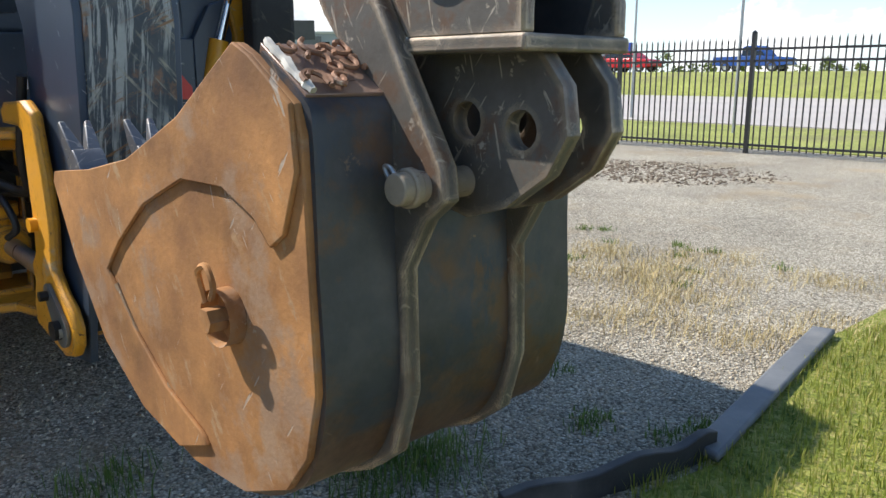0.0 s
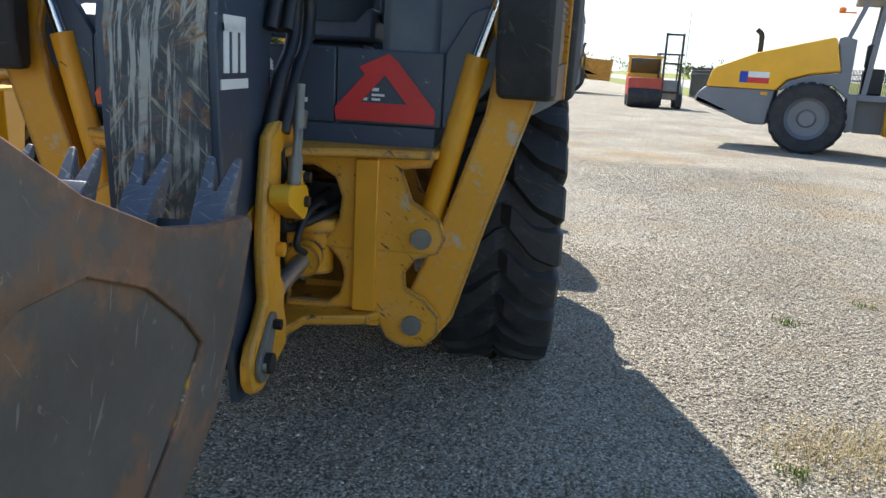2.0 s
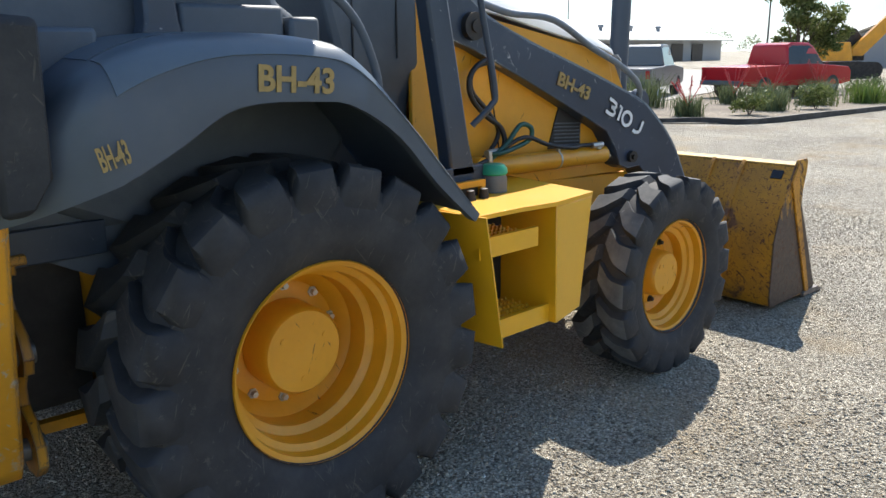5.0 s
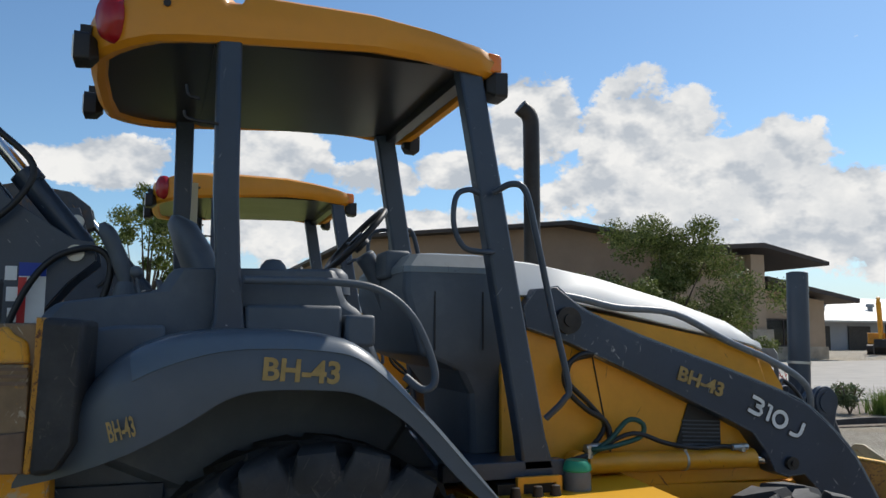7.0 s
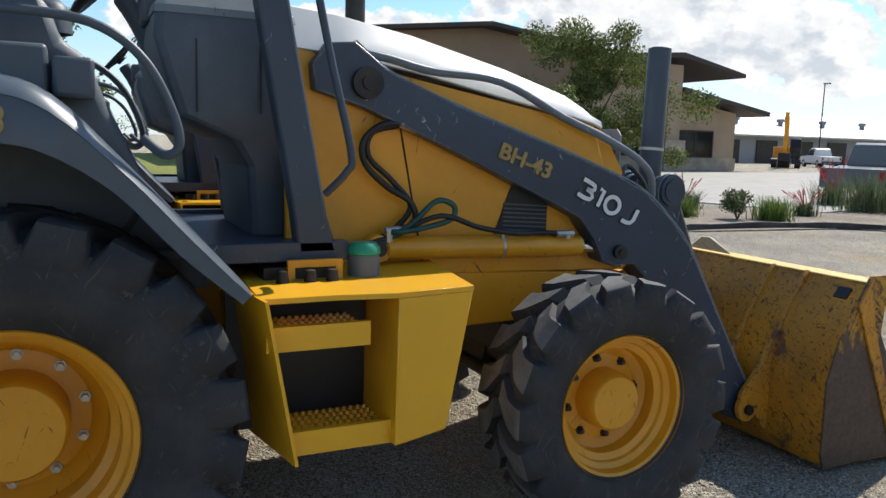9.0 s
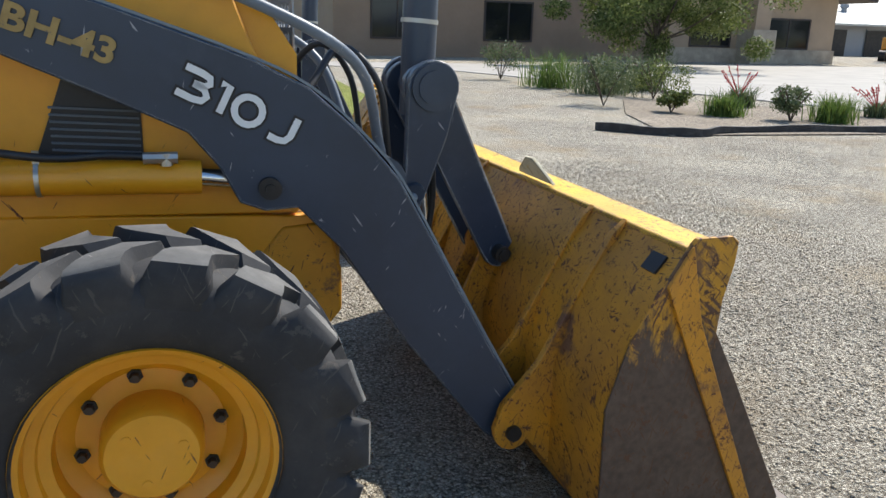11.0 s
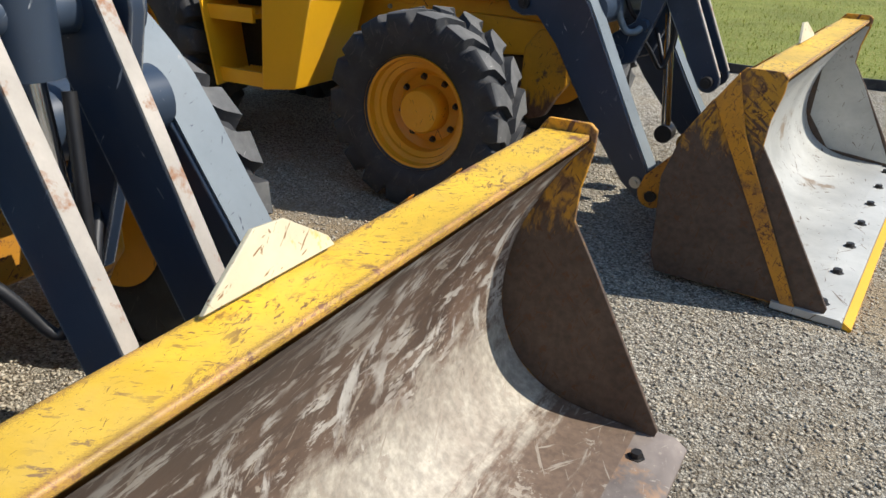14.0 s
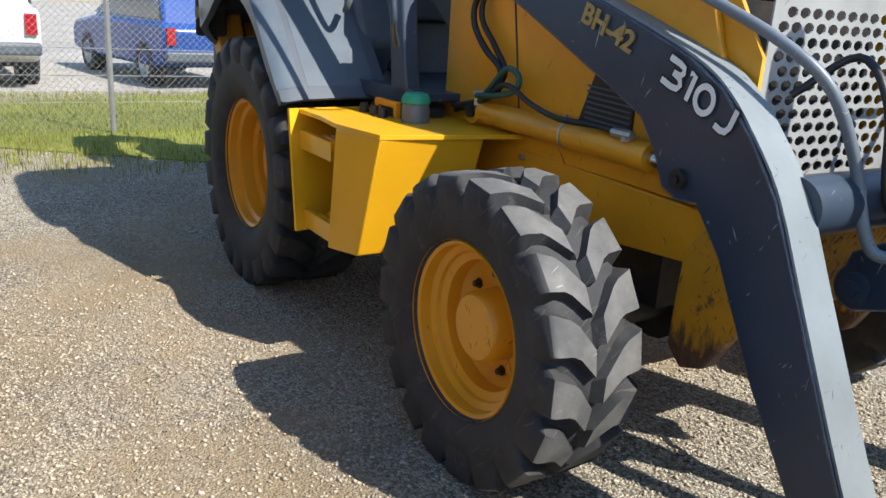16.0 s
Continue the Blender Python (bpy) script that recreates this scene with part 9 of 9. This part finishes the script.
# ---- vehicles ----
def vehicle(x, y, turn, paint, style, label, s=1.0, z=0.0):
    v = thing("pickup_truck" if style == "pickup" else "car", label, "truck" if style == "pickup" else "car", m=Matrix.Translation((x, y, z)) @ Matrix.Rotation(radians(turn), 4, "Z") @ Matrix.Diagonal((s, s, s, 1)))
    bm = bmesh.new()
    if style == "pickup":
        prof = [(-2.75, 0.50), (-2.75, 1.05), (-0.65, 1.10), (-0.6, 1.12), (0.9, 1.12), (1.1, 1.10), (2.55, 1.00), (2.72, 0.85), (2.75, 0.48), (2.3, 0.40), (-2.3, 0.42)]
        cabp = [(-0.62, 1.08), (-0.55, 1.75), (-0.35, 1.84), (0.55, 1.83), (0.80, 1.72), (1.30, 1.09)]
    else:
        prof = [(-2.2, 0.45), (-2.25, 0.95), (-2.1, 1.05), (1.0, 1.05), (2.1, 0.92), (2.25, 0.75), (2.25, 0.42), (1.8, 0.32), (-1.8, 0.34)]
        cabp = [(-2.1, 1.0), (-1.75, 1.52), (-1.4, 1.62), (0.25, 1.60), (0.5, 1.52), (1.15, 1.02)]
    prism(bm, prof, "y", -0.92, 0.92)
    part("body", bm, paint, v, bevel=0.06)
    bm = bmesh.new()
    loft(bm, [[(px, s_ * (0.86 if pz < 1.2 else 0.72), pz) for px, pz in cabp] for s_ in (-1, 1)], closed=True, caps=True)
    part("cabin", bm, paint, v, bevel=0.05)
    bm = bmesh.new()
    g = [(px * 0.94 + (0.02 if style == "pickup" else -0.02), 1.10 if pz < 1.2 else pz - 0.10) for px, pz in cabp]
    loft(bm, [[(px, s_ * (0.868 if pz < 1.2 else 0.745), pz) for px, pz in g] for s_ in (-1, 1)], closed=True, caps=True)
    part("window_glass", bm, m_window, v)
    for wx in ((-1.75, 1.75) if style == "pickup" else (-1.4, 1.4)):
        for s_ in (-1, 1):
            bt, br = bmesh.new(), bmesh.new()
            wheel_simple(bt, br, (wx, s_ * 0.80, 0.37), 0.37, 0.26, 0.22)
            w_ = part("wheel", br, m_zinc, v)
            part("tyre", bt, m_rubber, w_)
    ex = prof[1][0]
    for s_ in (-1, 1):
        bm = bmesh.new()
        box(bm, ex - 0.012, ex + 0.03, s_ * 0.80 - 0.07, s_ * 0.80 + 0.07, 0.72, 0.98)
        part("tail_light", bm, m_lens_r, v)
        bm = bmesh.new()
        box(bm, prof[-4][0] - 0.05, prof[-4][0] + 0.015, s_ * 0.72 - 0.13, s_ * 0.72 + 0.13, 0.66, 0.82)
        part("headlight", bm, m_lens_c, v)
    bm = bmesh.new()
    box(bm, ex - 0.08, ex + 0.06, -0.90, 0.90, 0.46, 0.62)
    part("rear_bumper", bm, m_plastic, v, bevel=0.03)
    return v


vehicle(26.4, 9.6, -14, m_car_red, "pickup", "red pickup truck parked behind the bed")
vehicle(23.5, 13.2, 20, m_car_grey, "pickup", "dark pickup truck parked on the drive")
vehicle(-11.0, 4.95, 188, m_car_blue, "car", "blue car parked behind the wire fence")
vehicle(-11.25, 1.60, 181, m_car_white, "car", "white estate car parked behind the wire fence", 1.12)
vehicle(30.5, -53.0, 178, m_car_red, "car", "red estate car on the highway", z=1.5)
vehicle(34.5, -55.5, 178, m_car_grey, "car", "grey car on the highway", z=1.5)
vehicle(22.0, -56.0, 178, m_car_blue, "pickup", "blue pickup truck at the roadside", z=1.5)
vehicle(45.2, -54.0, 178, m_car_green, "pickup", "lime green truck at the roadside", z=1.5)
vehicle(39.0, -56.0, 178, m_car_blue, "pickup", "blue pickup truck at the roadside", z=1.5)
vehicle(58.8, -55.0, 178, m_car_white, "pickup", "white truck at the roadside", z=1.5)
vehicle(67.8, -55.0, 178, m_car_white, "pickup", "white truck at the roadside", z=1.5)
vehicle(76.8, -56.0, 178, m_car_grey, "car", "grey car at the roadside", z=1.5)
vehicle(85.9, -55.0, 178, m_car_white, "car", "white car at the roadside", z=1.5)
vehicle(88.0, 19.0, 100, m_car_white, "pickup", "white truck across the road")
vehicle(84.0, 16.5, 100, m_car_red, "car", "red car across the road")
vehicle(80.0, 21.0, 100, m_car_grey, "car", "grey car across the road")
vehicle(66.0, 50.0, 60, m_car_white, "pickup", "white truck before the shed")


def excavator(x, y, turn, s, label):
    e = thing("excavator", label, "excavator", "distant excavators", Matrix.Translation((x, y, 0)) @ Matrix.Rotation(radians(turn), 4, "Z") @ Matrix.Diagonal((s, s, s, 1)))
    for q in (-1, 1):
        bm = bmesh.new()
        prism(bm, circle(-1.5, 0.45, 0.45, 8, 90, 270) + circle(1.5, 0.45, 0.45, 8, -90, 90), "y", q * 0.75, q * 1.25)
        part("track", bm, m_dark, e)
    bm = bmesh.new()
    prism(bm, [(-2.2, 0.95), (-2.25, 1.7), (-1.9, 1.95), (0.2, 1.95), (0.4, 0.95)], "y", -1.2, 1.2)
    part("house", bm, m_yellow, e, bevel=0.08)
    bm = bmesh.new()
    prism(bm, [(0.1, 0.95), (0.0, 2.6), (0.9, 2.7), (1.5, 1.9), (1.5, 0.95)], "y", 0.25, 1.2)
    part("cab", bm, m_dark, e, bevel=0.05)
    bm = bmesh.new()
    prism(bm, [(0.6, 1.2), (0.6, 1.6), (2.6, 3.7), (5.2, 4.6), (5.3, 4.2), (3.0, 3.2), (1.2, 1.2)], "y", -0.3, 0.1)
    part("boom", bm, m_yellow, e, bevel=0.04)
    bm = bmesh.new()
    prism(bm, [(5.0, 5.0), (5.5, 4.9), (4.9, 1.3), (4.6, 1.3)], "y", -0.25, 0.05)
    part("dipper", bm, m_yellow, e, bevel=0.04)
    bm = bmesh.new()
    prism(bm, [(4.4, 1.4), (5.0, 1.4), (5.1, 0.7), (4.7, 0.1), (4.2, 0.3), (4.5, 0.9)], "y", -0.6, 0.4)
    part("bucket", bm, m_dark, e, bevel=0.03)


excavator(45.0, 14.8, -50, 1.0, "yellow excavator with raised boom")
excavator(58.0, 47.0, -140, 0.95, "yellow excavator parked before the shed")
excavator(66.0, 12.0, 20, 0.6, "small yellow machine by the road")

# ---- buildings ----
hall = thing("tan_building", "large tan stucco building with brown eaves", "building")
bm = bmesh.new()
prism(bm, [(10.5, 0), (10.5, 7.0), (22.9, 8.35), (30.5, 7.45), (30.5, 0)], "y", 39.5, 62)
part("wall", bm, m_stucco, hall)
bm = bmesh.new()
prism(bm, [(9.6, 6.92), (9.6, 7.12), (22.9, 8.62), (31.4, 7.6), (31.4, 7.38), (22.9, 8.36)], "y", 38.3, 63)
part("roof", bm, m_roof, hall)
bm = bmesh.new()
prism(bm, [(30.5, 0), (30.5, 6.6), (36.0, 7.0), (36.9, 6.9), (36.9, 0)], "y", 38.6, 52)
prism(bm, [(36.9, 0), (36.9, 4.9), (43.0, 4.0), (43.0, 0)], "y", 38.6, 52)
part("wall", bm, m_stucco_light, hall)
bm = bmesh.new()
prism(bm, [(29.5, 6.85), (29.5, 7.1), (36.2, 7.62), (41.6, 6.55), (41.6, 6.3), (36.2, 7.3)], "y", 36.6, 53)
part("roof", bm, m_roof, hall, "dark brown overhanging roof")
bm = bmesh.new()
prism(bm, [(36.9, 5.2), (36.9, 5.5), (44.8, 4.15), (44.8, 3.85)], "y", 37.2, 53)
part("roof", bm, m_roof, hall, "dark brown lower roof")
for x in (36.3,):
    bm = box(bmesh.new(), x - 0.55, x + 0.55, 37.4, 38.5, 0, 6.9)
    part("column", bm, m_stucco_light, hall)
    bm = box(bmesh.new(), x - 0.85, x + 0.85, 37.1, 38.6, 0, 2.0)
    part("column_base", bm, m_stone, hall, "pale limestone column base")
bm = box(bmesh.new(), 30.4, 43.1, 38.45, 38.62, 0, 0.85)
part("stone_skirting", bm, m_stone, hall)


def window(par, x0, x1, z0, z1, y):
    bm = bmesh.new()
    prism(bm, [(x0, z0), (x1, z0), (x1, z1), (x0, z1)], "y", y - 0.06, y + 0.02, holes=[[(x0 + 0.1, z0 + 0.1), (x1 - 0.1, z0 + 0.1), (x1 - 0.1, z1 - 0.1), (x0 + 0.1, z1 - 0.1)]])
    w = part("window", bm, m_roof, par)
    bm = box(bmesh.new(), x0 + 0.1, x1 - 0.1, y - 0.02, y - 0.012, z0 + 0.1, z1 - 0.1)
    part("pane", bm, m_window, w)
    bm = box(bmesh.new(), (x0 + x1) / 2 - 0.04, (x0 + x1) / 2 + 0.04, y - 0.05, y - 0.02, z0 + 0.1, z1 - 0.1)
    part("mullion", bm, m_roof, w)


window(hall, 37.7, 41.0, 0.85, 2.75, 38.6)
window(hall, 32.0, 35.0, 0.9, 2.9, 38.6)
window(hall, 19.0, 22.0, 0.9, 3.1, 39.5)
window(hall, 12.5, 15.5, 0.9, 3.1, 39.5)

shed = thing("long_shed", "long grey shed with pale metal roof", "shed")
bm = box(bmesh.new(), 62, 120, 62, 75, 0, 3.2)
part("wall", bm, m_grey_wall, shed)
bm = bmesh.new()
prism(bm, [(60.5, 3.0), (75, 6.3), (75, 6.45), (60.5, 3.2)], "x", 61, 121)
part("roof", bm, m_metalroof, shed)
bsrc = None
for k in range(9):
    m = Matrix.Translation((66 + 5.8 * k, 61.9, 0))
    if bsrc is None:
        bsrc = part("bay_door", box(bmesh.new(), -1.6, 1.6, -0.06, 0.0, 0.0, 2.6), m_dark, shed, at=m)
    else:
        shared("bay_door", bsrc, shed, m)
vsrc = None
for k in range(7):
    m = Matrix.Translation((64 + 7.4 * k, 66.5, 4.4))
    if vsrc is None:
        bm = bmesh.new()
        lathe_z(bm, [(0.3, 0), (0.3, 0.5), (0.5, 0.6), (0.45, 0.9), (0, 1.0)], 10)
        vsrc = part("roof_vent", bm, m_grey_wall, shed, at=m)
    else:
        shared("roof_vent", vsrc, shed, m)

barn = thing("gabled_building", "grey gabled hall beyond the road", "building")
bm = bmesh.new()
prism(bm, [(17.5, 0), (17.5, 1.9), (21.3, 3.4), (25.0, 2.0), (25.0, 0)], "x", 70, 95)
part("wall", bm, m_grey_wall, barn)
bm = bmesh.new()
prism(bm, [(17.2, 1.85), (17.2, 2.0), (21.3, 3.6), (25.3, 2.1), (25.3, 1.95), (21.3, 3.42)], "x", 69.6, 95)
part("roof", bm, m_stone, barn)
annex = thing("low_building", "long low pale-roofed building", "building")
bm = box(bmesh.new(), 78, 95, 2, 18, 0, 2.2)
part("wall", bm, m_grey_wall, annex)
bm = box(bmesh.new(), 77.5, 96, 1.5, 18.5, 2.2, 2.6)
part("roof", bm, m_metalroof, annex)
store = thing("warehouse", "very long grey warehouse beyond the highway", "warehouse")
STORE = Matrix.Translation((134.0, -68.0, 0)) @ Matrix.Rotation(radians(-130.0), 4, "Z")
bm = box(bmesh.new(), 0, 68, 0, 40, 1.4, 8.9, m=STORE)
part("wall", bm, m_store, store)
bm = box(bmesh.new(), -0.4, 68.4, -0.4, 40.4, 8.9, 9.3, m=STORE)
part("roof", bm, m_metalroof, store)
for k, x in enumerate((9.0, 21.0, 34.0, 46.0, 58.0)):
    bm = box(bmesh.new(), x, x + (3.5 if k % 2 else 1.2), -0.25, -0.02, 2.1, 8.4 if k % 2 else 8.85, m=STORE)
    part("bay_panel", bm, m_plank, store, "dark recessed wall bay")
for k in range(9):
    bm = box(bmesh.new(), 3.0 + 7.2 * k, 4.4 + 7.2 * k, -0.14, -0.02, 6.6, 7.4, m=STORE)
    part("window", bm, m_window, store)
bb = thing("billboard", "dark roadside billboard on a post", "billboard")
BOARD = Matrix.Translation((98.5, -67.0, 0)) @ Matrix.Rotation(radians(-34.0), 4, "Z")
part("panel", box(bmesh.new(), -0.15, 0.15, -3.6, 3.4, 6.6, 9.4, m=BOARD), m_pole, bb)
part("post", box(bmesh.new(), -0.1, 0.1, -0.35, 0.35, 1.45, 6.6, m=BOARD), m_pole, bb)
for x, y in ((67.0, -36.5), (55.5, -52.8)):
    mast = thing("lattice_mast", "tall grey steel lattice mast by the highway", "mast", "masts", Matrix.Translation((x, y, 0.0 if y > -45 else 1.45)) @ Matrix.Rotation(math.atan2(y, x + 4), 4, "Z"))
    for q in (-0.6, 0.6):
        part("leg", rod(bmesh.new(), (0, q, 0), (0, q, 16), 0.13, 8), m_galv, mast)
    for k in range(9):
        part("brace", rod(bmesh.new(), (0, -0.6 if k % 2 else 0.6, 0.8 + 1.6 * k), (0, 0.6 if k % 2 else -0.6, 2.4 + 1.6 * k), 0.05, 6), m_galv, mast)
bs_ = thing("blue_sign", "tall blue roadside sign", "sign")
bm = box(bmesh.new(), 46.4, 48.9, -78.2, -78, 1.9, 4.9)
part("panel", bm, m_blue, bs_)
bm = box(bmesh.new(), 46.4, 48.9, -78.23, -78.21, 2.5, 3.0)
part("stripe", bm, m_yellow, bs_)
bm = box(bmesh.new(), 47.5, 47.9, -78.2, -78.0, 0, 1.9)
part("post", bm, m_pole, bs_)
for k, (x, y, h) in enumerate(((55.5, -13.0, 6), (8.6, -19.0, 7), (3.8, -15.5, 7.5))):
    p = thing("flag_pole", "thin pale steel pole", "pole", m=Matrix.Translation((x, y, 0)))
    part("shaft", rod(bmesh.new(), (0, 0, 0), (0, 0, h), 0.04, 8, 0.025), m_galv, p)


def far_woods(name, pts, h, seed, label):
    r = random.Random(seed)
    cl = []
    for (x0, y0), (x1, y1) in zip(pts, pts[1:]):
        n = int(max(4, math.hypot(x1 - x0, y1 - y0) / 7))
        for k in range(n):
            t = (k + r.random()) / n
            hh = h * r.uniform(0.45, 1.0)
            for j in range(3):
                cl.append((x0 + (x1 - x0) * t + r.uniform(-3, 3), y0 + (y1 - y0) * t + r.uniform(-3, 3), hh * r.uniform(0.25, 0.8), hh * r.uniform(0.25, 0.42)))
    ob = leaf_cloud(name, cl, 60 * len(cl), (0.25, 0.6), m_leaves, None, seed, label)
    return tagged(ob, label, "trees", kind="stuff")


far_woods("far_woods", [(330, -260), (420, -60), (400, 60), (330, 200), (150, 330), (-50, 360)], 13, 71, "distant line of green trees")
far_woods("far_woods", [(30, -135), (80, -135)], 6, 72, "row of green trees behind the highway")
far_woods("far_woods", [(105, -25), (112, 0), (108, 8)], 5, 73, "green trees across the road")
far_woods("far_woods", [(-70, -60), (-110, 0), (-90, 60), (-30, 110)], 9, 74, "distant trees behind the yard")
